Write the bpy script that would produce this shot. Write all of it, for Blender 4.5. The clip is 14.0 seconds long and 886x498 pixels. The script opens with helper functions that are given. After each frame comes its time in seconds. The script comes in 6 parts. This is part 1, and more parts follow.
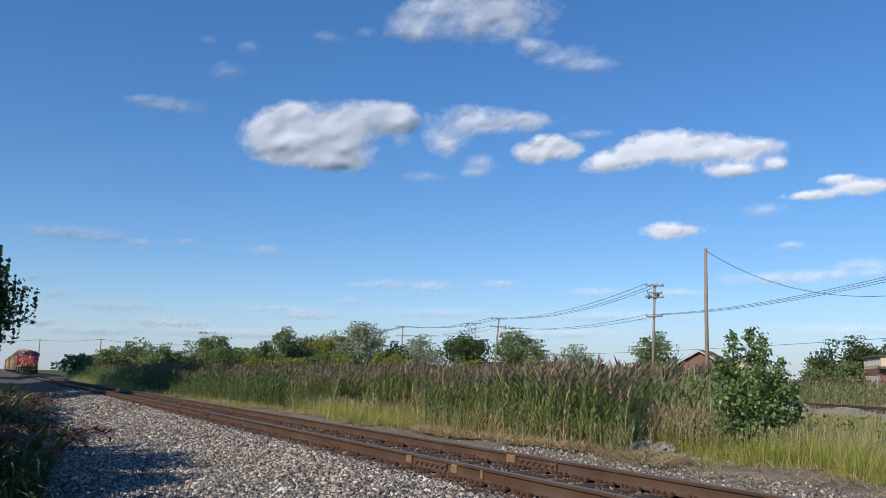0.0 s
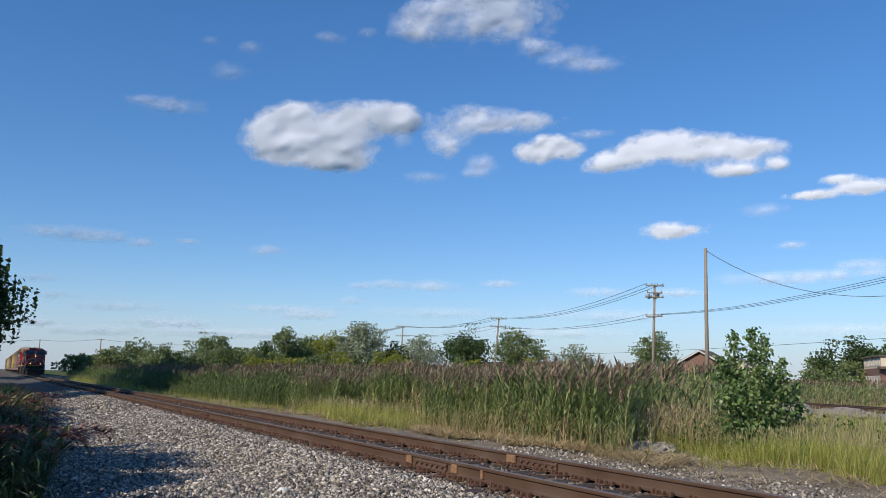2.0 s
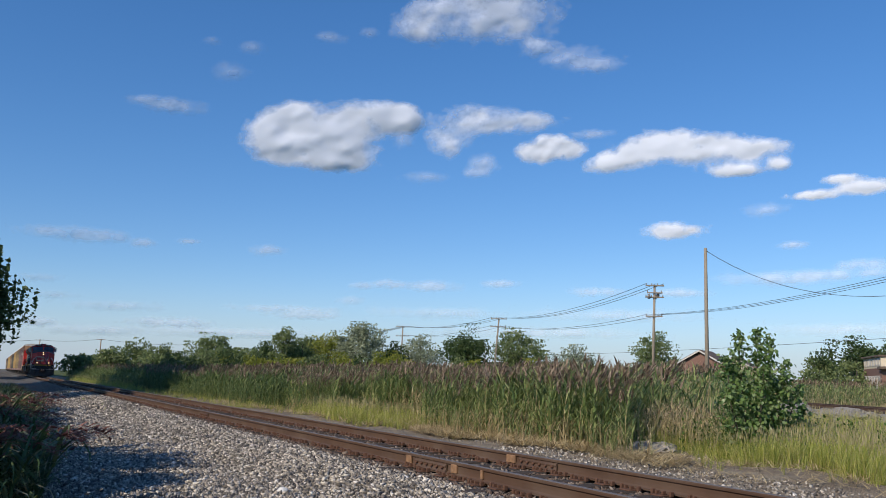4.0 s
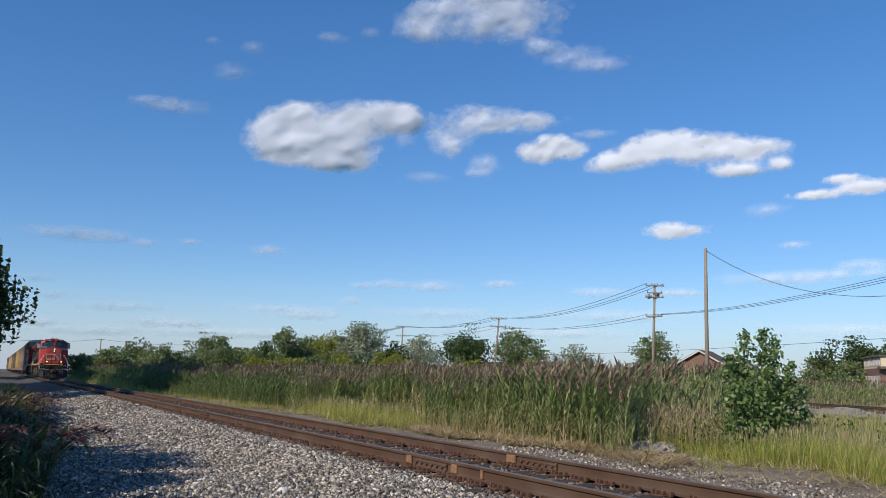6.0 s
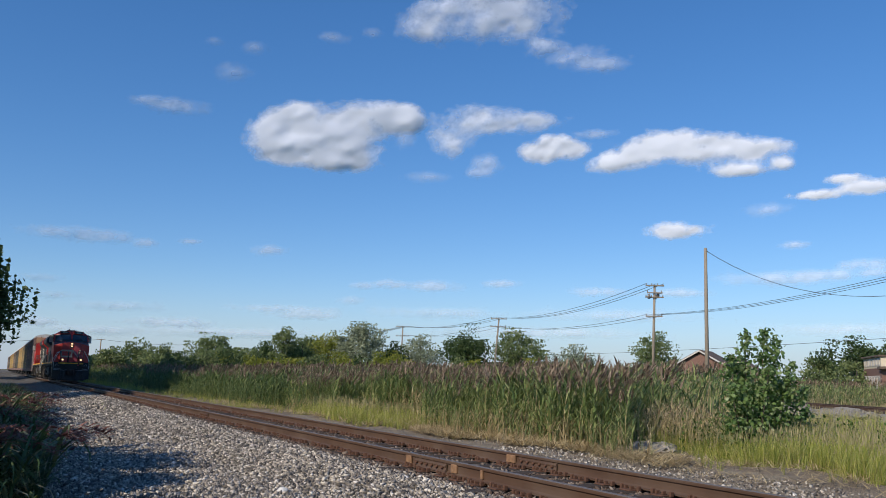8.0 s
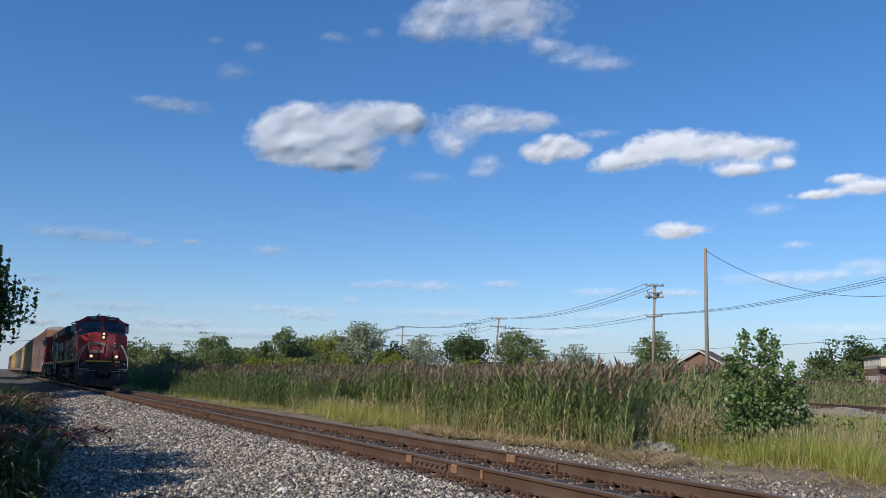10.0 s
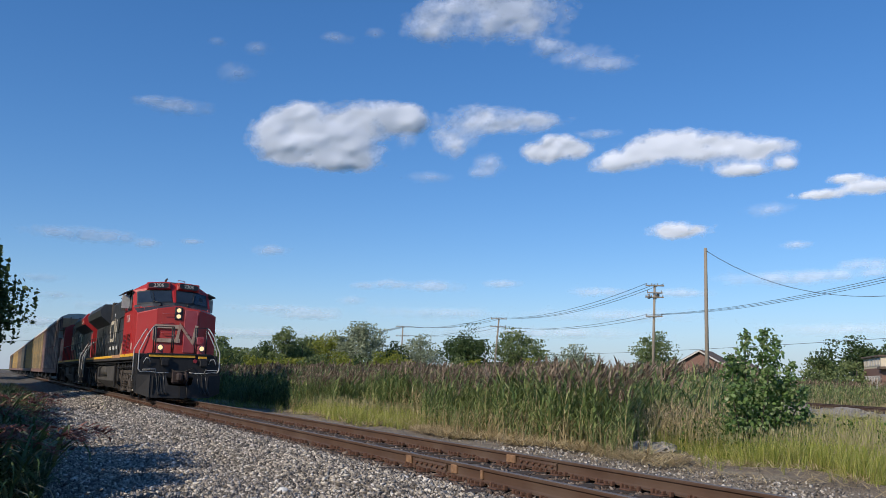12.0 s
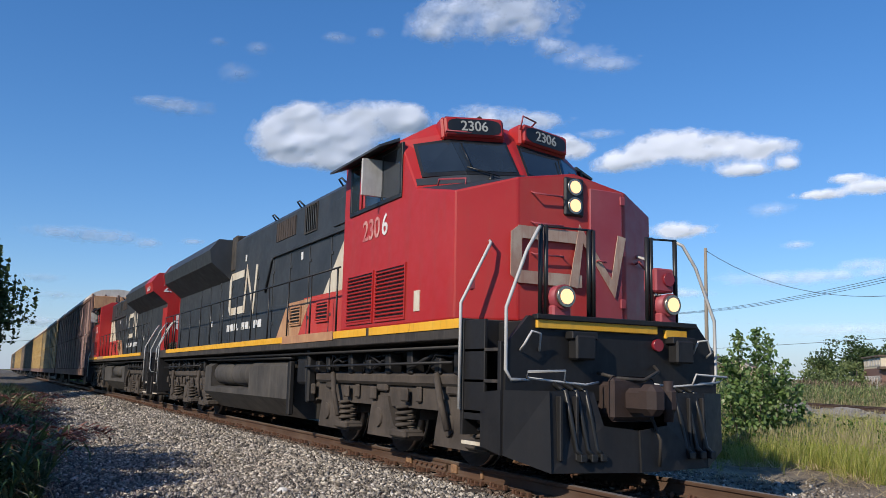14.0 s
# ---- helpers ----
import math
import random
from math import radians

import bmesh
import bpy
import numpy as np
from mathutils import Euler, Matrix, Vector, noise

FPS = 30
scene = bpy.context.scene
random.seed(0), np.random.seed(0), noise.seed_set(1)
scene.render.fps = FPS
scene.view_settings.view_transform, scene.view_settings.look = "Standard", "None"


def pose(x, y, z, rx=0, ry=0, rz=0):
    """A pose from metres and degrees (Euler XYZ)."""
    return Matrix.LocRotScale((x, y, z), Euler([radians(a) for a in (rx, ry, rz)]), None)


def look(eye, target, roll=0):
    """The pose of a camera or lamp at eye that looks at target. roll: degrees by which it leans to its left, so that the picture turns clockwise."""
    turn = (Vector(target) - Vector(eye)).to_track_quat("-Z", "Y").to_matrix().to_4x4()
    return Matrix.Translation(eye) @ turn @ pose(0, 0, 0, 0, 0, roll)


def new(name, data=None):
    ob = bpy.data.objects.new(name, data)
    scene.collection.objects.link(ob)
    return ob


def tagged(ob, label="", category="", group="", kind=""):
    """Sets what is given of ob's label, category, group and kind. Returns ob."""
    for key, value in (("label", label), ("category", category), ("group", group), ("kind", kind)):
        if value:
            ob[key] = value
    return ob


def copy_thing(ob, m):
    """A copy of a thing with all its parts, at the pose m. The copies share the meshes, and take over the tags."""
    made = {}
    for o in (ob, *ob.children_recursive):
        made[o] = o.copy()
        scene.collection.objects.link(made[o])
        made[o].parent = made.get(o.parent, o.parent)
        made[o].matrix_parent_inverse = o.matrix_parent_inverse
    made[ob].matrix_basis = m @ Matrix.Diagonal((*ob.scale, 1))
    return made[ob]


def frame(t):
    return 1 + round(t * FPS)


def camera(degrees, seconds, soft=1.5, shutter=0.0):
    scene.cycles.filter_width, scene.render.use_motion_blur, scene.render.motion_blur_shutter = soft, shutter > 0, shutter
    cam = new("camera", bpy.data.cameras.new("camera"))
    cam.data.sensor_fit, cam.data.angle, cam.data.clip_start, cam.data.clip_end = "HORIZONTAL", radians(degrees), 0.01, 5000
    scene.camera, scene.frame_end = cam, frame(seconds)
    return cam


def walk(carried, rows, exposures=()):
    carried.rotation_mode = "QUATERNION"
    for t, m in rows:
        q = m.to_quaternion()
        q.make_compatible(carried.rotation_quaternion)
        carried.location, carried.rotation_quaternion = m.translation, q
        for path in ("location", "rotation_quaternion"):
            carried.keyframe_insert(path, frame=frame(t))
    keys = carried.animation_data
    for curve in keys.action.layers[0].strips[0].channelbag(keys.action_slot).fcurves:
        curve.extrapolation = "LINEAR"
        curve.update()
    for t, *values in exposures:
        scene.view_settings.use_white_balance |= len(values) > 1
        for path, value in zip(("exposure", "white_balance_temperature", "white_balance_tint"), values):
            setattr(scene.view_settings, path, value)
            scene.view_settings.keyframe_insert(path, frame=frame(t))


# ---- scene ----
import itertools

# camera: stands still beside the line; x runs along the rails, z = 0 at rail top
EYE = Vector((0.0, -6.107, 1.054))
AIM = EYE + 10 * Vector((-0.8765, 0.4571, 0.1511))
cam = camera(55.26, 14.0, 0.55)
walk(cam, [(0.0, look(EYE, AIM, 1.30)), (14.0, look(EYE, AIM, 1.30))],
     exposures=[(0.0, 0.04, 6500, 10), (8.0, 0.0, 6480, 10), (11.0, -0.02, 6400, 10), (13.0, 0.0, 6380, 10), (14.0, 0.1, 6380, 10)])

# sun and sky
SUN_FROM = Vector((0.38, -1.0, 0.0)).normalized()
SUN_EL = radians(33)
world = bpy.data.worlds.new("sky")
scene.world = world
world.use_nodes = True
wn = world.node_tree
sky = wn.nodes.new("ShaderNodeTexSky")
sky.sky_type = "NISHITA"
sky.sun_disc = False
sky.sun_elevation = SUN_EL
sky.sun_rotation = math.atan2(SUN_FROM.x, SUN_FROM.y)
sky.air_density, sky.dust_density, sky.ozone_density = 1.0, 0.1, 4.0
tone = wn.nodes.new("ShaderNodeHueSaturation")
tone.inputs["Saturation"].default_value = 1.3
flat = wn.nodes.new("ShaderNodeGamma")
flat.inputs[1].default_value = 0.84
wn.links.new(sky.outputs[0], flat.inputs[0])
wn.links.new(flat.outputs[0], tone.inputs["Color"])
blue = wn.nodes.new("ShaderNodeMix")
blue.data_type, blue.blend_type = "RGBA", "MULTIPLY"
blue.inputs[0].default_value = 1.0
blue.inputs[7].default_value = (0.93, 0.99, 1.16, 1)
wn.links.new(tone.outputs[0], blue.inputs[6])
# blue-grey haze low over the whole horizon
way_up = wn.nodes.new("ShaderNodeSeparateXYZ")
wn.links.new(wn.nodes.new("ShaderNodeTexCoord").outputs["Generated"], way_up.inputs[0])
depth = wn.nodes.new("ShaderNodeMapRange")
depth.interpolation_type = "SMOOTHERSTEP"
for _k, _v in enumerate((0.13, -0.06, 0.0, 0.85)):
    depth.inputs[_k + 1].default_value = _v
wn.links.new(way_up.outputs[2], depth.inputs[0])
haze = wn.nodes.new("ShaderNodeMix")
haze.data_type = "RGBA"
wn.links.new(depth.outputs[0], haze.inputs[0])
wn.links.new(blue.outputs[2], haze.inputs[6])
haze.inputs[7].default_value = (2.5, 3.15, 4.4, 1)
wn.links.new(haze.outputs[2], wn.nodes["Background"].inputs[0])
wn.nodes["Background"].inputs[1].default_value = 0.142
sun = new("sun", bpy.data.lights.new("sun", "SUN"))
sun.data.energy, sun.data.angle, sun.data.color = 4.35, radians(0.6), (1.0, 0.87, 0.70)
sun.matrix_world = look((0, 0, 50), Vector((0, 0, 50)) - (SUN_FROM * math.cos(SUN_EL) + Vector((0, 0, math.sin(SUN_EL)))))


# ---- materials ----
class Mat:
    """A small node builder round one Principled shader."""

    def __init__(self, name, rough=0.7, metal=0.0, spec=0.5):
        self.m = bpy.data.materials.new(name)
        self.m.use_nodes = True
        self.t = self.m.node_tree
        self.b = self.t.nodes["Principled BSDF"]
        self.b.inputs["Roughness"].default_value = rough
        self.b.inputs["Metallic"].default_value = metal
        self.b.inputs["Specular IOR Level"].default_value = spec
        self.coord = self.t.nodes.new("ShaderNodeTexCoord").outputs["Object"]

    def put(self, socket, value):
        if isinstance(value, bpy.types.NodeSocket):
            self.t.links.new(value, socket)
        else:
            socket.default_value = value

    def noise(self, scale, detail=4, stretch=None, rough=0.55):
        n = self.t.nodes.new("ShaderNodeTexNoise")
        n.inputs["Scale"].default_value = scale
        n.inputs["Detail"].default_value = detail
        n.inputs["Roughness"].default_value = rough
        v = self.coord
        if stretch:
            k = self.t.nodes.new("ShaderNodeMapping")
            k.inputs["Scale"].default_value = stretch
            self.t.links.new(v, k.inputs["Vector"])
            v = k.outputs[0]
        self.t.links.new(v, n.inputs["Vector"])
        return n.outputs["Fac"]

    def voronoi(self, scale, what="Color"):
        n = self.t.nodes.new("ShaderNodeTexVoronoi")
        n.inputs["Scale"].default_value = scale
        self.t.links.new(self.coord, n.inputs["Vector"])
        return n.outputs[what]

    def ramp(self, fac, stops):
        r = self.t.nodes.new("ShaderNodeValToRGB")
        e = r.color_ramp.elements
        while len(e) < len(stops):
            e.new(0.5)
        for el, (p, c) in zip(e, stops):
            el.position = p
            el.color = (*c, 1) if len(c) == 3 else c
        self.t.links.new(fac, r.inputs[0])
        return r.outputs[0]

    def mix(self, fac, a, b, how="MIX"):
        n = self.t.nodes.new("ShaderNodeMix")
        n.data_type, n.blend_type = "RGBA", how
        self.put(n.inputs[0], fac)
        for s, v in ((n.inputs[6], a), (n.inputs[7], b)):
            self.put(s, (*v, 1) if isinstance(v, tuple) and len(v) == 3 else v)
        return n.outputs[2]

    def math(self, op, a, b=0.0, clamp=False):
        n = self.t.nodes.new("ShaderNodeMath")
        n.operation, n.use_clamp = op, clamp
        self.put(n.inputs[0], a)
        self.put(n.inputs[1], b)
        return n.outputs[0]

    def island(self):
        return self.t.nodes.new("ShaderNodeNewGeometry").outputs["Random Per Island"]

    def each(self):
        return self.t.nodes.new("ShaderNodeObjectInfo").outputs["Random"]

    def axis(self, k):
        n = self.t.nodes.new("ShaderNodeSeparateXYZ")
        self.t.links.new(self.coord, n.inputs[0])
        return n.outputs[k]

    def base(self, c):
        self.put(self.b.inputs["Base Color"], (*c, 1) if isinstance(c, tuple) and len(c) == 3 else c)
        return self

    def rough(self, v):
        self.put(self.b.inputs["Roughness"], v)
        return self

    def bump(self, h, strength=0.4, dist=0.02):
        n = self.t.nodes.new("ShaderNodeBump")
        n.inputs["Strength"].default_value = strength
        n.inputs["Distance"].default_value = dist
        self.t.links.new(h, n.inputs["Height"])
        self.t.links.new(n.outputs[0], self.b.inputs["Normal"])
        return self

    def emit(self, c, s):
        self.b.inputs["Emission Color"].default_value = (*c, 1)
        self.b.inputs["Emission Strength"].default_value = s
        return self

    def leafy(self, amount):
        """Lets some light through, as leaves do."""
        tr = self.t.nodes.new("ShaderNodeBsdfTranslucent")
        mx = self.t.nodes.new("ShaderNodeMixShader")
        mx.inputs[0].default_value = amount
        src = self.b.inputs["Base Color"].links[0].from_socket
        self.t.links.new(src, tr.inputs[0])
        out = self.t.nodes["Material Output"]
        self.t.links.new(self.b.outputs[0], mx.inputs[1])
        self.t.links.new(tr.outputs[0], mx.inputs[2])
        self.t.links.new(mx.outputs[0], out.inputs[0])
        return self


def worn_paint(name, col, fade, dirt, rough=0.45, grime=0.35, scale=1.0):
    """Painted steel with fading, rain streaks and dust."""
    m = Mat(name, rough)
    c = m.mix(m.ramp(m.noise(1.3 * scale, 5), [(0.35, (0, 0, 0)), (0.7, (1, 1, 1))]), col, fade)
    streak = m.ramp(m.noise(2.2 * scale, 5, (3.0, 3.0, 0.35)), [(0.5, (0, 0, 0)), (0.75, (1, 1, 1))])
    c = m.mix(m.math("MULTIPLY", streak, grime), c, dirt)
    speck = m.ramp(m.noise(23 * scale, 3), [(0.6, (0, 0, 0)), (0.72, (1, 1, 1))])
    c = m.mix(m.math("MULTIPLY", speck, grime * 0.5), c, dirt)
    m.base(c)
    m.rough(m.math("ADD", m.math("MULTIPLY", m.noise(6 * scale, 4), 0.35), rough - 0.15))
    m.bump(m.noise(3.0 * scale, 3), 0.12, 0.01)
    return m.m


def grainy(name, lo, hi, scale=8, rough=0.8, bump=0.4, dist=0.01, metal=0.0):
    m = Mat(name, rough, metal)
    n = m.noise(scale, 6)
    big = m.noise(scale * 0.12, 3)
    c = m.mix(n, lo, hi)
    c = m.mix(m.math("MULTIPLY", big, 0.5), c, lo)
    m.base(c).bump(m.noise(scale * 2.5, 5), bump, dist)
    return m.m


def foliage(name, cols, thru=0.3, rough=0.55):
    m = Mat(name, rough, 0, 0.35)
    n = len(cols) - 1
    m.base(m.ramp(m.island(), [(i / n, c) for i, c in enumerate(cols)]))
    m.leafy(thru)
    return m.m


# ---- mesh helpers ----
def arrays(name, verts, tris, mats=(), index=None, smooth=False):
    """A mesh from arrays of vertices and triangles."""
    me = bpy.data.meshes.new(name)
    verts, tris = np.asarray(verts, np.float32), np.asarray(tris, np.int32)
    me.vertices.add(len(verts))
    me.vertices.foreach_set("co", verts.ravel())
    me.loops.add(len(tris) * 3)
    me.loops.foreach_set("vertex_index", tris.ravel())
    me.polygons.add(len(tris))
    me.polygons.foreach_set("loop_start", np.arange(0, len(tris) * 3, 3, dtype=np.int32))
    if index is not None:
        me.polygons.foreach_set("material_index", np.asarray(index, np.int32))
    if smooth:
        me.polygons.foreach_set("use_smooth", np.ones(len(tris), bool))
    for m in mats:
        me.materials.append(m)
    me.update(calc_edges=True)
    return me


class Pile:
    """Many copies of small templates gathered into one mesh."""

    def __init__(self):
        self.v, self.t, self.i, self.n = [], [], [], 0

    def add(self, tv, tt, ti, pos, rot, scale, lean=None, squash=None):
        """tv, tt, ti: template vertices, triangles, slots; one copy at each of pos, turned by rot about z, leaned by lean (x, y)."""
        k = len(pos)
        if not k:
            return
        c, s = np.cos(rot)[:, None], np.sin(rot)[:, None]
        x, y, z = tv[None, :, 0], tv[None, :, 1], tv[None, :, 2]
        p = np.stack([x * c - y * s, x * s + y * c, z + 0 * c], -1) * np.reshape(scale, (k, -1, 1) if np.ndim(scale) < 2 else (k, 1, 3))
        if lean is not None:
            h = np.maximum(p[..., 2], 0)
            p[..., 0] += lean[:, :1] * h * h
            p[..., 1] += lean[:, 1:] * h * h
        p = p + np.asarray(pos)[:, None, :]
        self.v.append(p.reshape(-1, 3))
        self.t.append((tt[None] + (self.n + np.arange(k) * len(tv))[:, None, None]).reshape(-1, 3))
        self.i.append(np.tile(ti, k))
        self.n += k * len(tv)

    def make(self, name, mats, smooth=False):
        return new(name, arrays(name, np.concatenate(self.v), np.concatenate(self.t), mats, np.concatenate(self.i), smooth))


def part(name, bm, material, parent=None, label="", smooth=False, m=None):
    """Links a bmesh as one mesh object under a thing or part."""
    me = bpy.data.meshes.new(name)
    bm.to_mesh(me)
    bm.free()
    for mt in material if isinstance(material, (list, tuple)) else [material]:
        me.materials.append(mt)
    if smooth:
        me.polygons.foreach_set("use_smooth", np.ones(len(me.polygons), bool))
    ob = new(name, me)
    if parent is not None:
        ob.parent = parent
    if m is not None:
        ob.matrix_basis = m
    return tagged(ob, label)


def again(name, ob, parent, m, label=""):
    """Another object on the mesh of ob."""
    o = new(name, ob.data)
    o.parent = parent
    o.matrix_basis = m
    return tagged(o, label)


def box(bm, x0, x1, y0, y1, z0, z1, bevel=0.0, slot=0):
    r = bmesh.ops.create_cube(bm, size=1.0, matrix=Matrix.LocRotScale(((x0 + x1) / 2, (y0 + y1) / 2, (z0 + z1) / 2), None, (abs(x1 - x0), abs(y1 - y0), abs(z1 - z0))))
    vs = r["verts"]
    if bevel:
        es = list({e for v in vs for e in v.link_edges})
        vs = bmesh.ops.bevel(bm, geom=es, offset=bevel, segments=1, affect="EDGES", profile=0.5)["verts"]
    if slot:
        for f in {f for v in vs for f in v.link_faces}:
            f.material_index = slot
    return vs


def rod(bm, pts, r=0.02, sides=6, closed=False):
    """A round bar along a line of points."""
    pts = [Vector(p) for p in pts]
    rings = []
    for i, p in enumerate(pts):
        d = (pts[min(i + 1, len(pts) - 1)] - pts[max(i - 1, 0)]).normalized()
        a = d.orthogonal().normalized() if i == 0 else (rings[-1][1] - d * rings[-1][1].dot(d)).normalized()
        b = d.cross(a)
        rr = r[i] if isinstance(r, (list, tuple)) else r
        rings.append(([bm.verts.new(p + rr * (a * math.cos(k * math.tau / sides) + b * math.sin(k * math.tau / sides))) for k in range(sides)], a))
    for (u, _), (w, _) in zip(rings, rings[1:]):
        for k in range(sides):
            f = bm.faces.new((u[k], u[(k + 1) % sides], w[(k + 1) % sides], w[k]))
            f.smooth = True
    bm.faces.new(rings[0][0][::-1])
    bm.faces.new(rings[-1][0])


def drum(bm, a, b, r, sides=16, r2=None):
    """A cylinder or cone frustum from a to b."""
    rod(bm, [a, b], [r, r if r2 is None else r2], sides)


def prism(bm, outline, lo, hi, axis="y", slot=0):
    """An outline of (u, w) pairs drawn out along an axis: y gives (x, z) outlines, x gives (y, z), z gives (x, y)."""
    def p(u, w, d):
        return {"y": (u, d, w), "x": (d, u, w), "z": (u, w, d)}[axis]
    a = [bm.verts.new(p(u, w, lo)) for u, w in outline]
    b = [bm.verts.new(p(u, w, hi)) for u, w in outline]
    fs = [bm.faces.new(a), bm.faces.new(b[::-1])]
    n = len(a)
    for i in range(n):
        fs.append(bm.faces.new((a[i], b[i], b[(i + 1) % n], a[(i + 1) % n])))
    bmesh.ops.recalc_face_normals(bm, faces=fs)
    for f in fs:
        f.material_index = slot
    return fs


def empty(name, m=None, parent=None):
    e = new(name)
    e.empty_display_size = 0.3
    if m is not None:
        e.matrix_basis = m
    e.parent = parent
    return e


# ---- ground ----
PROFILE_Y = np.array([-3000, -60, -9, -7, -4, -2.7, -1.9, -1.5, 1.4, 2.0, 2.9, 4, 6, 10, 40, 3000])
PROFILE_Z = np.array([-2.0, -0.7, -0.5, -0.46, -0.43, -0.40, -0.25, -0.21, -0.21, -0.27, -0.40, -0.43, -0.42, -0.5, -0.7, -2.0])


def ground_z(x, y):
    x, y = np.asarray(x, float), np.asarray(y, float)
    z = np.interp(y, PROFILE_Y, PROFILE_Z)
    rough = np.clip((np.abs(y) - 2) / 2, 0, 1)
    return z + rough * (0.03 * np.sin(x * 0.9 + y * 0.7) + 0.025 * np.sin(x * 0.37 - y * 1.3) + 0.02 * np.sin(x * 2.1 + 1.7 * y))


def ground():
    xs = np.concatenate([[-3000, -1800, -1000, -600, -400, -300, -220], np.arange(-170, -60, 2.5), np.arange(-60, -4, 0.4), np.arange(-4, 12, 1.0), [14, 20, 40, 100, 300, 1000, 3000]])
    ys = np.concatenate([[-3000, -1000, -300, -100, -60, -40, -25, -16, -12], np.arange(-9, 12, 0.3), np.arange(12, 40, 2), [45, 60, 80, 110, 150, 220, 320, 500, 1000, 3000]])
    X, Y = np.meshgrid(xs, ys, indexing="ij")
    V = np.stack([X, Y, ground_z(X, Y)], -1).reshape(-1, 3)
    n = len(ys)
    i, j = np.meshgrid(np.arange(len(xs) - 1), np.arange(n - 1), indexing="ij")
    a = (i * n + j).ravel()
    T = np.concatenate([np.stack([a, a + n, a + n + 1], 1), np.stack([a, a + n + 1, a + 1], 1)])
    m = Mat("ground_cover", 0.95, 0, 0.2)
    y = m.axis(1)
    wob = m.math("MULTIPLY", m.noise(0.6, 5), 2.4)
    stone = m.ramp(m.voronoi(19), [(0.0, (0.035, 0.033, 0.031)), (0.5, (0.10, 0.095, 0.088)), (1.0, (0.22, 0.21, 0.19))])
    fines = m.mix(m.noise(9, 6), (0.07, 0.065, 0.058), (0.16, 0.148, 0.13))
    gravel = m.mix(m.ramp(m.noise(1.2, 4), [(0.4, (0, 0, 0)), (0.65, (1, 1, 1))]), stone, fines)
    soil = m.mix(m.noise(5, 6), (0.15, 0.12, 0.09), (0.34, 0.28, 0.205))
    soil = m.mix(m.ramp(m.noise(2.2, 5), [(0.5, (0, 0, 0)), (0.62, (1, 1, 1))]), soil, (0.30, 0.26, 0.19))
    green = m.mix(m.noise(0.8, 6), (0.045, 0.075, 0.02), (0.12, 0.13, 0.045))
    far = m.math("GREATER_THAN", m.math("ADD", y, wob), 4.2)
    far2 = m.math("GREATER_THAN", m.math("ADD", y, wob), 8.2)
    near = m.math("LESS_THAN", m.math("ADD", y, wob), -5.6)
    c = m.mix(far, gravel, soil)
    c = m.mix(far2, c, green)
    c = m.mix(near, c, green)
    m.base(c).bump(m.voronoi(24, "Distance"), 0.8, 0.05)
    g = new("ground", arrays("ground", V, T, [m.m], smooth=True))
    return tagged(g, "flat ground of grey gravel, bare soil and weeds beside the railway", "ground", kind="structure")


ground()
# ---- railway track ----
rail_steel = Mat("rusted_rail", 0.6, 0.0, 0.4)
_c = rail_steel.mix(rail_steel.noise(6, 6, (0.25, 1, 1)), (0.05, 0.03, 0.021), (0.115, 0.066, 0.042))
_c = rail_steel.mix(rail_steel.ramp(rail_steel.noise(1.1, 4), [(0.45, (0, 0, 0)), (0.7, (1, 1, 1))]), _c, (0.11, 0.075, 0.054))
rail_steel.base(_c).bump(rail_steel.noise(60, 4), 0.2, 0.003)
rail_rust = rail_steel.m
_m = Mat("polished_rail_head", 0.6, 0.15)
_m.base(_m.mix(_m.noise(5, 4, (0.1, 6, 1)), (0.105, 0.085, 0.072), (0.20, 0.175, 0.155)))
rail_shine = _m.m
tie_wood = grainy("creosoted_timber", (0.022, 0.016, 0.012), (0.085, 0.062, 0.047), 14, 0.9, 0.8, 0.02)
iron_rust = grainy("rusted_iron", (0.06, 0.03, 0.019), (0.17, 0.08, 0.045), 18, 0.85, 0.5, 0.006)
orange_rust = grainy("fresh_rust_patch", (0.07, 0.04, 0.026), (0.50, 0.29, 0.15), 16, 0.85, 0.3, 0.004)
X0, X1 = -190.0, 14.0


def rail_profile():
    h = 0.172
    half = [(0.035, 0.0), (0.0365, -0.014), (0.034, -0.034), (0.010, -0.05), (0.0085, -0.09), (0.011, -0.135), (0.030, -0.152), (0.070, -0.161), (0.070, -h)]
    return [(-0.026, 0.004)] + [(-u, w) for u, w in half] + [(u, w) for u, w in half[::-1]] + [(0.026, 0.004)]


def rail(y, parent, x0=X0, x1=X1):
    bm = bmesh.new()
    fs = prism(bm, [(u + y, w) for u, w in rail_profile()], x0, x1, "x")
    for f in fs:
        if f.calc_center_median().z > -0.006 and abs(f.normal.z) > 0.5:
            f.material_index = 1
    return part("rail", bm, [rail_rust, rail_shine], parent, "rusty steel rail with a bright worn running top")


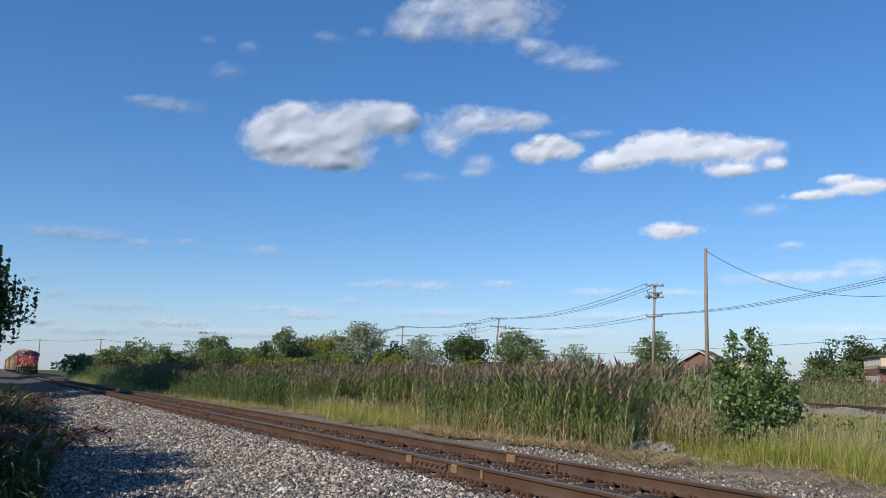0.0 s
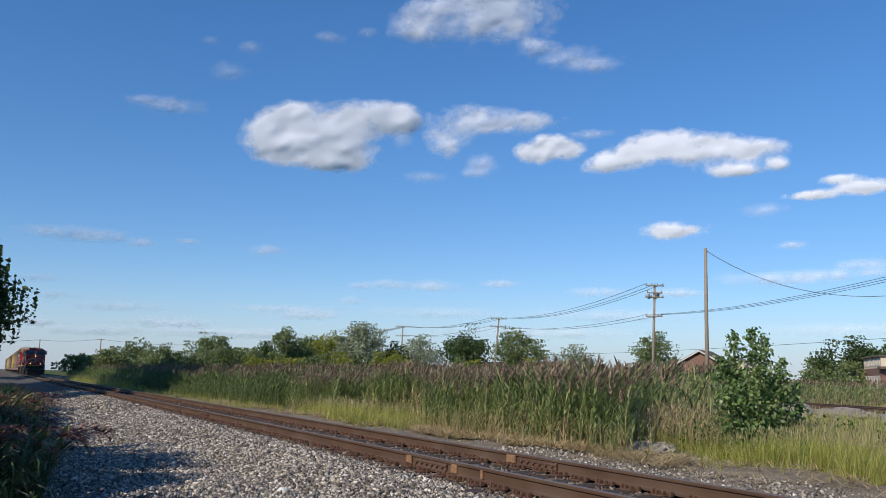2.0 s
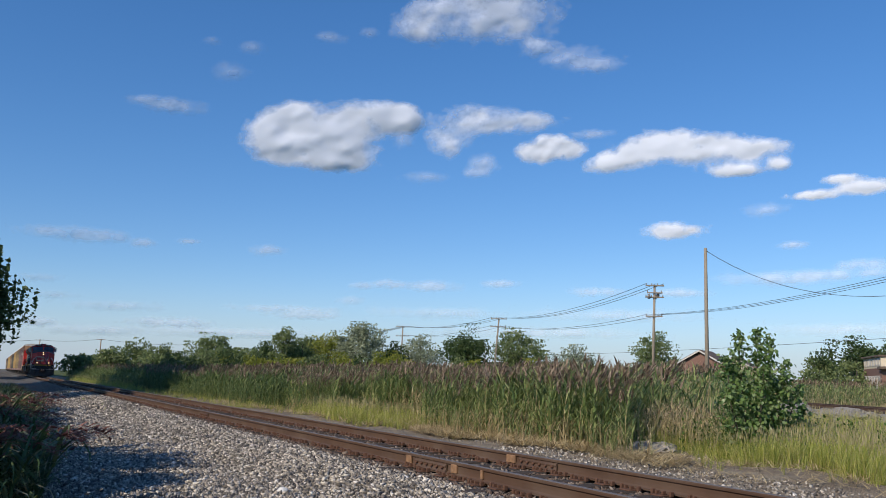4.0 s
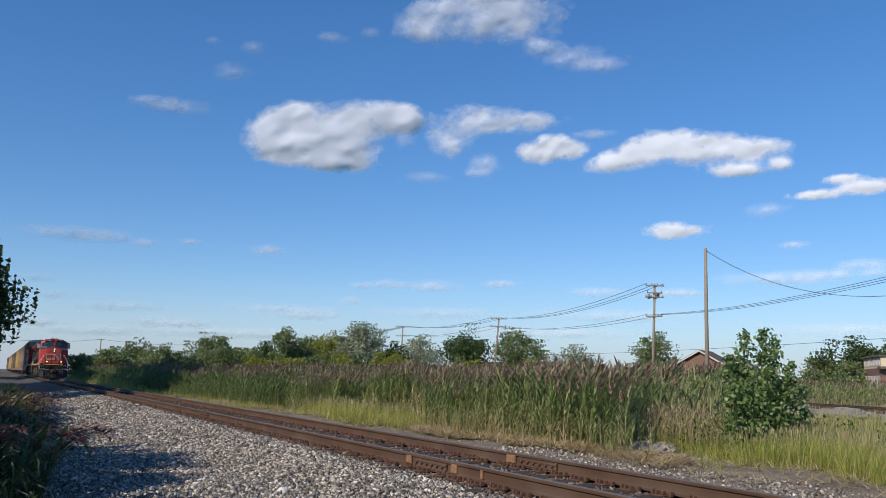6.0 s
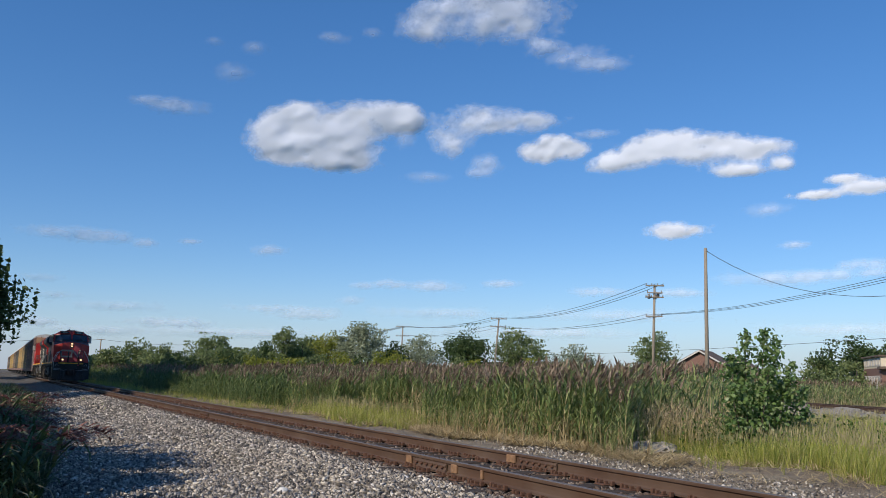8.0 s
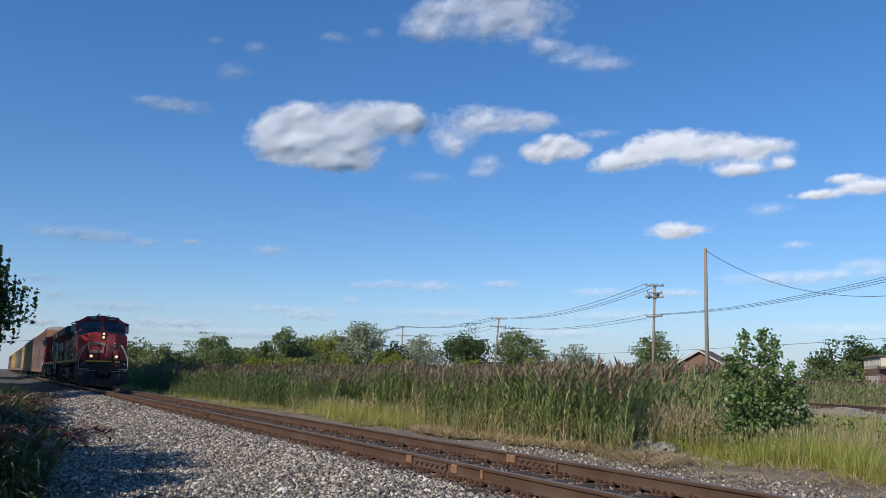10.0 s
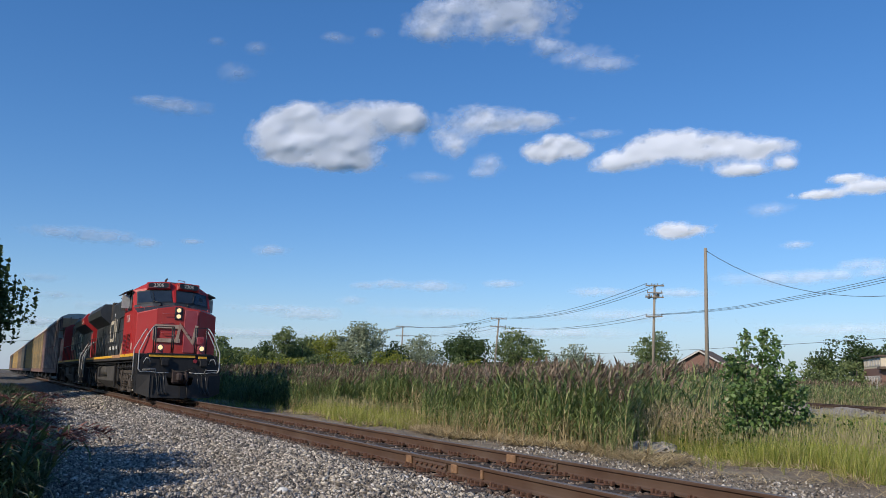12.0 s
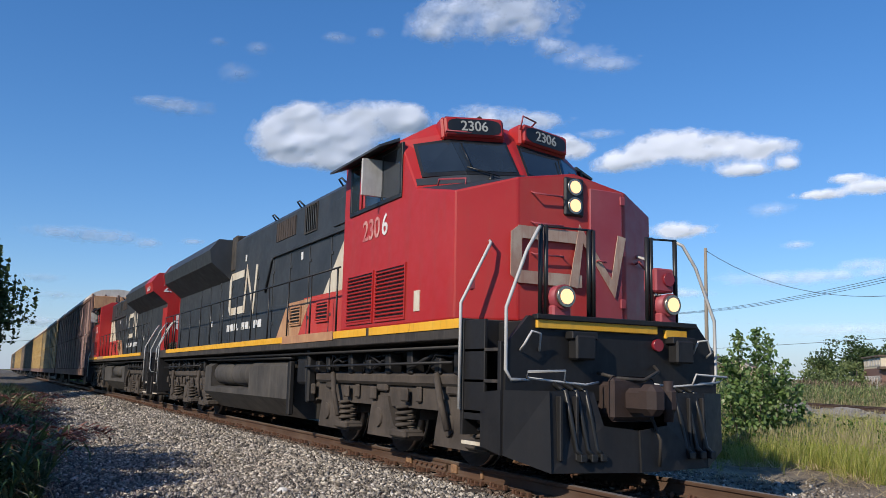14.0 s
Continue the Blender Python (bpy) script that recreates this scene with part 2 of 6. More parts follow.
def splice(x, y, parent, side):
    """A six-bolt joint bar on the web of the rail."""
    bm = bmesh.new()
    o = y + side * 0.02
    prism(bm, [(o, -0.045), (o + side * 0.02, -0.055), (o + side * 0.026, -0.075), (o + side * 0.016, -0.1), (o + side * 0.028, -0.135), (o + side * 0.05, -0.15), (o, -0.15)], x - 0.46, x + 0.46, "x")
    bar = part("joint_bar", bm, rail_rust, parent)
    bm = bmesh.new()
    for k in range(6):
        bx = x - 0.38 + k * 0.152
        drum(bm, (bx, o + side * 0.012, -0.095), (bx, o + side * 0.055, -0.095), 0.019, 6)
    part("joint_bolt", bm, iron_rust, bar)
    return bar


def track():
    tr = tagged(empty("railway_track"), "single railway track of rusty rails on dark timber sleepers", "railway track", kind="structure")
    for y in (-0.755, 0.755):
        rail(y, tr)
    for x, y in ((-10.43, -0.755), (-10.1, 0.755), (-24.4, -0.755), (-36.2, 0.755)):
        for s in (-1, 1):
            splice(x, y, tr, s)
    rng = random.Random(4)
    bm = bmesh.new()
    for px, w, y in ((-11.1, 0.17, -0.838), (-9.76, 0.15, -0.838), (-9.06, 0.05, -0.838)):
        box(bm, px - w / 2, px + w / 2, y + 0.04, y + 0.069, -0.14, -0.03, 0.006)
    for px, w in ((-10.78, 0.22),):
        box(bm, px - w / 2, px + w / 2, 0.702, 0.74, -0.14, -0.03, 0.006)
    part("rust_patch", bm, orange_rust, tr, "scaled patch of bright orange rust")
    bm = bmesh.new()
    box(bm, -0.115, 0.115, -1.3, 1.3, -0.36, -0.19, 0.012)
    for v in bm.verts:
        v.co.z += 0.008 * math.sin(v.co.y * 5)
    first = part("sleeper", bm, tie_wood, tr)
    bm = bmesh.new()
    box(bm, -0.095, 0.095, -0.18, 0.18, -0.19, -0.173, 0.005)
    for sx, sy in ((-0.06, -0.095), (0.06, 0.095), (0.05, -0.1)):
        box(bm, sx - 0.016, sx + 0.016, sy - 0.03, sy + 0.02, -0.175, -0.135, 0.006)
    plate = part("tie_plate", bm, iron_rust, first)
    bm = bmesh.new()
    for sx in (-0.15, 0.15):
        box(bm, sx - 0.018, sx + 0.018, -0.11, -0.055, -0.19, -0.13, 0.008)
        box(bm, sx - 0.018, sx + 0.018, 0.055, 0.10, -0.19, -0.145, 0.008)
    anchor = part("rail_anchor", bm, iron_rust, first)
    plate.matrix_basis = anchor.matrix_basis = pose(0, -0.755, 0)
    again("tie_plate", plate, first, pose(0, 0.755, 0))
    again("rail_anchor", anchor, first, pose(0, 0.755, 0))
    xs = [2.0 - 0.5 * k for k in range(230)]
    first.matrix_basis = pose(xs[0], 0, 0)
    for x in xs[1:]:
        c = copy_thing(first, pose(x + rng.uniform(-0.03, 0.03), rng.uniform(-0.05, 0.05), rng.uniform(-0.008, 0.006), rng.uniform(-0.6, 0.6), 0, rng.uniform(-1.2, 1.2)))
    bm = bmesh.new()
    x = xs[-1] - 0.5
    while x > X0:
        box(bm, x - 0.115, x + 0.115, -1.3, 1.3, -0.36, -0.19)
        x -= 0.5
    tagged(part("sleepers_beyond", bm, tie_wood, tr), kind="stuff")
    return tr


track()


# ---- ballast ----
def stone_templates(n=20):
    out = []
    rng = np.random.RandomState(3)
    for k in range(n):
        # a skewed eight-faced block
        v = np.array([(1, 0, 0), (-1, 0, 0), (0, 1, 0), (0, -1, 0), (0, 0, 1), (0, 0, -1)]) * 0.58 + rng.uniform(-0.24, 0.24, (6, 3))
        t = np.array([(0, 2, 4), (2, 1, 4), (1, 3, 4), (3, 0, 4), (2, 0, 5), (1, 2, 5), (3, 1, 5), (0, 3, 5)])
        # cut by random planes for broken faces
        for _ in range(2):
            d = rng.normal(size=3)
            d /= np.linalg.norm(d)
            cut = rng.uniform(0.28, 0.42)
            over = np.maximum(v @ d - cut, 0)
            v = v - over[:, None] * d
        v = v * np.array([1.45, 0.95, 0.7]) * rng.uniform(0.8, 1.2, 3)
        v = v @ np.array(Euler(rng.uniform(-1.2, 1.2, 3)).to_matrix())
        out.append((v, t))
    return out


def ballast():
    m = Mat("crushed_limestone", 0.88, 0, 0.3)
    c = m.ramp(m.island(), [(0.0, (0.055, 0.05, 0.045)), (0.35, (0.19, 0.172, 0.15)), (0.7, (0.38, 0.345, 0.295)), (0.92, (0.60, 0.545, 0.46)), (1.0, (0.84, 0.80, 0.73))])
    c = m.mix(m.math("MULTIPLY", m.noise(30, 4), 0.35), c, (0.17, 0.155, 0.14))
    rusty = m.math("LESS_THAN", m.math("ABSOLUTE", m.axis(1)), 1.15)
    c = m.mix(m.math("MULTIPLY", rusty, 0.72), c, (0.085, 0.05, 0.034))
    m.base(c).bump(m.noise(70, 4), 0.4, 0.006)
    rng = np.random.RandomState(5)
    pile = Pile()
    temps = stone_templates()

    def lay(x0, x1, y0, y1, dens, lo, hi, lift=0.3, keep=None):
        k = int((x1 - x0) * (y1 - y0) * dens)
        x, y = rng.uniform(x0, x1, k), rng.uniform(y0, y1, k)
        if keep is not None:
            q = keep(x, y)
            x, y = x[q], y[q]
        k = len(x)
        s = rng.uniform(lo, hi, k) * rng.choice([0.5, 0.7, 0.9, 1.15], k)
        p = np.stack([x, y, ground_z(x, y) + s * lift * rng.uniform(0.2, 1.2, k)], 1)
        r = rng.uniform(0, 6.28, k)
        w = rng.randint(0, len(temps), k)
        for i, (tv, tt) in enumerate(temps):
            q = w == i
            a = rng.uniform(-0.6, 0.6)
            ca, sa = math.cos(a), math.sin(a)
            tv2 = tv @ np.array([[1, 0, 0], [0, ca, -sa], [0, sa, ca]])
            pile.add(tv2, tt, np.zeros(len(tt), int), p[q], r[q], np.repeat(s[q, None], 3, 1))

    off_tie = lambda x, y: np.abs(((2.0 - x + 0.25) % 0.5) - 0.25) > 0.11
    lay(-18, -7, -3.6, -1.0, 720, 0.03, 0.06)
    lay(-18, -8, -5.8, -3.6, 600, 0.024, 0.05)
    lay(-30, -18, -5.6, -1.0, 330, 0.035, 0.065)
    lay(-60, -30, -4.8, -1.0, 90, 0.05, 0.09)
    lay(-26, -4, -1.3, 1.4, 200, 0.04, 0.07, 0.1, off_tie)
    lay(-70, -26, -1.3, 1.4, 55, 0.05, 0.08, 0.1, off_tie)
    lay(-20, -4, 1.3, 2.9, 190, 0.035, 0.065)
    lay(-16, -4, 2.9, 4.8, 110, 0.03, 0.06)
    lay(-15.6, -13.2, 5.9, 7.2, 150, 0.03, 0.07, 0.5)
    lay(-50, -20, 1.3, 2.8, 60, 0.05, 0.08)
    lay(-20, -12, 4.0, 6.0, 20, 0.025, 0.06)
    st = pile.make("ballast_stones", [m.m])
    return tagged(st, "loose grey crushed limestone ballast round the sleepers", "ballast", kind="stuff")


ballast()


def pale_stone():
    bm = bmesh.new()
    bmesh.ops.create_icosphere(bm, subdivisions=3, radius=0.065)
    for v in bm.verts:
        v.co *= 1 + 0.3 * noise.noise(v.co * 14)
        v.co.z *= 0.6
    m = Mat("chalky_stone", 0.8)
    m.base(m.mix(m.noise(25, 4), (0.45, 0.45, 0.43), (0.7, 0.7, 0.68)))
    return tagged(part("pale_stone", bm, m.m, m=pose(-10.5, -2.8, -0.36)), "one chalk-white stone lying on the grey gravel", "stone")


pale_stone()
# ---- train: materials ----
red = worn_paint("red_paint", (0.38, 0.015, 0.015), (0.41, 0.026, 0.023), (0.22, 0.07, 0.05), 0.42, 0.3)
red_faded = worn_paint("faded_red_paint", (0.45, 0.035, 0.030), (0.47, 0.055, 0.044), (0.36, 0.10, 0.07), 0.55, 0.35)
red_dark = worn_paint("red_door_paint", (0.30, 0.04, 0.055), (0.36, 0.085, 0.10), (0.20, 0.07, 0.06), 0.5, 0.4)
black = worn_paint("black_paint", (0.022, 0.027, 0.033), (0.042, 0.048, 0.055), (0.06, 0.056, 0.05), 0.5, 0.35)
under = worn_paint("dusty_black_steel", (0.022, 0.02, 0.019), (0.05, 0.044, 0.038), (0.12, 0.10, 0.08), 0.75, 0.5, 1.6)
frame_grey = worn_paint("dusty_truck_steel", (0.042, 0.035, 0.03), (0.085, 0.07, 0.058), (0.03, 0.025, 0.021), 0.9, 0.6, 2.0)
tank_grey = worn_paint("dusty_tank_paint", (0.04, 0.038, 0.036), (0.075, 0.07, 0.064), (0.11, 0.10, 0.088), 0.8, 0.5)
yellow = worn_paint("yellow_stripe_paint", (0.72, 0.36, 0.015), (0.75, 0.42, 0.04), (0.32, 0.18, 0.06), 0.55, 0.35, 2.0)
cream = worn_paint("faded_white_paint", (0.62, 0.58, 0.48), (0.50, 0.42, 0.30), (0.35, 0.25, 0.17), 0.6, 0.5, 1.5)
white = worn_paint("white_paint", (0.74, 0.74, 0.72), (0.62, 0.62, 0.60), (0.35, 0.33, 0.30), 0.5, 0.3, 2.0)
faded_cream = worn_paint("faded_cream_paint", (0.50, 0.40, 0.31), (0.38, 0.24, 0.18), (0.30, 0.12, 0.09), 0.7, 0.6, 2.5)
rusty_tan = worn_paint("peeling_tan_paint", (0.46, 0.27, 0.14), (0.36, 0.17, 0.09), (0.22, 0.12, 0.08), 0.7, 0.5, 2.0)
dull_white = worn_paint("dull_number_paint", (0.42, 0.43, 0.40), (0.34, 0.35, 0.32), (0.25, 0.24, 0.22), 0.6, 0.3, 3.0)
ghost = worn_paint("worn_number_paint", (0.42, 0.10, 0.10), (0.60, 0.36, 0.32), (0.36, 0.05, 0.05), 0.6, 0.8, 4.0)
steel = worn_paint("galvanised_rail", (0.42, 0.42, 0.41), (0.52, 0.52, 0.50), (0.22, 0.2, 0.18), 0.45, 0.3, 4.0)
pilot_black = worn_paint("pilot_black", (0.006, 0.006, 0.007), (0.011, 0.011, 0.012), (0.024, 0.021, 0.019), 0.6, 0.4, 1.6)
screen_brown = grainy("brown_mesh", (0.035, 0.026, 0.022), (0.075, 0.056, 0.046), 30, 0.9, 0.6, 0.006)
coupler_rust = grainy("coupler_rust", (0.018, 0.012, 0.011), (0.06, 0.036, 0.03), 9, 0.75, 0.4, 0.008)
_m = Mat("dark_cab_glass", 0.06, 0.0, 0.8)
_m.base(_m.mix(_m.noise(2.5, 3), (0.012, 0.017, 0.024), (0.03, 0.042, 0.055)))
glass = _m.m
_m = Mat("tyre_steel", 0.35, 0.9)
_m.base(_m.mix(_m.noise(9, 4), (0.30, 0.29, 0.28), (0.5, 0.48, 0.46)))
tyre = _m.m
lamp_glow = Mat("headlight_glow", 0.3).base((0.10, 0.08, 0.05)).emit((1.0, 0.58, 0.29), 1.5).m
_m = Mat("lamp_reflector", 0.25, 0.8)
_m.base(_m.mix(_m.noise(20, 2), (0.20, 0.17, 0.13), (0.42, 0.38, 0.31)))
reflector = _m.m
marker_red = Mat("red_marker_glass", 0.3).base((0.25, 0.02, 0.03)).m
board_black = worn_paint("number_board_black", (0.009, 0.010, 0.011), (0.016, 0.017, 0.018), (0.032, 0.032, 0.032), 0.4, 0.2)
TRAIN, WHEELS = [], []


def writing(text, size, material, parent, m, name="number"):
    cu = bpy.data.curves.new(name, "FONT")
    cu.body, cu.size, cu.extrude, cu.align_x, cu.align_y, cu.offset = text, size, 0.004, "CENTER", "CENTER", 0.012 * size
    tmp = new("tmp_text", cu)
    bpy.context.view_layer.update()
    me = bpy.data.meshes.new_from_object(tmp.evaluated_get(bpy.context.evaluated_depsgraph_get()))
    bpy.data.objects.remove(tmp)
    me.materials.clear()
    me.materials.append(material)
    o = new(name, me)
    o.parent = parent
    o.matrix_basis = m
    return o


def facing(o, right, up, lift=0.0):
    """A pose whose x runs along right, y along up, z out of the surface."""
    r = Vector(right).normalized()
    u = Vector(up)
    n = r.cross(u).normalized()
    u = n.cross(r)
    m = Matrix((r, u, n)).transposed().to_4x4()
    m.translation = Vector(o) + n * lift
    return m


def panel(bm, m, w0, w1, h0, h1, t=0.02, bevel=0.0, slot=0):
    """A flat box on the plane of m."""
    vs = box(bm, w0, w1, h0, h1, -0.004, t, bevel, slot)
    bmesh.ops.transform(bm, matrix=m, verts=list(set(vs)))


def quadpanel(bm, pts, t=0.015, slot=0):
    """A flat slab on four or more points, drawn out along its normal."""
    pts = [Vector(p) for p in pts]
    n = (pts[1] - pts[0]).cross(pts[2] - pts[0]).normalized() * t
    a = [bm.verts.new(p - n * 0.2) for p in pts]
    b = [bm.verts.new(p + n) for p in pts]
    fs = [bm.faces.new(b), bm.faces.new(a[::-1])]
    k = len(pts)
    for i in range(k):
        fs.append(bm.faces.new((a[i], a[(i + 1) % k], b[(i + 1) % k], b[i])))
    for f in fs:
        f.material_index = slot


def lerp_quad(q, u, v):
    """A point of the four-cornered face q (bottom left, bottom right, top right, top left)."""
    a, b, c, d = (Vector(p) for p in q)
    return (a * (1 - u) + b * u) * (1 - v) + (d * (1 - u) + c * u) * v


def louvres(name, parent, m, w, h, n, material, frame_mat):
    bm = bmesh.new()
    for a, b, c, d in ((-w / 2 - 0.03, w / 2 + 0.03, h / 2, h / 2 + 0.03), (-w / 2 - 0.03, w / 2 + 0.03, -h / 2 - 0.03, -h / 2), (-w / 2 - 0.03, -w / 2, -h / 2, h / 2), (w / 2, w / 2 + 0.03, -h / 2, h / 2)):
        panel(bm, m, a, b, c, d, 0.02)
    fr = part(name, bm, frame_mat, parent)
    bm = bmesh.new()
    panel(bm, m, -w / 2, w / 2, -h / 2, h / 2, 0.003)
    part("backing", bm, board_black, fr)
    bm = bmesh.new()
    vs = box(bm, -w / 2, w / 2, -0.006, 0.006, 0.0, 0.035)
    bmesh.ops.rotate(bm, verts=bm.verts, cent=(0, 0, 0), matrix=Matrix.Rotation(radians(35), 3, "X"))
    s = part("slat", bm, material, fr, m=m @ pose(0, -h / 2 + h / n / 2, 0))
    for k in range(1, n):
        again("slat", s, fr, m @ pose(0, -h / 2 + h / n * (k + 0.5), 0))
    return fr


# ---- trucks and wheels ----
def wheelset(parent, r=0.533, gauge=0.755):
    bm = bmesh.new()
    for s in (-1, 1):
        drum(bm, (0, s * (gauge - 0.065), 0), (0, s * (gauge + 0.05), 0), r, 28)
        drum(bm, (0, s * (gauge - 0.095), 0), (0, s * (gauge - 0.06), 0), r + 0.028, 28)
        drum(bm, (0, s * (gauge + 0.04), 0), (0, s * (gauge + 0.075), 0), 0.17, 12)
        for k in range(6):
            a = k * math.tau / 6
            drum(bm, (0.33 * math.cos(a), s * (gauge + 0.045), 0.33 * math.sin(a)), (0.33 * math.cos(a), s * (gauge + 0.056), 0.33 * math.sin(a)), 0.05, 8)
    drum(bm, (0, -1.05, 0), (0, 1.05, 0), 0.085, 10)
    for f in bm.faces:
        c = f.calc_center_median()
        if abs(math.hypot(c.x, c.z) - r) < 0.05 and abs(f.normal.y) < 0.5:
            f.material_index = 1
    return part("wheelset", bm, [under, tyre], parent, "steel wheels with bright worn treads on an axle")


def coil(bm, x, y, z0, z1, r=0.085, turns=4):
    pts = []
    for k in range(turns * 8 + 1):
        a = k * math.tau / 8
        pts.append((x + r * math.cos(a), y + r * math.sin(a), z0 + (z1 - z0) * k / (turns * 8)))
    rod(bm, pts, 0.026, 5)


def loco_truck(parent, x):
    tk = empty("truck", pose(x, 0, 0), parent)
    axles = (-2.1, 0.0, 2.1)
    bm = bmesh.new()
    for s in (-1, 1):
        y0, y1 = sorted((s * 1.05, s * 1.2))
        prism(bm, [(-2.75, 0.58), (-2.75, 0.9), (-2.4, 1.02), (-1.3, 1.02), (-1.1, 1.1), (1.2, 1.1), (1.4, 1.02), (2.7, 1.02), (3.05, 0.88), (3.05, 0.58), (2.9, 0.66), (-2.6, 0.66)], y0, y1, "y")
        y2, y3 = sorted((s * 1.03, s * 1.24))
        for a in axles:
            # pedestal with a foot that carries the spring
            prism(bm, [(a - 0.1, 0.8), (a - 0.22, 0.42), (a - 0.26, 0.24), (a + 1.08, 0.24), (a + 1.14, 0.3), (a + 1.1, 0.37), (a + 0.66, 0.40), (a + 0.5, 0.62), (a + 0.42, 0.8)], y2, y3, "y")
            box(bm, a + 0.62, a + 1.12, s * 1.03, s * 1.30, 0.27, 0.37, 0.02)
            drum(bm, (a + 0.14, s * 1.2, 0.5), (a + 0.14, s * 1.27, 0.5), 0.13, 14)
            box(bm, a + 0.05, a + 0.4, s * 1.2, s * 1.255, 0.86, 0.97, 0.02)
            box(bm, a + 1.3, a + 1.45, s * 1.2, s * 1.25, 0.74, 0.94, 0.02)
        box(bm, -2.5, 2.5, s * 1.08, s * 1.28, 0.95, 1.12, 0.04)
        for a in (-2.1, 1.5):
            rod(bm, [(a + 0.5, s * 1.3, 1.1), (a + 0.72, s * 1.36, 0.8), (a + 0.85, s * 1.32, 0.45)], 0.045, 6)
        for a in (-2.6, -1.05, 0.0, 1.05, 2.6):
            box(bm, a - 0.1, a + 0.1, s * 1.25, s * 1.3, 0.74, 0.92, 0.02)
    for a in axles:
        box(bm, a + 0.7, a + 0.95, -1.0, 1.0, 0.5, 0.85)
    part("truck_frame", bm, frame_grey, tk, "dust-brown cast steel truck frame")
    for s in (-1, 1):
        for a in axles:
            bm = bmesh.new()
            coil(bm, a + 0.88, s * 1.17, 0.37, 0.68, 0.13)
            part("spring", bm, frame_grey, tk)
    bm = bmesh.new()
    for s in (-1, 1):
        for k, a in enumerate((-2.4, -1.9, -0.9, -0.2, 0.5, 1.2, 2.0, 2.5)):
            box(bm, a - 0.08, a + 0.08, s * 1.1, s * 1.3, 1.1, 1.3 + 0.08 * (k % 3), 0.02)
        rr = random.Random(21)
        for k in range(9):
            a = rr.uniform(-2.6, 1.8)
            rod(bm, [(a, s * rr.uniform(1.0, 1.3), rr.uniform(1.0, 1.15)), (a + 0.3, s * 1.3, rr.uniform(1.15, 1.4)), (a + rr.uniform(0.4, 0.8), s * 1.25, rr.uniform(1.1, 1.4)), (a + 1.0, s * 1.0, 1.45)], rr.uniform(0.012, 0.028), 5)
        rod(bm, [(-2.7, s * 1.4, 1.2), (2.6, s * 1.4, 1.24)], 0.02, 5)
    part("brake_gear", bm, pilot_black, tk)
    for a in axles:
        w = wheelset(tk)
        WHEELS.append((w, (a, 0, 0.535), 0.533))
    return tk


def car_truck(parent, x):
    tk = empty("truck", pose(x, 0, 0), parent)
    bm = bmesh.new()
    for s in (-1, 1):
        y0, y1 = sorted((s * 0.98, s * 1.12))
        prism(bm, [(-1.1, 0.62), (-0.6, 0.7), (0.6, 0.7), (1.1, 0.62), (1.1, 0.4), (0.7, 0.36), (0.4, 0.2), (-0.4, 0.2), (-0.7, 0.36), (-1.1, 0.4)], y0, y1, "y")
    box(bm, -0.25, 0.25, -1.1, 1.1, 0.45, 0.85)
    part("truck_frame", bm, under, tk)
    for a in (-0.88, 0.88):
        w = wheelset(tk, 0.42)
        WHEELS.append((w, (a, 0, 0.422), 0.42))
    return tk


# ---- locomotive ----
def hose(bm, pts, r=0.025):
    rod(bm, pts, r, 6)


def band(bm, m, pts, w, lift=0.008):
    """A flat mitred band of width w along a line of (u, v) points on the plane of m."""
    pts = [Vector(p) for p in pts]
    rows = []
    for i, p in enumerate(pts):
        d0 = (p - pts[i - 1]).normalized() if i else (pts[1] - p).normalized()
        d1 = (pts[i + 1] - p).normalized() if i < len(pts) - 1 else d0
        n0, n1 = Vector((-d0.y, d0.x)), Vector((-d1.y, d1.x))
        k = (n0 + n1).normalized()
        k = k * min(w / 2 / max(k.dot(n0), 0.35), w * 0.9)
        rows.append([bm.verts.new(m @ Vector((q.x, q.y, z))) for q in (p + k, p - k) for z in (-0.003, lift)])
    for u, v in zip(rows, rows[1:]):
        bm.faces.new((u[1], u[3], v[3], v[1]))
        bm.faces.new((u[0], u[1], v[1], v[0]))
        bm.faces.new((u[3], u[2], v[2], v[3]))
    bmesh.ops.recalc_face_normals(bm, faces=bm.faces)


def emblem(parent, m, k, material, gap=0.0, wide=1.0, t=0.2):
    """A plain bent band beside a zigzag band, both k metres high."""
    h, w = t * k / 2, 0.92 * k * wide
    bm = bmesh.new()
    band(bm, m, [(w, k - h), (0.2 * k, k - h), (h, 0.82 * k), (h, 0.18 * k), (0.2 * k, h), (w, h)], t * k)
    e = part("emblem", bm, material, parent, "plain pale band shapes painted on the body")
    x = w + 0.12 * k + gap
    v = 0.42 * k * wide
    bm = bmesh.new()
    band(bm, m, [(x, 0), (x + 0.25 * v, k * 0.97), (x + 1.3 * v, k * 0.03), (x + 1.6 * v, k)], t * k * 0.85)
    part("emblem_zigzag", bm, material, e, m=Matrix.Translation((m.to_3x3() @ Vector((0, 0, 1))) * 0.007))
    return e


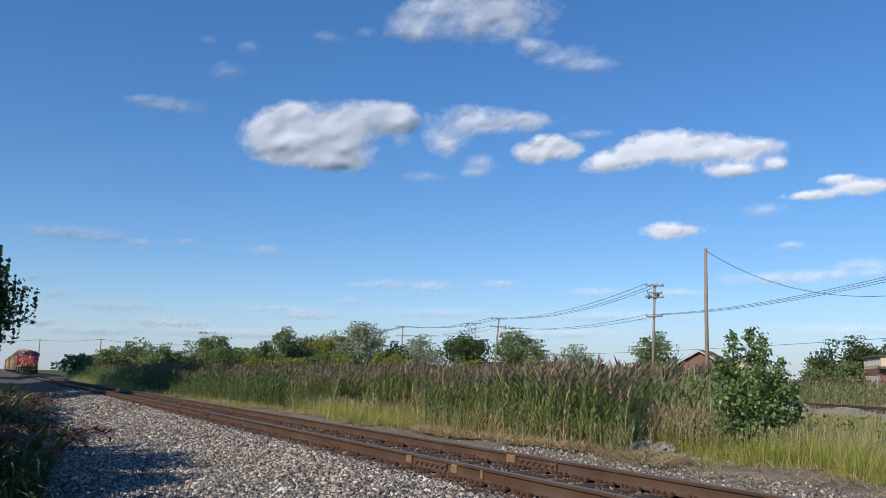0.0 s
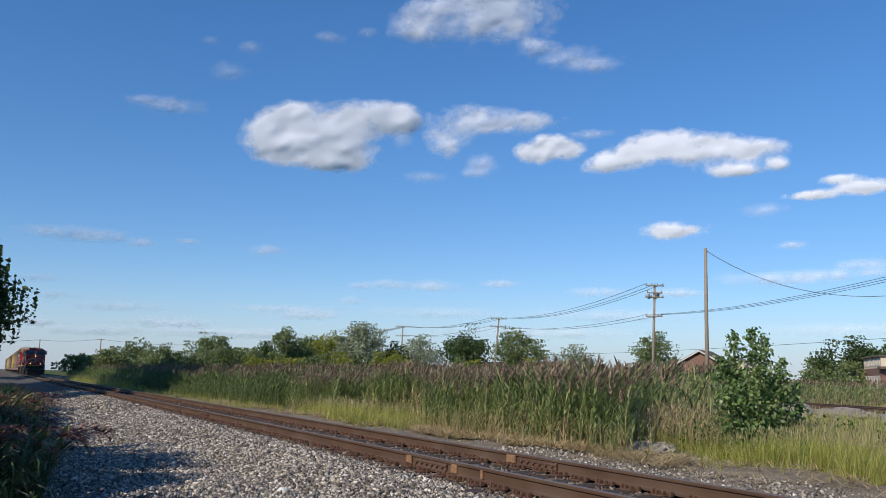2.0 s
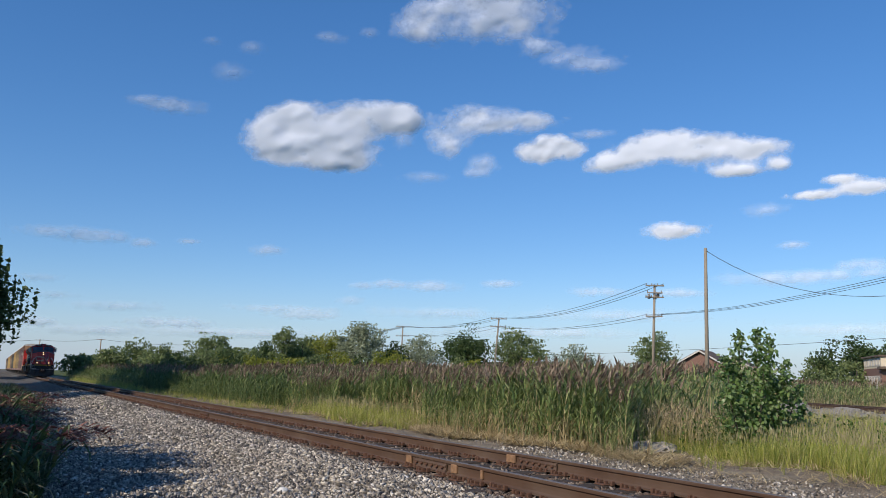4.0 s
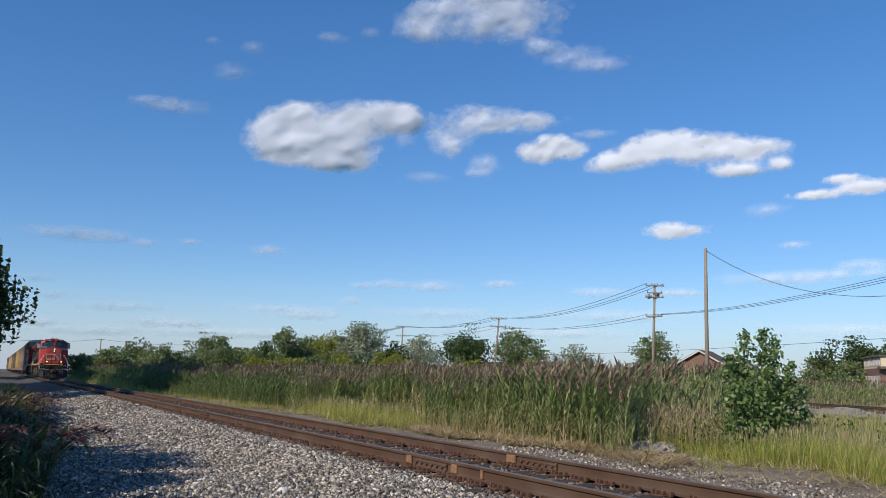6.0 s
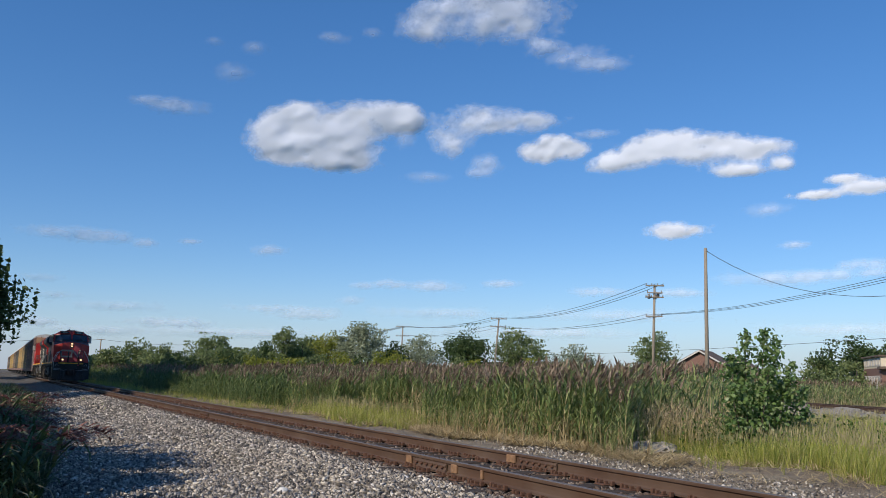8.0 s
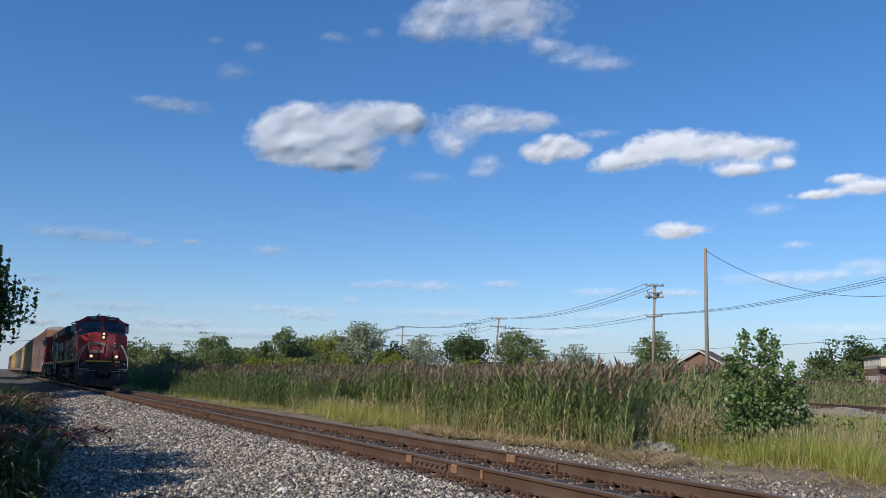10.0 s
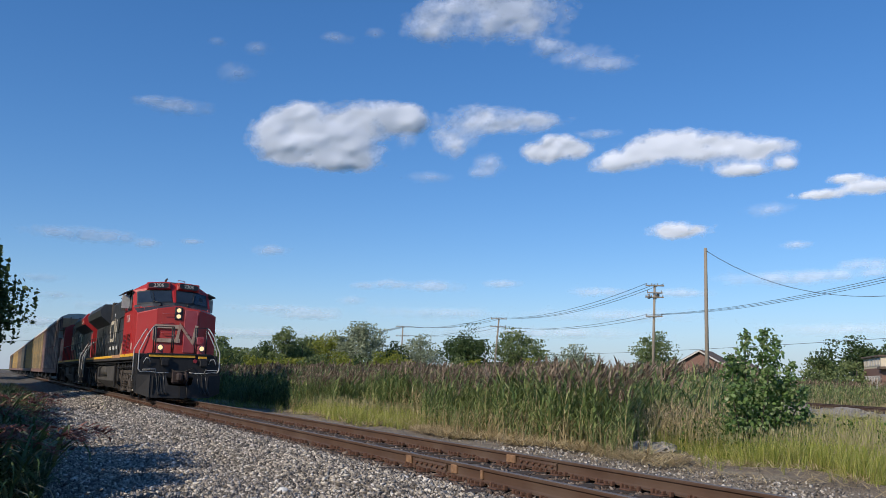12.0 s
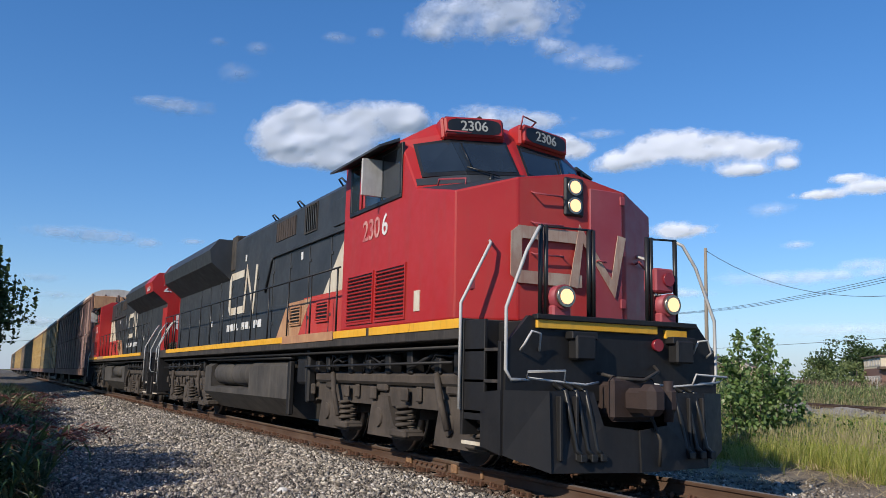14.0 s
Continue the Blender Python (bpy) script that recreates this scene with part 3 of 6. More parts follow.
def locomotive(number, where):
    e = tagged(empty("locomotive"), f"red and black diesel locomotive {where}", "locomotive", "freight train")

    # cab and nose
    A = [(-0.90, 0, 1.73), (-0.90, 0.80, 1.73), (-1.22, 1.48, 1.73), (-4.85, 1.48, 1.73)]
    B = [(-0.90, 0, 3.58), (-0.92, 0.80, 3.44), (-1.24, 1.48, 3.25)]
    C = [(-1.95, 0, 3.66), (-2.08, 0.78, 3.60), (-2.3, 1.48, 3.48)]
    D = [(-2.42, 0, 4.40), (-2.55, 0.92, 4.36), (-2.86, 1.48, 4.25)]
    R = [(-2.62, 0, 4.60), (-2.78, 0.98, 4.55)]
    K = [(-4.85, 0, 4.62), (-4.85, 0.98, 4.56), (-4.85, 1.48, 4.28)]
    bm = bmesh.new()

    def both(slot, *pts):
        for s in (1, -1):
            f = bm.faces.new([bm.verts.new((x, y * s, z)) for x, y, z in pts])
            f.material_index = slot
    both(1, A[0], A[1], B[1], B[0])
    both(0, A[1], A[2], B[2], B[1])
    both(2, B[0], B[1], C[1], C[0])
    both(2, B[1], B[2], C[2], C[1])
    both(0, C[0], C[1], D[1], D[0])
    both(0, C[1], C[2], D[2], D[1])
    both(0, D[0], D[1], R[1], R[0])
    both(0, D[1], D[2], R[1])
    both(0, R[0], R[1], K[1], K[0])
    both(2, R[1], D[2], K[2], K[1])
    both(0, A[2], A[3], K[2], D[2], C[2], B[2])
    both(0, A[0], A[1], A[2], A[3], (-4.85, 0, 1.73))
    both(0, A[3], K[2], K[1], K[0], (-4.85, 0, 1.73))
    bmesh.ops.remove_doubles(bm, verts=bm.verts, dist=0.0005)
    bmesh.ops.recalc_face_normals(bm, faces=bm.faces)
    bmesh.ops.bevel(bm, geom=[ed for ed in bm.edges if len(ed.link_faces) == 2 and ed.calc_face_angle(0) > 0.25], offset=0.025, segments=2, affect="EDGES", profile=0.6)
    cab = part("cab", bm, [red, red_faded, black], e, "red steel wide-nose cab with a faded front")

    # windscreens with rubber frames
    for s in (-1, 1):
        q2 = [(C[0][0], C[0][1], C[0][2]), (C[1][0], C[1][1] * s, C[1][2]), (D[1][0], D[1][1] * s, D[1][2]), (D[0][0], 0, D[0][2])]
        q3 = [(C[1][0], C[1][1] * s, C[1][2]), (C[2][0], C[2][1] * s, C[2][2]), (D[2][0], D[2][1] * s, D[2][2]), (D[1][0], D[1][1] * s, D[1][2])]

        def strip(u0, u1, v0, v1, u2, u3, t, mat, nm, lab=""):
            b = bmesh.new()
            p = [lerp_quad(q2, u0, v0), lerp_quad(q2, 1, v0), lerp_quad(q2, 1, v1), lerp_quad(q2, u1, v1)]
            r = [lerp_quad(q3, 0, v0), lerp_quad(q3, u2, v0 + 0.04), lerp_quad(q3, u3, v1), lerp_quad(q3, 0, v1)]
            for w in (p, r):
                quadpanel(b, w if s > 0 else w[::-1], t)
            return part(nm, b, mat, cab, lab)
        strip(0.0, 0.0, 0.0, 0.17, 0.97, 0.95, 0.006, black, "glare_panel", "matt black glare panel under the windscreen")
        strip(0.08, 0.10, 0.15, 0.87, 0.83, 0.76, 0.012, board_black, "window_seal")
        strip(0.12, 0.14, 0.22, 0.81, 0.77, 0.70, 0.018, glass, "windscreen", "dark tinted windscreen pane")
        b = bmesh.new()
        w0, w1 = lerp_quad(q2, 0.5, 0.10), lerp_quad(q2, 0.98, 0.30)
        rod(b, [w0 + Vector((0.05, 0, 0.02)), w1 + Vector((0.05, 0, 0.0))], 0.012, 5)
        w2 = lerp_quad(q2, 0.9, 0.75)
        rod(b, [w2 + Vector((0.05, 0, 0.02)), lerp_quad(q2, 0.9, 0.3) + Vector((0.05, 0, 0.0))], 0.01, 5)
        rod(b, [lerp_quad(q2, 0.62, 0.13) + Vector((0.05, 0, 0)), lerp_quad(q2, 0.7, 0.02) + Vector((0.05, 0, 0))], 0.03, 5)
        part("wiper", b, board_black, cab)
        # number boards over the windscreens
        m = facing((-2.42, 0.58 * s, 4.455), (-0.16 * s, 0.98, -0.06 * s), (-0.1, 0, 1))
        b = bmesh.new()
        panel(b, m, -0.43, 0.43, -0.14, 0.14, 0.05, 0.03)
        panel(b, m @ pose(0, 0, -0.25), -0.46, 0.46, -0.17, 0.145, 0.25, 0.03)
        nb = part("number_board", b, red, cab)
        b = bmesh.new()
        pts = [(0.38 * math.cos(a), 0.115 * math.sin(a)) for a in [k * math.tau / 20 for k in range(20)]]
        pts = [(max(-0.385, min(0.385, u * 1.15)), max(-0.108, min(0.108, w * 1.2))) for u, w in pts]
        va = [b.verts.new(m @ Vector((u, w, 0.056))) for u, w in pts]
        b.faces.new(va)
        part("board_face", b, board_black, nb)
        writing(number, 0.2, dull_white, nb, m @ pose(0, 0, 0.058))
    # grab irons, roof rail and horn
    for z in (3.28, 2.92, 2.55):
        for y0, y1 in ((-0.62, -0.2),):
            b = bmesh.new()
            rod(b, [(-0.92, y0, z), (-0.84, y0, z - 0.03), (-0.84, y1, z - 0.03), (-0.92, y1, z)], 0.012, 5)
            part("grab_iron", b, red_dark, cab)
    for s in (-1, 1):
        b = bmesh.new()
        rod(b, [(-2.32, 0.12 * s, 4.52), (-2.25, 0.12 * s, 4.7), (-2.35, 0.4 * s, 4.68), (-2.6, 0.4 * s, 4.6)] if s > 0 else [(-2.5, -0.98, 4.3), (-2.42, -1.0, 4.36), (-2.36, -0.5, 4.38), (-2.38, -0.2, 4.36)], 0.013, 5)
        part("roof_rail", b, red_dark, cab)
        b = bmesh.new()
        rod(b, [(-1.5, 1.2 * s, 3.36), (-1.48, 1.2 * s, 3.48), (-2.0, 1.3 * s, 3.56), (-2.05, 1.3 * s, 3.45)], 0.013, 5)
        part("roof_rail", b, red_dark, cab)
    b = bmesh.new()
    box(b, -4.2, -3.4, -0.35, 0.35, 4.58, 4.72, 0.04)
    rod(b, [(-3.2, -0.2, 4.6), (-3.2, -0.2, 4.76), (-2.9, -0.2, 4.78)], 0.04, 8)
    part("roof_box", b, under, cab)
    # twin headlight in the nose
    b = bmesh.new()
    box(b, -0.93, -0.87, -0.16, 0.13, 3.04, 3.52, 0.02)
    hl = part("headlight", b, board_black, cab, "twin round headlights, lit")
    for z in (3.40, 3.17):
        b = bmesh.new()
        drum(b, (-0.89, -0.015, z), (-0.855, -0.015, z), 0.105, 18)
        part("lamp_rim", b, reflector, hl)
        b = bmesh.new()
        drum(b, (-0.87, -0.015, z), (-0.848, -0.015, z), 0.078, 18)
        part("lamp_glass", b, lamp_glow, hl, "lit lamp glass")
    # nose door and seams
    b = bmesh.new()
    box(b, -0.92, -0.875, 0.22, 0.72, 1.8, 3.42, 0.012)
    nd = part("nose_door", b, red_dark, cab, "dull maroon nose door")
    for z in (1.95, 2.6, 3.25):
        b = bmesh.new()
        box(b, -0.9, -0.86, 0.68, 0.76, z, z + 0.12, 0.01)
        part("hinge", b, red_dark, nd)
    b = bmesh.new()
    rod(b, [(-0.87, 0.3, 2.5), (-0.82, 0.3, 2.52), (-0.82, 0.42, 2.5)], 0.012, 5)
    part("latch", b, red_dark, nd)
    emblem(cab, facing((-0.868, -0.93, 2.17), (0, 1, 0), (0, 0, 1)), 0.68, faded_cream, -0.21, 1.62, 0.22)
    b = bmesh.new()
    box(b, -1.17, -1.12, -1.32, -1.22, 2.08, 2.2, 0.01)
    part("nose_latch", b, red_dark, cab)
    b = bmesh.new()
    rod(b, [(-1.02, 1.05, 2.55), (-0.96, 1.05, 2.58), (-1.1, 1.3, 2.5)], 0.014, 5)
    part("nose_fitting", b, red_dark, cab)
    # side windows and numbers
    for s in (-1, 1):
        y = 1.482 * s
        b = bmesh.new()
        for x0, x1, z0, z1 in ((-4.58, -2.72, 3.44, 3.50), (-4.58, -2.72, 4.14, 4.20), (-4.58, -4.52, 3.5, 4.14), (-2.78, -2.72, 3.5, 4.14), (-4.12, -4.06, 3.5, 4.14), (-3.42, -3.36, 3.5, 4.14)):
            box(b, x0, x1, y - 0.02, y + 0.02, z0, z1, 0.005)
        wf = part("window_frame", b, board_black, cab)
        b = bmesh.new()
        box(b, -4.55, -2.75, y - 0.01, y + 0.004, 3.47, 4.17)
        part("side_window", b, glass, wf, "dark side window pane")
        b = bmesh.new()
        box(b, -3.42, -3.38, y, y + 0.32 * s, 3.55, 4.08, 0.006)
        part("wind_deflector", b, steel, wf, "pale metal wind deflector standing off the window")
        b = bmesh.new()
        prism(b, [(y, 4.24), (y + 0.3 * s, 4.12), (y + 0.3 * s, 4.15), (y, 4.29)], -4.75, -2.85, "x")
        part("sun_visor", b, black, cab)
        m = facing((-3.62, y, 3.13), (1 if s < 0 else -1, 0, 0), (0, 0, 1), 0.004)
        writing(number[:3], 0.42, ghost, cab, m @ pose(-0.12, 0, 0))
        writing(number[3:], 0.42, white, cab, m @ pose(0.36, 0, 0))
        b = bmesh.new()
        box(b, -4.2, -4.0, y - 0.02, y + 0.024, 3.5, 4.14, 0.004)
        part("window_pillar", b, red, wf)
        for x0, x1 in ((-4.55, -3.62), (-3.48, -2.55)):
            louvres("louvre_panel", cab, facing(((x0 + x1) / 2, y, 2.17), (1 if s < 0 else -1, 0, 0), (0, 0, 1)), x1 - x0, 0.68, 13, red, red)
        b = bmesh.new()
        box(b, -2.26, -2.1, y - 0.01, y + 0.008, 1.88, 2.14)
        part("decal", b, cream, cab)

    # long hood
    b = bmesh.new()
    prism(b, [(-0.92, 1.73), (-0.92, 4.35), (-0.72, 4.52), (0.72, 4.52), (0.92, 4.35), (0.92, 1.73)], -21.0, -4.85, "x")
    hood = part("hood", b, black, e, "black engine hood with dusty panels")
    b = bmesh.new()
    box(b, -0.015, 0.015, -0.009, 0.009, 1.75, 3.52, 0.004)
    for z in (2.1, 3.2):
        box(b, 0.015, 0.1, -0.012, 0.012, z, z + 0.06, 0.004)
    seam = part("door_seam", b, black, hood, m=pose(-5.7, -0.928, 0))
    for s in (-1, 1):
        for k in range(11):
            if k or s > 0:
                again("door_seam", seam, hood, pose(-5.7 - k * 1.2, s * 0.928, 0))
        b = bmesh.new()
        box(b, -10.5, -4.9, s * 0.915, s * 0.975, 3.55, 3.61, 0.006)
        rod(b, [(-10.48, s * 0.94, 3.58), (-10.62, s * 0.94, 3.5), (-11.0, s * 0.94, 2.85)], 0.035, 6)
        part("ledge", b, black, hood)
        for x in (-6.4, -8.75, -10.5):
            b = bmesh.new()
            rod(b, [(x, s * 0.86, 4.42), (x - 0.04, s * 0.96, 4.52), (x - 0.18, s * 0.96, 4.52), (x - 0.22, s * 0.86, 4.42)], 0.018, 5)
            part("lifting_loop", b, black, hood)
    for s in (-1, 1):
        d = 1 if s < 0 else -1
        # upright-slat grille, brown mesh screen and a small door under the roof edge
        louvres("grille", hood, facing((-8.1, s * 0.922, 4.06), (0, 0, 1), (-d, 0, 0)), 0.5, 0.66, 6, black, under)
        b = bmesh.new()
        sc = facing((-9.72, s * 0.922, 4.08), (d, 0, 0), (0, 0, 1))
        panel(b, sc, -0.66, 0.66, -0.2, 0.2, 0.012)
        mesh = part("mesh_screen", b, screen_brown, hood, "dusty brown mesh screen")
        for k in range(9):
            b = bmesh.new()
            panel(b, sc, -0.64 + 0.16 * k - 0.006, -0.64 + 0.16 * k + 0.006, -0.2, 0.2, 0.02)
            part("screen_bar", b, under, mesh)
        b = bmesh.new()
        panel(b, facing((-6.5, s * 0.922, 3.93), (d, 0, 0), (0, 0, 1)), -0.3, 0.3, -0.24, 0.24, 0.025, 0.008)
        part("hatch", b, black, hood)
        # white diagonal, red lower panels and tan worn paint behind the cab
        b = bmesh.new()
        pts = [(-4.9, 2.52), (-4.9, 3.56), (-6.1, 3.56), (-7.25, 2.52)]
        p3 = [(x, s * 0.925, z) for x, z in pts]
        quadpanel(b, p3 if s > 0 else p3[::-1], 0.006)
        part("stripe", b, cream, hood, "faded cream diagonal stripe")
        b = bmesh.new()
        p3 = [(x, s * 0.928, z) for x, z in [(-4.9, 1.78), (-4.9, 2.52), (-8.3, 2.52), (-9.0, 1.78)]]
        quadpanel(b, p3 if s > 0 else p3[::-1], 0.01)
        part("lower_panel", b, red_faded, hood, "faded red lower panel")
        b = bmesh.new()
        p3 = [(x, s * 0.93, z) for x, z in [(-8.6, 1.8), (-7.9, 2.5), (-9.35, 2.48), (-10.05, 1.8)]]
        quadpanel(b, p3 if s > 0 else p3[::-1], 0.012)
        part("tan_panel", b, rusty_tan, hood, "peeling tan diagonal stripe")
        for x, mt in ((-7.2, red_faded), (-8.75, rusty_tan)):
            louvres("louvre_panel", hood, facing((x, s * 0.945, 2.2), (d, 0, 0), (0, 0, 1)), 0.6, 0.32, 5, mt, mt)
        x0 = -14.35 if s < 0 else -11.5
        emblem(hood, facing((x0, s * 0.925, 2.5), (d, 0, 0), (0, 0, 1)), 1.06, cream, -0.02, 1.45, 0.17)
        for k in range(9):
            x = -14.4 + k * 0.36
            b = bmesh.new()
            box(b, x, x + (0.06 if k in (3, 6) else 0.27), s * 0.925, s * 0.934, 2.1, 2.15 if k in (3, 6) else 2.27)
            part("lettering_bar", b, white, hood)
        for x, z in ((-12.9, 3.75), (-8.6, 3.3), (-16.2, 2.3)):
            b = bmesh.new()
            box(b, x, x + 0.11, s * 0.925, s * 0.934, z, z + 0.15)
            part("notice", b, white, hood)
    # radiator wings
    b = bmesh.new()
    prism(b, [(-0.92, 3.42), (-1.44, 3.84), (-1.5, 4.16), (-1.28, 4.46), (1.28, 4.46), (1.5, 4.16), (1.44, 3.84), (0.92, 3.42)], -20.9, -14.3, "x")
    wing = part("radiator_wing", b, black, e, "black overhanging radiator housing")
    b = bmesh.new()
    box(b, -14.3, -13.9, -0.95, 0.95, 3.6, 4.54, 0.05)
    part("radiator_duct", b, under, wing)
    for x in (-19.5, -17.8, -16.1):
        b = bmesh.new()
        box(b, x - 0.6, x + 0.6, -1.0, 1.0, 4.44, 4.53, 0.03)
        part("radiator_hatch", b, under, wing)
    # red rear end
    b = bmesh.new()
    prism(b, [(-0.93, 1.76), (-0.93, 3.42), (-1.45, 3.84), (-1.51, 4.16), (-1.28, 4.48), (1.28, 4.48), (1.51, 4.16), (1.45, 3.84), (0.93, 3.42), (0.93, 1.76)], -21.06, -20.99, "x")
    rear = part("rear_panel", b, red, e, "red painted rear end")
    for s in (-1, 1) if number != "2306" else ():
        b = bmesh.new()
        prism(b, [(s * 1.43, 3.82), (s * 1.452, 3.82), (s * 1.512, 4.16), (s * 1.28, 4.475), (s * 1.26, 4.45), (s * 1.49, 4.15)], -20.99, -19.5, "x")
        part("corner_panel", b, red, rear)
        b = bmesh.new()
        prism(b, [(s * 0.915, 1.76), (s * 0.935, 1.76), (s * 0.935, 3.3), (s * 0.915, 3.3)], -20.99, -20.2, "x")
        part("lower_corner_panel", b, red, rear)
    writing(number, 0.42, white, rear, facing((-21.07, 0.7, 3.95), (0, -1, 0), (0, 0, 1)))
    for s in (-1, 1) if number != "2306" else ():
        writing(number, 0.34, white, rear, facing((-20.25, s * 1.488, 4.0), (-s, 0, 0), (0, 0, 1)))
    emblem(rear, facing((-21.07, 0.62, 2.5), (0, -1, 0), (0, 0, 1)), 0.6, white)
    b = bmesh.new()
    for z in (3.0, 3.22):
        drum(b, (-21.06, 0, z), (-21.14, 0, z), 0.1, 14)
    part("rear_headlight", b, reflector, rear)

    # platform, sills and yellow stripe
    b = bmesh.new()
    box(b, -20.7, -0.95, -1.5, 1.5, 1.50, 1.73, 0.01)
    box(b, -21.55, -0.12, -0.9, 0.9, 1.42, 1.72, 0.01)
    for s in (-1, 1):
        box(b, -20.6, -0.98, s * 0.92, s * 1.0, 1.28, 1.52)
    plat = part("platform", b, under, e, "black walkway platform and side sills")
    b = bmesh.new()
    box(b, -0.0, 1.3, -0.006, 0.006, 0.0, 0.11, 0.003)
    seg = part("stripe", b, yellow, plat, "chipped yellow sill stripe", m=pose(-2.32, -1.508, 1.62))
    spans = [-2.32, -3.64] + [-5.05 - 1.32 * k for k in range(12)]
    for s in (-1, 1):
        for x in spans:
            if s < 0 and x == -2.32 or -8.0 < x < -6.0:
                continue
            again("stripe", seg, plat, pose(x, s * 1.508, 1.62))
    for s in (-1, 1):
        b = bmesh.new()
        box(b, -7.8, -5.1, s * 1.5, s * 1.512, 1.6, 1.74, 0.003)
        part("worn_stripe", b, rusty_tan, plat)
    # pilot plate, plough and coupler at each end
    for end in (0, 1):
        turn = pose(0, 0, 0) if end == 0 else pose(-21.67, 0, 0, 0, 0, 180)
        ee = empty("pilot", turn, e)
        b = bmesh.new()
        prism(b, [(-1.46, 0.85), (-1.46, 1.42), (-1.18, 1.73), (1.18, 1.73), (1.46, 1.42), (1.46, 0.85)], -0.16, -0.10, "x")
        box(b, -0.14, -0.03, -1.12, 1.12, 1.69, 1.75, 0.01)
        part("end_plate", b, pilot_black, ee)
        b = bmesh.new()
        box(b, -0.10, -0.055, -1.1, 0.54, 1.60, 1.72, 0.006)
        box(b, -0.10, -0.055, 0.66, 0.98, 1.56, 1.66, 0.006)
        part("stripe", b, yellow, ee)
        b = bmesh.new()
        if end == 0:
            for s in (-1, 1):
                for q in ([(0.24, 0.0, 0.12), (0.12, 1.05 * s, 0.13), (0.08, 1.05 * s, 0.95), (0.1, 0.5 * s, 0.95), (0.17, 0.42 * s, 0.6), (0.22, 0.0, 0.55)],
                          [(0.12, 1.05 * s, 0.13), (-0.1, 1.49 * s, 0.3), (-0.1, 1.49 * s, 0.95), (0.08, 1.05 * s, 0.95)],
                          [(-0.1, 1.49 * s, 0.3), (-0.5, 1.49 * s, 0.36), (-0.5, 1.49 * s, 0.92), (-0.1, 1.49 * s, 0.95)]):
                    quadpanel(b, q if s > 0 else q[::-1], 0.03)
            for y in (-0.95, -0.75, 0.8, 1.0):
                b2 = bmesh.new()
                box(b2, 0.06, 0.17, y - 0.02, y + 0.02, 0.25, 0.9, 0.01)
                part("plough_brace", b2, pilot_black, ee)
        else:
            box(b, -0.1, -0.02, -1.4, 1.4, 0.35, 0.9, 0.02)
        part("plough", b, pilot_black, ee, "black steel snow plough")
        b = bmesh.new()
        box(b, -0.3, 0.1, -0.26, 0.26, 0.68, 1.06, 0.04)
        box(b, 0.08, 0.16, -0.31, 0.31, 0.64, 1.12, 0.05)
        cp = part("coupler", b, coupler_rust, ee, "rust-red knuckle coupler")
        b = bmesh.new()
        box(b, 0.15, 0.52, -0.15, 0.15, 0.74, 1.0, 0.05)
        box(b, 0.42, 0.68, -0.22, 0.02, 0.72, 1.04, 0.07)
        box(b, 0.42, 0.62, 0.06, 0.22, 0.74, 1.02, 0.05)
        drum(b, (0.56, 0.12, 0.66), (0.56, 0.12, 1.08), 0.05, 10)
        part("knuckle", b, coupler_rust, cp)
        for s in (-1, 1):
            b = bmesh.new()
            rod(b, [(0.0, 0.35 * s, 1.05), (0.1, 0.6 * s, 1.02), (0.12, 1.0 * s, 1.05), (0.08, 1.32 * s, 1.08), (0.16, 1.36 * s, 1.14), (0.16, 0.9 * s, 1.16), (0.12, 0.88 * s, 1.05)], 0.013, 5)
            part("uncoupling_lever", b, steel, ee)
        for y in (-0.86, -0.72, -0.6, 0.62, 0.78, 0.92):
            b = bmesh.new()
            hose(b, [(-0.1, y, 1.02), (0.08, y + 0.02, 0.95), (0.14, y + 0.04, 0.7), (0.16, y + 0.1, 0.36), (0.2, y + 0.14, 0.3)], 0.028)
            box(b, 0.16, 0.24, y + 0.1, y + 0.18, 0.24, 0.32, 0.01)
            part("air_hose", b, board_black, ee)
        b = bmesh.new()
        rod(b, [(0.2, 0.2, 0.7), (0.3, 0.24, 0.45), (0.26, 0.26, 0.18)], 0.02, 5)
        rod(b, [(-0.08, -0.3, 1.15), (0.12, -0.2, 1.1), (0.2, 0.1, 1.08), (0.1, 0.4, 1.18), (-0.08, 0.5, 1.24)], 0.02, 6)
        part("cable", b, under, ee)
        for s, y in ((-1, -0.55), (1, 0.85)):
            b = bmesh.new()
            box(b, -0.1, 0.06, y - 0.13, y + 0.13, 1.28, 1.54, 0.02)
            box(b, -0.1, 0.04, y - 0.17, y + 0.17, 1.5, 1.58, 0.01)
            part("receptacle", b, pilot_black, ee)
        b = bmesh.new()
        drum(b, (-0.1, 0.55, 1.48), (-0.05, 0.55, 1.48), 0.07, 14)
        part("marker_light", b, marker_red, ee)
        for s in (-1, 1):
            # steps
            b = bmesh.new()
            box(b, -0.98, -0.93, s * 0.95, s * 1.5, 0.45, 1.72, 0.006)
            box(b, -0.20, -0.14, s * 0.95, s * 1.5, 0.32, 1.45, 0.006)
            box(b, -0.95, -0.17, s * 0.98, s * 1.04, 0.35, 1.7, 0.006)
            box(b, -0.95, -0.5, s * 1.44, s * 1.48, 0.62, 1.7, 0.006)
            st = part("step_well", b, pilot_black, ee)
            for k in range(4):
                z = 0.36 + 0.33 * k
                b = bmesh.new()
                box(b, -0.94, -0.17, s * 1.1, s * 1.48, z, z + 0.035, 0.004)
                sp = part("step", b, under, st)
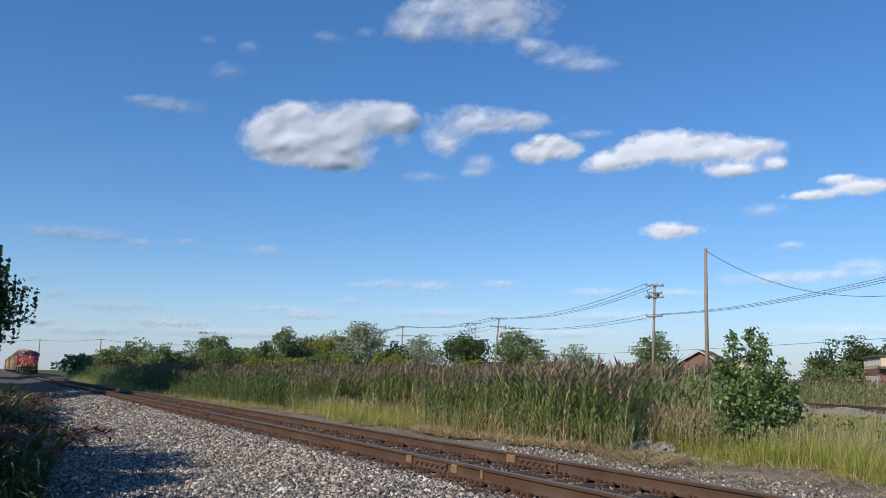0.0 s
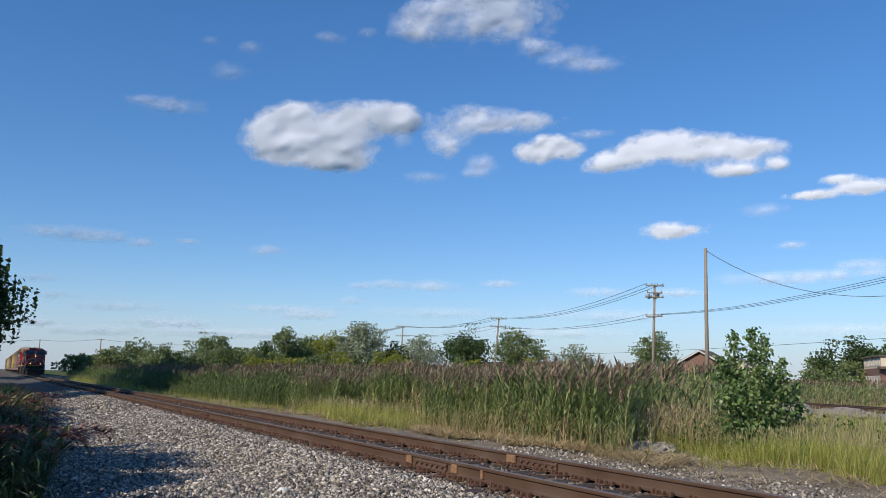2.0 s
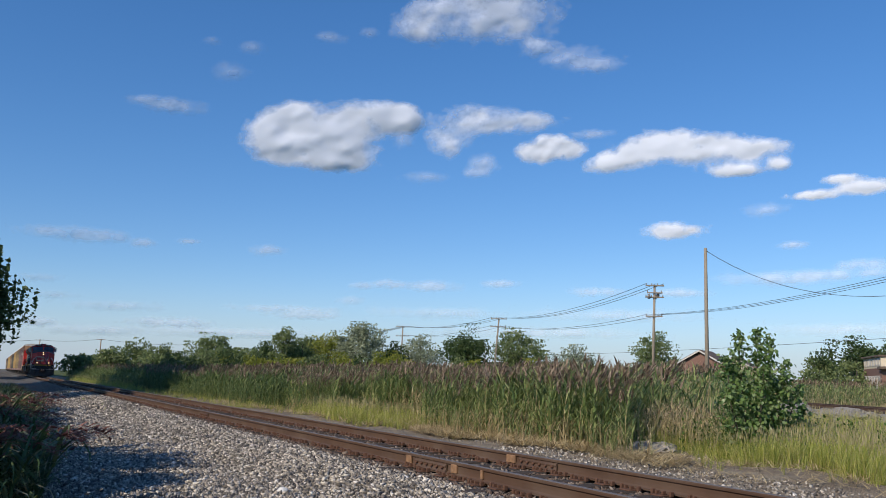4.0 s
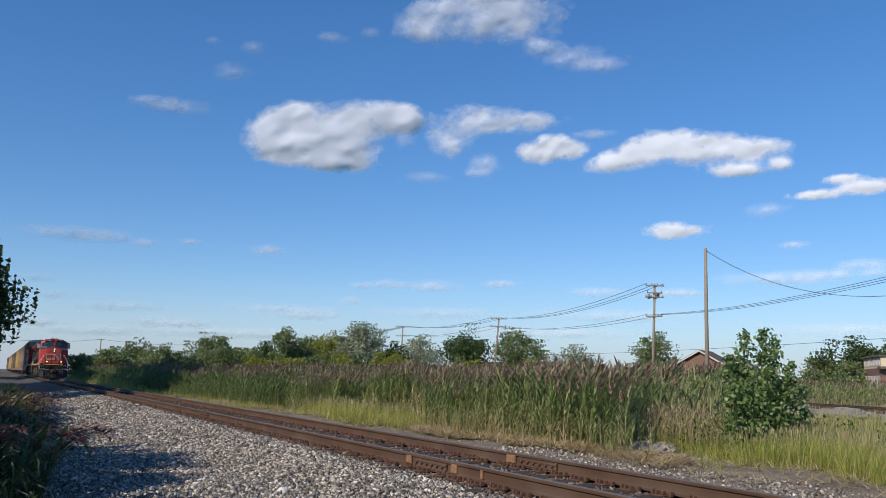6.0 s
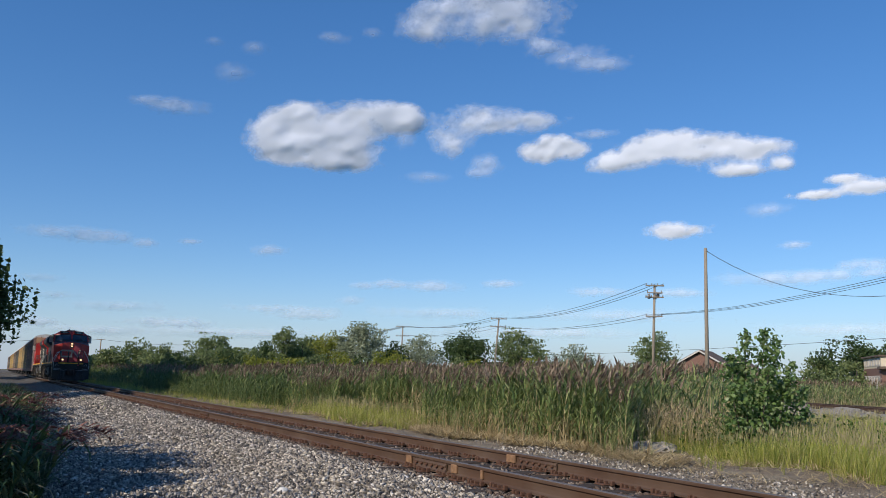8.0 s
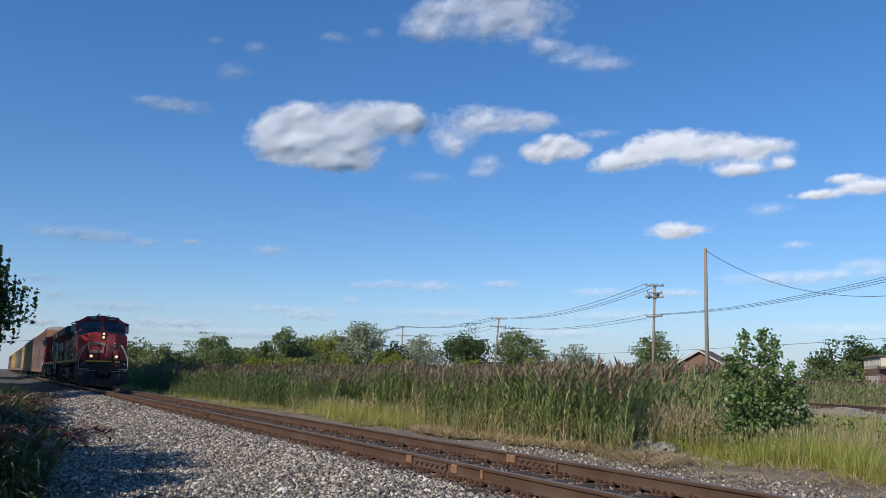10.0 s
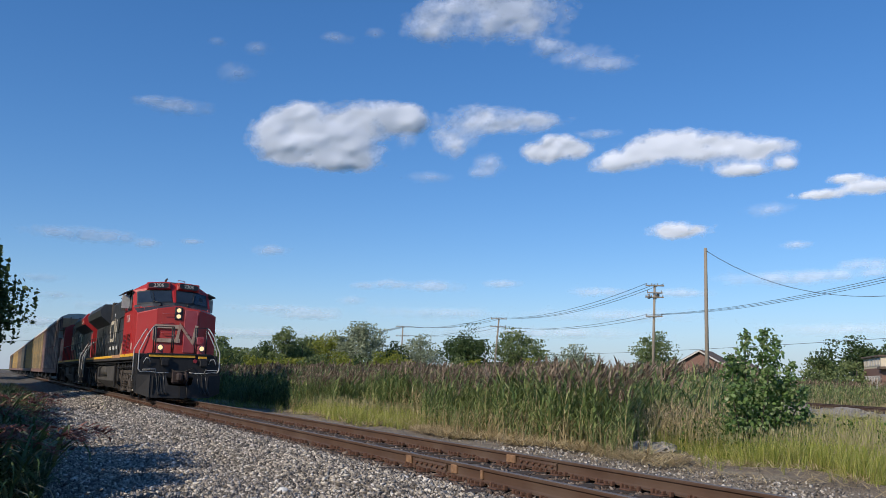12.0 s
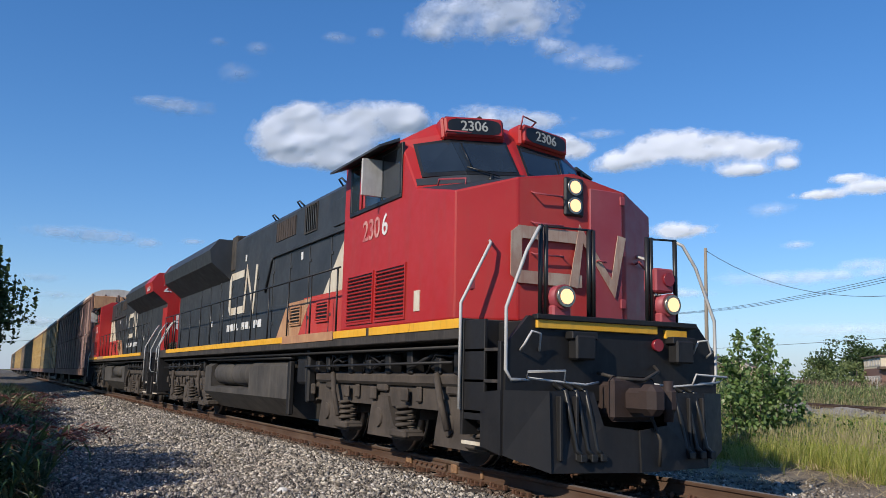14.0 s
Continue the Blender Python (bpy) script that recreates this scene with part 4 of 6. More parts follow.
            for z, x0 in ((0.36, -0.93), (0.69, -0.5)):
                b = bmesh.new()
                box(b, x0, -0.18, s * 1.485, s * 1.51, z - 0.005, z + 0.035, 0.004)
                part("step_edge", b, cream, st)
            # pale curved handrails
            b = bmesh.new()
            rod(b, [(-0.95, s * 1.53, 0.72), (-0.95, s * 1.53, 1.72), (-0.97, s * 1.52, 1.9), (-0.93, s * 1.25, 2.45), (-0.95, s * 1.15, 2.62), (-1.06, s * 1.1, 2.66)], 0.02, 6)
            rod(b, [(-0.13, s * 1.02, 1.06), (-0.1, s * 1.4, 1.06), (-0.1, s * 1.46, 1.16), (-0.1, s * 1.46, 1.8), (-0.12, s * 1.2, 2.42), (-0.15, s * 1.03, 2.68), (-0.2, s * 0.97, 2.72)], 0.02, 6)
            rod(b, [(-0.08, s * 1.3, 1.36), (0.0, s * 1.3, 1.42), (0.02, s * 1.22, 1.56), (0.0, s * 1.1, 1.54), (-0.08, s * 1.06, 1.36)], 0.014, 5)
            part("handrail", b, steel, ee, "pale curved steel handrail")
            # ditch lights on the deck
            b = bmesh.new()
            rod(b, [(-0.36, s * 0.75, 1.95), (-0.3, s * 0.75, 1.95), (-0.06, s * 0.75, 1.95)], [0.07, 0.125, 0.135], 16)
            box(b, -0.32, -0.1, s * 0.75 - 0.12, s * 0.75 + 0.12, 1.73, 1.86, 0.02)
            dl = part("ditch_light", b, red_dark if end == 0 else under, ee, "dull red round lamp housing on the deck")
            b = bmesh.new()
            drum(b, (-0.07, s * 0.75, 1.95), (-0.02, s * 0.75, 1.95), 0.115, 18)
            part("lamp_rim", b, reflector, dl)
            b = bmesh.new()
            drum(b, (-0.05, s * 0.75, 1.95), (-0.01, s * 0.75, 1.95), 0.082, 18)
            part("lamp_glass", b, lamp_glow if end == 0 and number == "2306" else reflector, dl)
        if end == 0:
            b = bmesh.new()
            box(b, -0.34, -0.12, 0.58, 0.86, 2.1, 2.38, 0.02)
            ml = part("marker_box", b, red_dark, ee, "dull red marker lamp box")
            b = bmesh.new()
            drum(b, (-0.12, 0.76, 2.25), (-0.09, 0.76, 2.25), 0.08, 14)
            part("marker_glass", b, marker_red, ml)
        for y in (-0.97, -0.9, -0.32, -0.26, 0.52, 0.58, 0.95):
            b = bmesh.new()
            rod(b, [(-0.2, y, 2.74), (-0.2, y, 1.74)], 0.027, 6)
            part("deck_post", b, board_black, ee)
        for y0, y1 in ((-0.98, -0.26), (0.52, 0.97)):
            b = bmesh.new()
            rod(b, [(-0.2, y0, 2.72), (-0.2, y1, 2.74)], 0.014, 6)
            part("deck_rail", b, board_black, ee)
    # side handrails along the hood
    b = bmesh.new()
    for s in (-1, 1):
        rod(b, [(-5.1, s * 1.42, 2.75), (-20.6, s * 1.42, 2.75)], 0.016, 6)
    hr = part("walkway_rail", b, board_black, e)
    b = bmesh.new()
    rod(b, [(0, 0, 1.6), (0, 0, 2.76)], 0.016, 5)
    post = part("post", b, board_black, hr, m=pose(-5.2, -1.42, 0))
    for s in (-1, 1):
        for k in range(13):
            if k or s > 0:
                again("post", post, hr, pose(-5.2 - 1.27 * k, s * 1.42, 0))
    # tank and air reservoirs
    b = bmesh.new()
    o = [(-1.36, 0.62), (-1.36, 1.22), (-1.2, 1.32), (1.2, 1.32), (1.36, 1.22), (1.36, 0.62), (0.95, 0.26), (-0.95, 0.26)]
    prism(b, o, -10.4, -7.7, "x")
    prism(b, [(-1.36, 0.62), (-1.36, 0.74), (-0.7, 0.8), (-0.7, 1.32), (0.7, 1.32), (0.7, 0.8), (1.36, 0.74), (1.36, 0.62), (0.95, 0.26), (-0.95, 0.26)], -13.9, -10.4, "x")
    prism(b, o, -14.6, -13.9, "x")
    tank = part("fuel_tank", b, tank_grey, e, "dusty dark grey fuel tank with recessed sides")
    for s in (-1, 1):
        for x0, x1 in ((-12.1, -10.45), (-13.85, -12.25)):
            b = bmesh.new()
            rod(b, [(x0, s * 1.05, 1.06), (x0 + 0.1, s * 1.05, 1.06), (x1 - 0.1, s * 1.05, 1.06), (x1, s * 1.05, 1.06)], [0.2, 0.27, 0.27, 0.2], 20)
            part("air_reservoir", b, tank_grey, tank, "round grey air reservoir")
    b = bmesh.new()
    for s in (-1, 1):
        box(b, -7.4, -6.9, s * 0.9, s * 1.3, 0.9, 1.5, 0.04)
        box(b, -6.75, -6.6, s * 1.2, s * 1.36, 0.6, 1.6, 0.03)
        box(b, -7.65, -7.5, s * 1.3, s * 1.4, 0.35, 1.3, 0.02)
        for k in range(9):
            x = -1.6 - k * 0.72
            box(b, x - 0.12, x + 0.12, s * 0.9, s * 1.15, 1.15, 1.35 + 0.07 * (k % 3), 0.03)
        rod(b, [(-1.2, s * 1.38, 1.42), (-20.4, s * 1.38, 1.42)], 0.025, 5)
        rod(b, [(-7.6, s * 1.33, 1.36), (-14.4, s * 1.33, 1.38)], 0.03, 5)
        for k in range(4):
            x = -15.2 - k * 1.4
            box(b, x - 0.2, x + 0.2, s * 0.9, s * 1.2, 1.1, 1.45, 0.03)
    box(b, -20.5, -1.0, -0.85, 0.85, 1.1, 1.5)
    part("piping", b, pilot_black, e)
    for x in (-3.95, -17.6):
        loco_truck(e, x)
    return e


lead = locomotive("2306", "leading the train with lit headlights")
TRAIN.append((lead, pose(0, 0, 0)))
trail = locomotive("2223", "coupled back to front behind another")
TRAIN.append((trail, pose(-22.6 - 21.67, 0, 0, 0, 0, 180)))


# ---- autorack wagons ----
def rack_paint(name, a, b, c):
    m = Mat(name, 0.65)
    col = m.mix(m.each(), a, b)
    col = m.mix(m.ramp(m.noise(1.6, 5, (1, 1, 0.3)), [(0.42, (0, 0, 0)), (0.62, (1, 1, 1))]), col, c)
    holes = m.ramp(m.noise(14, 2), [(0.45, (0, 0, 0)), (0.6, (1, 1, 1))])
    m.base(m.mix(m.math("MULTIPLY", holes, 0.35), col, (0.03, 0.025, 0.022)))
    m.bump(m.noise(9, 3), 0.2, 0.01)
    return m.m


roof_white = worn_paint("rack_roof", (0.62, 0.60, 0.56), (0.5, 0.47, 0.42), (0.3, 0.25, 0.2), 0.5, 0.4)
rack_frame = worn_paint("rack_frame", (0.13, 0.07, 0.055), (0.22, 0.13, 0.10), (0.07, 0.05, 0.04), 0.7, 0.5)
RACKS = [
    ("dark maroon", rack_paint("maroon_panels", (0.09, 0.045, 0.05), (0.42, 0.28, 0.26), (0.05, 0.035, 0.04))),
    ("dark green and tan", rack_paint("tan_panels", (0.16, 0.13, 0.07), (0.62, 0.42, 0.17), (0.10, 0.09, 0.06))),
    ("weathered yellow", rack_paint("yellow_panels", (0.50, 0.33, 0.10), (0.62, 0.42, 0.15), (0.32, 0.21, 0.09))),
    ("dark grey", rack_paint("grey_panels", (0.06, 0.065, 0.06), (0.15, 0.15, 0.13), (0.04, 0.035, 0.03))),
    ("dull brown", rack_paint("brown_panels", (0.20, 0.13, 0.08), (0.38, 0.28, 0.18), (0.09, 0.07, 0.06))),
    ("weathered yellow", None), ("rusty yellow", None), ("dark grey", None), ("dull brown", None),
]


def autorack(colour, material):
    e = tagged(empty("autorack_wagon"), f"tall closed railway wagon with {colour} side panels", "freight wagon", "freight train")
    L = 26.6
    b = bmesh.new()
    for s in (-1, 1):
        box(b, -L, -0.3, s * 1.40, s * 1.52, 0.75, 1.15, 0.02)
        box(b, -L, -0.3, s * 1.40, s * 1.52, 5.1, 5.28, 0.02)
    box(b, -L, -0.3, -1.4, 1.4, 0.95, 1.15)
    body = part("body", b, rack_frame, e)
    b = bmesh.new()
    box(b, -0.07, 0.07, -0.035, 0.035, 1.1, 5.2, 0.01)
    post = part("post", b, material, body, m=pose(-0.4, -1.475, 0))
    n = 13
    w = (L - 0.8) / n
    for s in (-1, 1):
        for k in range(n + 1):
            if s > 0 or k:
                again("post", post, body, pose(-0.4 - k * w, s * 1.475, 0))
    b = bmesh.new()
    box(b, -w + 0.09, -0.09, -0.02, 0.02, 0.0, 1.92, 0.01)
    for k in range(5):
        box(b, -w + 0.09, -0.09, -0.035, 0.035, 0.3 + k * 0.36, 0.33 + k * 0.36)
    pan = part("side_panel", b, material, body, m=pose(-0.4, -1.46, 1.18))
    for s in (-1, 1):
        for k in range(n):
            for z in (1.18, 3.15):
                if s > 0 or k or z > 2:
                    again("side_panel", pan, body, pose(-0.4 - k * w, s * 1.46, z))
    b = bmesh.new()
    prism(b, [(-1.53, 5.26), (-1.42, 5.5), (-0.9, 5.72), (0, 5.8), (0.9, 5.72), (1.42, 5.5), (1.53, 5.26)], -L, -0.3, "x")
    for k in range(30):
        x = -0.8 - k * 0.88
        prism(b, [(-1.45, 5.46), (-0.9, 5.75), (0, 5.83), (0.9, 5.75), (1.45, 5.46)], x - 0.04, x + 0.04, "x")
    part("roof", b, roof_white, e, "pale curved ribbed roof")
    for x in (-0.3, -L):
        b = bmesh.new()
        box(b, x - 0.06, x + 0.06, -1.45, 1.45, 1.1, 5.3, 0.02)
        end = part("end_door", b, rack_frame, e)
        for y in (-1.38, -0.7, 0, 0.7, 1.38):
            b = bmesh.new()
            box(b, x - 0.11, x + 0.11, y - 0.05, y + 0.05, 1.1, 5.45, 0.01)
            part("door_post", b, rack_frame, end)
        for z in (1.5, 2.8, 4.1, 5.2):
            b = bmesh.new()
            box(b, x - 0.1, x + 0.1, -1.4, 1.4, z, z + 0.1, 0.01)
            part("door_bar", b, rack_frame, end)
        b = bmesh.new()
        box(b, x - 0.13, x + 0.13, -1.3, -0.1, 4.6, 5.35, 0.02)
        box(b, x - 0.13, x + 0.13, 0.1, 1.3, 4.6, 5.35, 0.02)
        part("end_vent", b, rusty_tan, e)
        b = bmesh.new()
        d = 1 if x > -1 else -1
        box(b, x, x + 0.55 * d, -0.14, 0.14, 0.72, 1.0, 0.04)
        part("coupler", b, coupler_rust, e)
        for s in (-1, 1):
            b = bmesh.new()
            for k in range(7):
                rod(b, [(x - 0.25 * d, s * 1.53, 0.6 + 0.5 * k), (x - 0.25 * d, s * 1.58, 0.6 + 0.5 * k), (x - 0.7 * d, s * 1.58, 0.6 + 0.5 * k), (x - 0.7 * d, s * 1.53, 0.6 + 0.5 * k)], 0.014, 4)
            part("ladder", b, steel, e)
    for x in (-4.0, -22.9):
        car_truck(e, x)
    return e


for k, (colour, mat) in enumerate(RACKS):
    mat = mat or {"weathered yellow": RACKS[2][1], "rusty yellow": RACKS[2][1], "dark grey": RACKS[3][1], "dull brown": RACKS[4][1]}[colour]
    TRAIN.append((autorack(colour, mat), pose(-45.2 - 27.5 * k, 0, 0)))
# ---- plants ----
reed_green = foliage("reed_leaf", [(0.08, 0.135, 0.05), (0.155, 0.225, 0.075), (0.24, 0.31, 0.105), (0.40, 0.42, 0.17)], 0.35)
reed_plume = foliage("reed_plume", [(0.115, 0.08, 0.058), (0.20, 0.145, 0.105), (0.30, 0.225, 0.165), (0.46, 0.37, 0.26)], 0.3, 0.9)
reed_dry = foliage("dry_reed", [(0.32, 0.245, 0.13), (0.48, 0.385, 0.215), (0.64, 0.53, 0.32)], 0.25, 0.8)
red_plume = foliage("red_reed_plume", [(0.12, 0.045, 0.035), (0.20, 0.08, 0.06), (0.30, 0.15, 0.11)], 0.2, 0.9)
green_reed = foliage("green_reed_leaf", [(0.05, 0.09, 0.032), (0.095, 0.15, 0.048), (0.15, 0.21, 0.07), (0.26, 0.29, 0.11)], 0.3)
# same reed leaf for the near side, darkened in colour to deepen its shade
near_reed_shaded = foliage("near_reed_shaded_leaf", [(0.035, 0.07, 0.025), (0.07, 0.115, 0.038), (0.11, 0.16, 0.055), (0.24, 0.25, 0.12)], 0.2)
grass_mat = foliage("tall_grass", [(0.19, 0.245, 0.045), (0.32, 0.37, 0.07), (0.45, 0.46, 0.11), (0.66, 0.57, 0.26)], 0.4)
grass_seed = foliage("grass_seed_head", [(0.30, 0.27, 0.13), (0.40, 0.35, 0.2)], 0.3, 0.9)
weed_green = foliage("weed_leaf", [(0.05, 0.10, 0.02), (0.09, 0.16, 0.03), (0.14, 0.21, 0.045)], 0.35)


def blade(rng, base, az, length, width, rise, droop, n=3):
    """A tapering ribbon that rises and bends over: vertices and triangles."""
    d = np.array([math.cos(az), math.sin(az), 0])
    side = np.array([-d[1], d[0], 0]) * width / 2
    p, v = np.array(base, float), []
    a = rise
    for k in range(n):
        w = 1.0 - 0.75 * (k / n) ** 1.5
        v += [p - side * w, p + side * w]
        p = p + length / n * (d * math.cos(a) + np.array([0, 0, math.sin(a)]))
        a -= droop / n
    v.append(p)
    t = []
    for k in range(n - 1):
        i = 2 * k
        t += [(i, i + 1, i + 3), (i, i + 3, i + 2)]
    t.append((2 * n - 2, 2 * n - 1, 2 * n))
    return np.array(v), np.array(t)


class Sprig:
    """One small plant as a template."""

    def __init__(self):
        self.v, self.t, self.i, self.n = [], [], [], 0

    def add(self, v, t, slot):
        self.v.append(v)
        self.t.append(t + self.n)
        self.i.append(np.full(len(t), slot))
        self.n += len(v)

    def done(self):
        return np.concatenate(self.v), np.concatenate(self.t), np.concatenate(self.i)


def reed(seed, plume=True, leaves=11):
    """A reed one unit tall."""
    rng = random.Random(seed)
    s = Sprig()
    lean = rng.uniform(0, 6.28)
    for k in range(2):
        s.add(*blade(rng, (0, 0, 0), lean + 1.57 * k, 0.97, 0.009, 1.53, 0.05, 2), 2 if rng.random() < 0.35 else 0)
    a0 = rng.uniform(0, 6.28)
    for k in range(leaves):
        z = 0.18 + 0.68 * k / leaves + rng.uniform(-0.03, 0.03)
        s.add(*blade(rng, (0, 0, z), a0 + 3.14 * (k % 2) + rng.uniform(-0.6, 0.6), rng.uniform(0.18, 0.36), rng.uniform(0.016, 0.03), rng.uniform(0.55, 1.15), rng.uniform(0.6, 2.2), 2), 2 if z < 0.3 and rng.random() < 0.6 else 0)
    if plume:
        a1 = rng.uniform(0, 6.28)
        for k in range(10):
            z = 0.82 + 0.14 * k / 10
            s.add(*blade(rng, (0.008 * k * math.cos(a1) * 0.5, 0.008 * k * math.sin(a1) * 0.5, z), a1 + rng.uniform(-1.5, 1.5), rng.uniform(0.06, 0.13), rng.uniform(0.014, 0.03), rng.uniform(0.8, 1.5), rng.uniform(0.9, 2.2), 2), 1)
    return s.done()


def arching_reed(seed):
    """A low reed with long leaves bent over and a hanging plume, one unit tall."""
    rng = random.Random(seed)
    s = Sprig()
    s.add(*blade(rng, (0, 0, 0), 1.2, 0.95, 0.012, 1.35, 0.5, 3), 0)
    for k in range(13):
        z = 0.12 + 0.6 * k / 13
        s.add(*blade(rng, (0.1 * z, 0.2 * z, z), rng.uniform(0, 6.28), rng.uniform(0.4, 0.75), rng.uniform(0.022, 0.04), rng.uniform(0.6, 1.3), rng.uniform(1.2, 2.6), 4), 2 if rng.random() < 0.12 else 0)
    if seed % 3:
        a1 = rng.uniform(-0.5, 2.4)
        for k in range(16):
            f = k / 16
            s.add(*blade(rng, (0.2 + 0.10 * f * math.cos(a1), 0.3 + 0.22 * f, 0.86 - 0.10 * f * f), a1 + rng.uniform(-0.5, 0.5), rng.uniform(0.1, 0.2), rng.uniform(0.02, 0.04), rng.uniform(-0.1, 0.5), rng.uniform(0.6, 1.4), 2), 1)
    return s.done()


def tuft(seed, n=13, seeds=2):
    """A tuft of grass one unit tall."""
    rng = random.Random(seed)
    s = Sprig()
    for k in range(n):
        r = rng.uniform(0, 0.1)
        a = rng.uniform(0, 6.28)
        s.add(*blade(rng, (r * math.cos(a), r * math.sin(a), 0), rng.uniform(0, 6.28), rng.uniform(0.35, 1.0), rng.uniform(0.008, 0.014), rng.uniform(1.0, 1.5), rng.uniform(0.3, 1.6), 2), 0)
    for k in range(seeds):
        a = rng.uniform(0, 6.28)
        v, t = blade(rng, (0, 0, 0), a, 0.95, 0.007, 1.48, 0.15, 2)
        s.add(v, t, 0)
        s.add(*blade(rng, v[-1] - np.array([0, 0, 0.14]), a, 0.18, 0.022, 1.4, 0.5, 2), 1)
    return s.done()


def herb(seed, n=26):
    """A leafy weed one unit tall."""
    rng = random.Random(seed)
    s = Sprig()
    for k in range(3):
        s.add(*blade(rng, (0, 0, 0), rng.uniform(0, 6.28), 0.95, 0.012, rng.uniform(1.25, 1.5), 0.2, 2), 0)
    for k in range(n):
        z = rng.uniform(0.1, 0.95)
        a = rng.uniform(0, 6.28)
        r = rng.uniform(0, 0.14)
        s.add(*blade(rng, (r * math.cos(a), r * math.sin(a), z), a, rng.uniform(0.08, 0.16), rng.uniform(0.03, 0.06), rng.uniform(0.2, 1.0), rng.uniform(0.4, 1.2), 2), 0)
    return s.done()


def stalky(seed):
    """A dead branching weed one unit tall, with fine twigs."""
    rng = random.Random(seed)
    s = Sprig()
    for k in range(4):
        s.add(*blade(rng, (0, 0, 0), rng.uniform(0, 6.28), 0.95, 0.008, rng.uniform(1.2, 1.5), 0.2, 2), 0)
    for k in range(30):
        a = rng.uniform(0, 6.28)
        r = rng.uniform(0, 0.12)
        s.add(*blade(rng, (r * math.cos(a), r * math.sin(a), rng.uniform(0.3, 0.95)), a, rng.uniform(0.08, 0.2), rng.uniform(0.006, 0.014), rng.uniform(0.4, 1.3), rng.uniform(0.0, 0.8), 2), 1 if rng.random() < 0.3 else 0)
    return s.done()


def sow(pile, rng, temps, x0, x1, y0, y1, dens, lo, hi, keep=None, lean=0.03, turn=6.28):
    k = int((x1 - x0) * (y1 - y0) * dens)
    x, y = rng.uniform(x0, x1, k), rng.uniform(y0, y1, k)
    if keep is not None:
        q = keep(x, y)
        x, y = x[q], y[q]
    k = len(x)
    patch = 0.5 + 0.5 * np.sin(x * 0.8 + 1.3 * np.sin(y * 0.5)) * np.cos(y * 0.9 - x * 0.23)
    s = (lo + (hi - lo) * (0.55 * patch + 0.45 * rng.uniform(0, 1, k)))
    p = np.stack([x, y, ground_z(x, y)], 1)
    r = rng.uniform(0, turn, k)
    ln = rng.normal(0, lean, (k, 2)) + np.array([0.035, 0.055])
    w = rng.randint(0, len(temps), k)
    for i, (tv, tt, ti) in enumerate(temps):
        q = w == i
        pile.add(tv, tt, ti, p[q], r[q], s[q], ln[q])


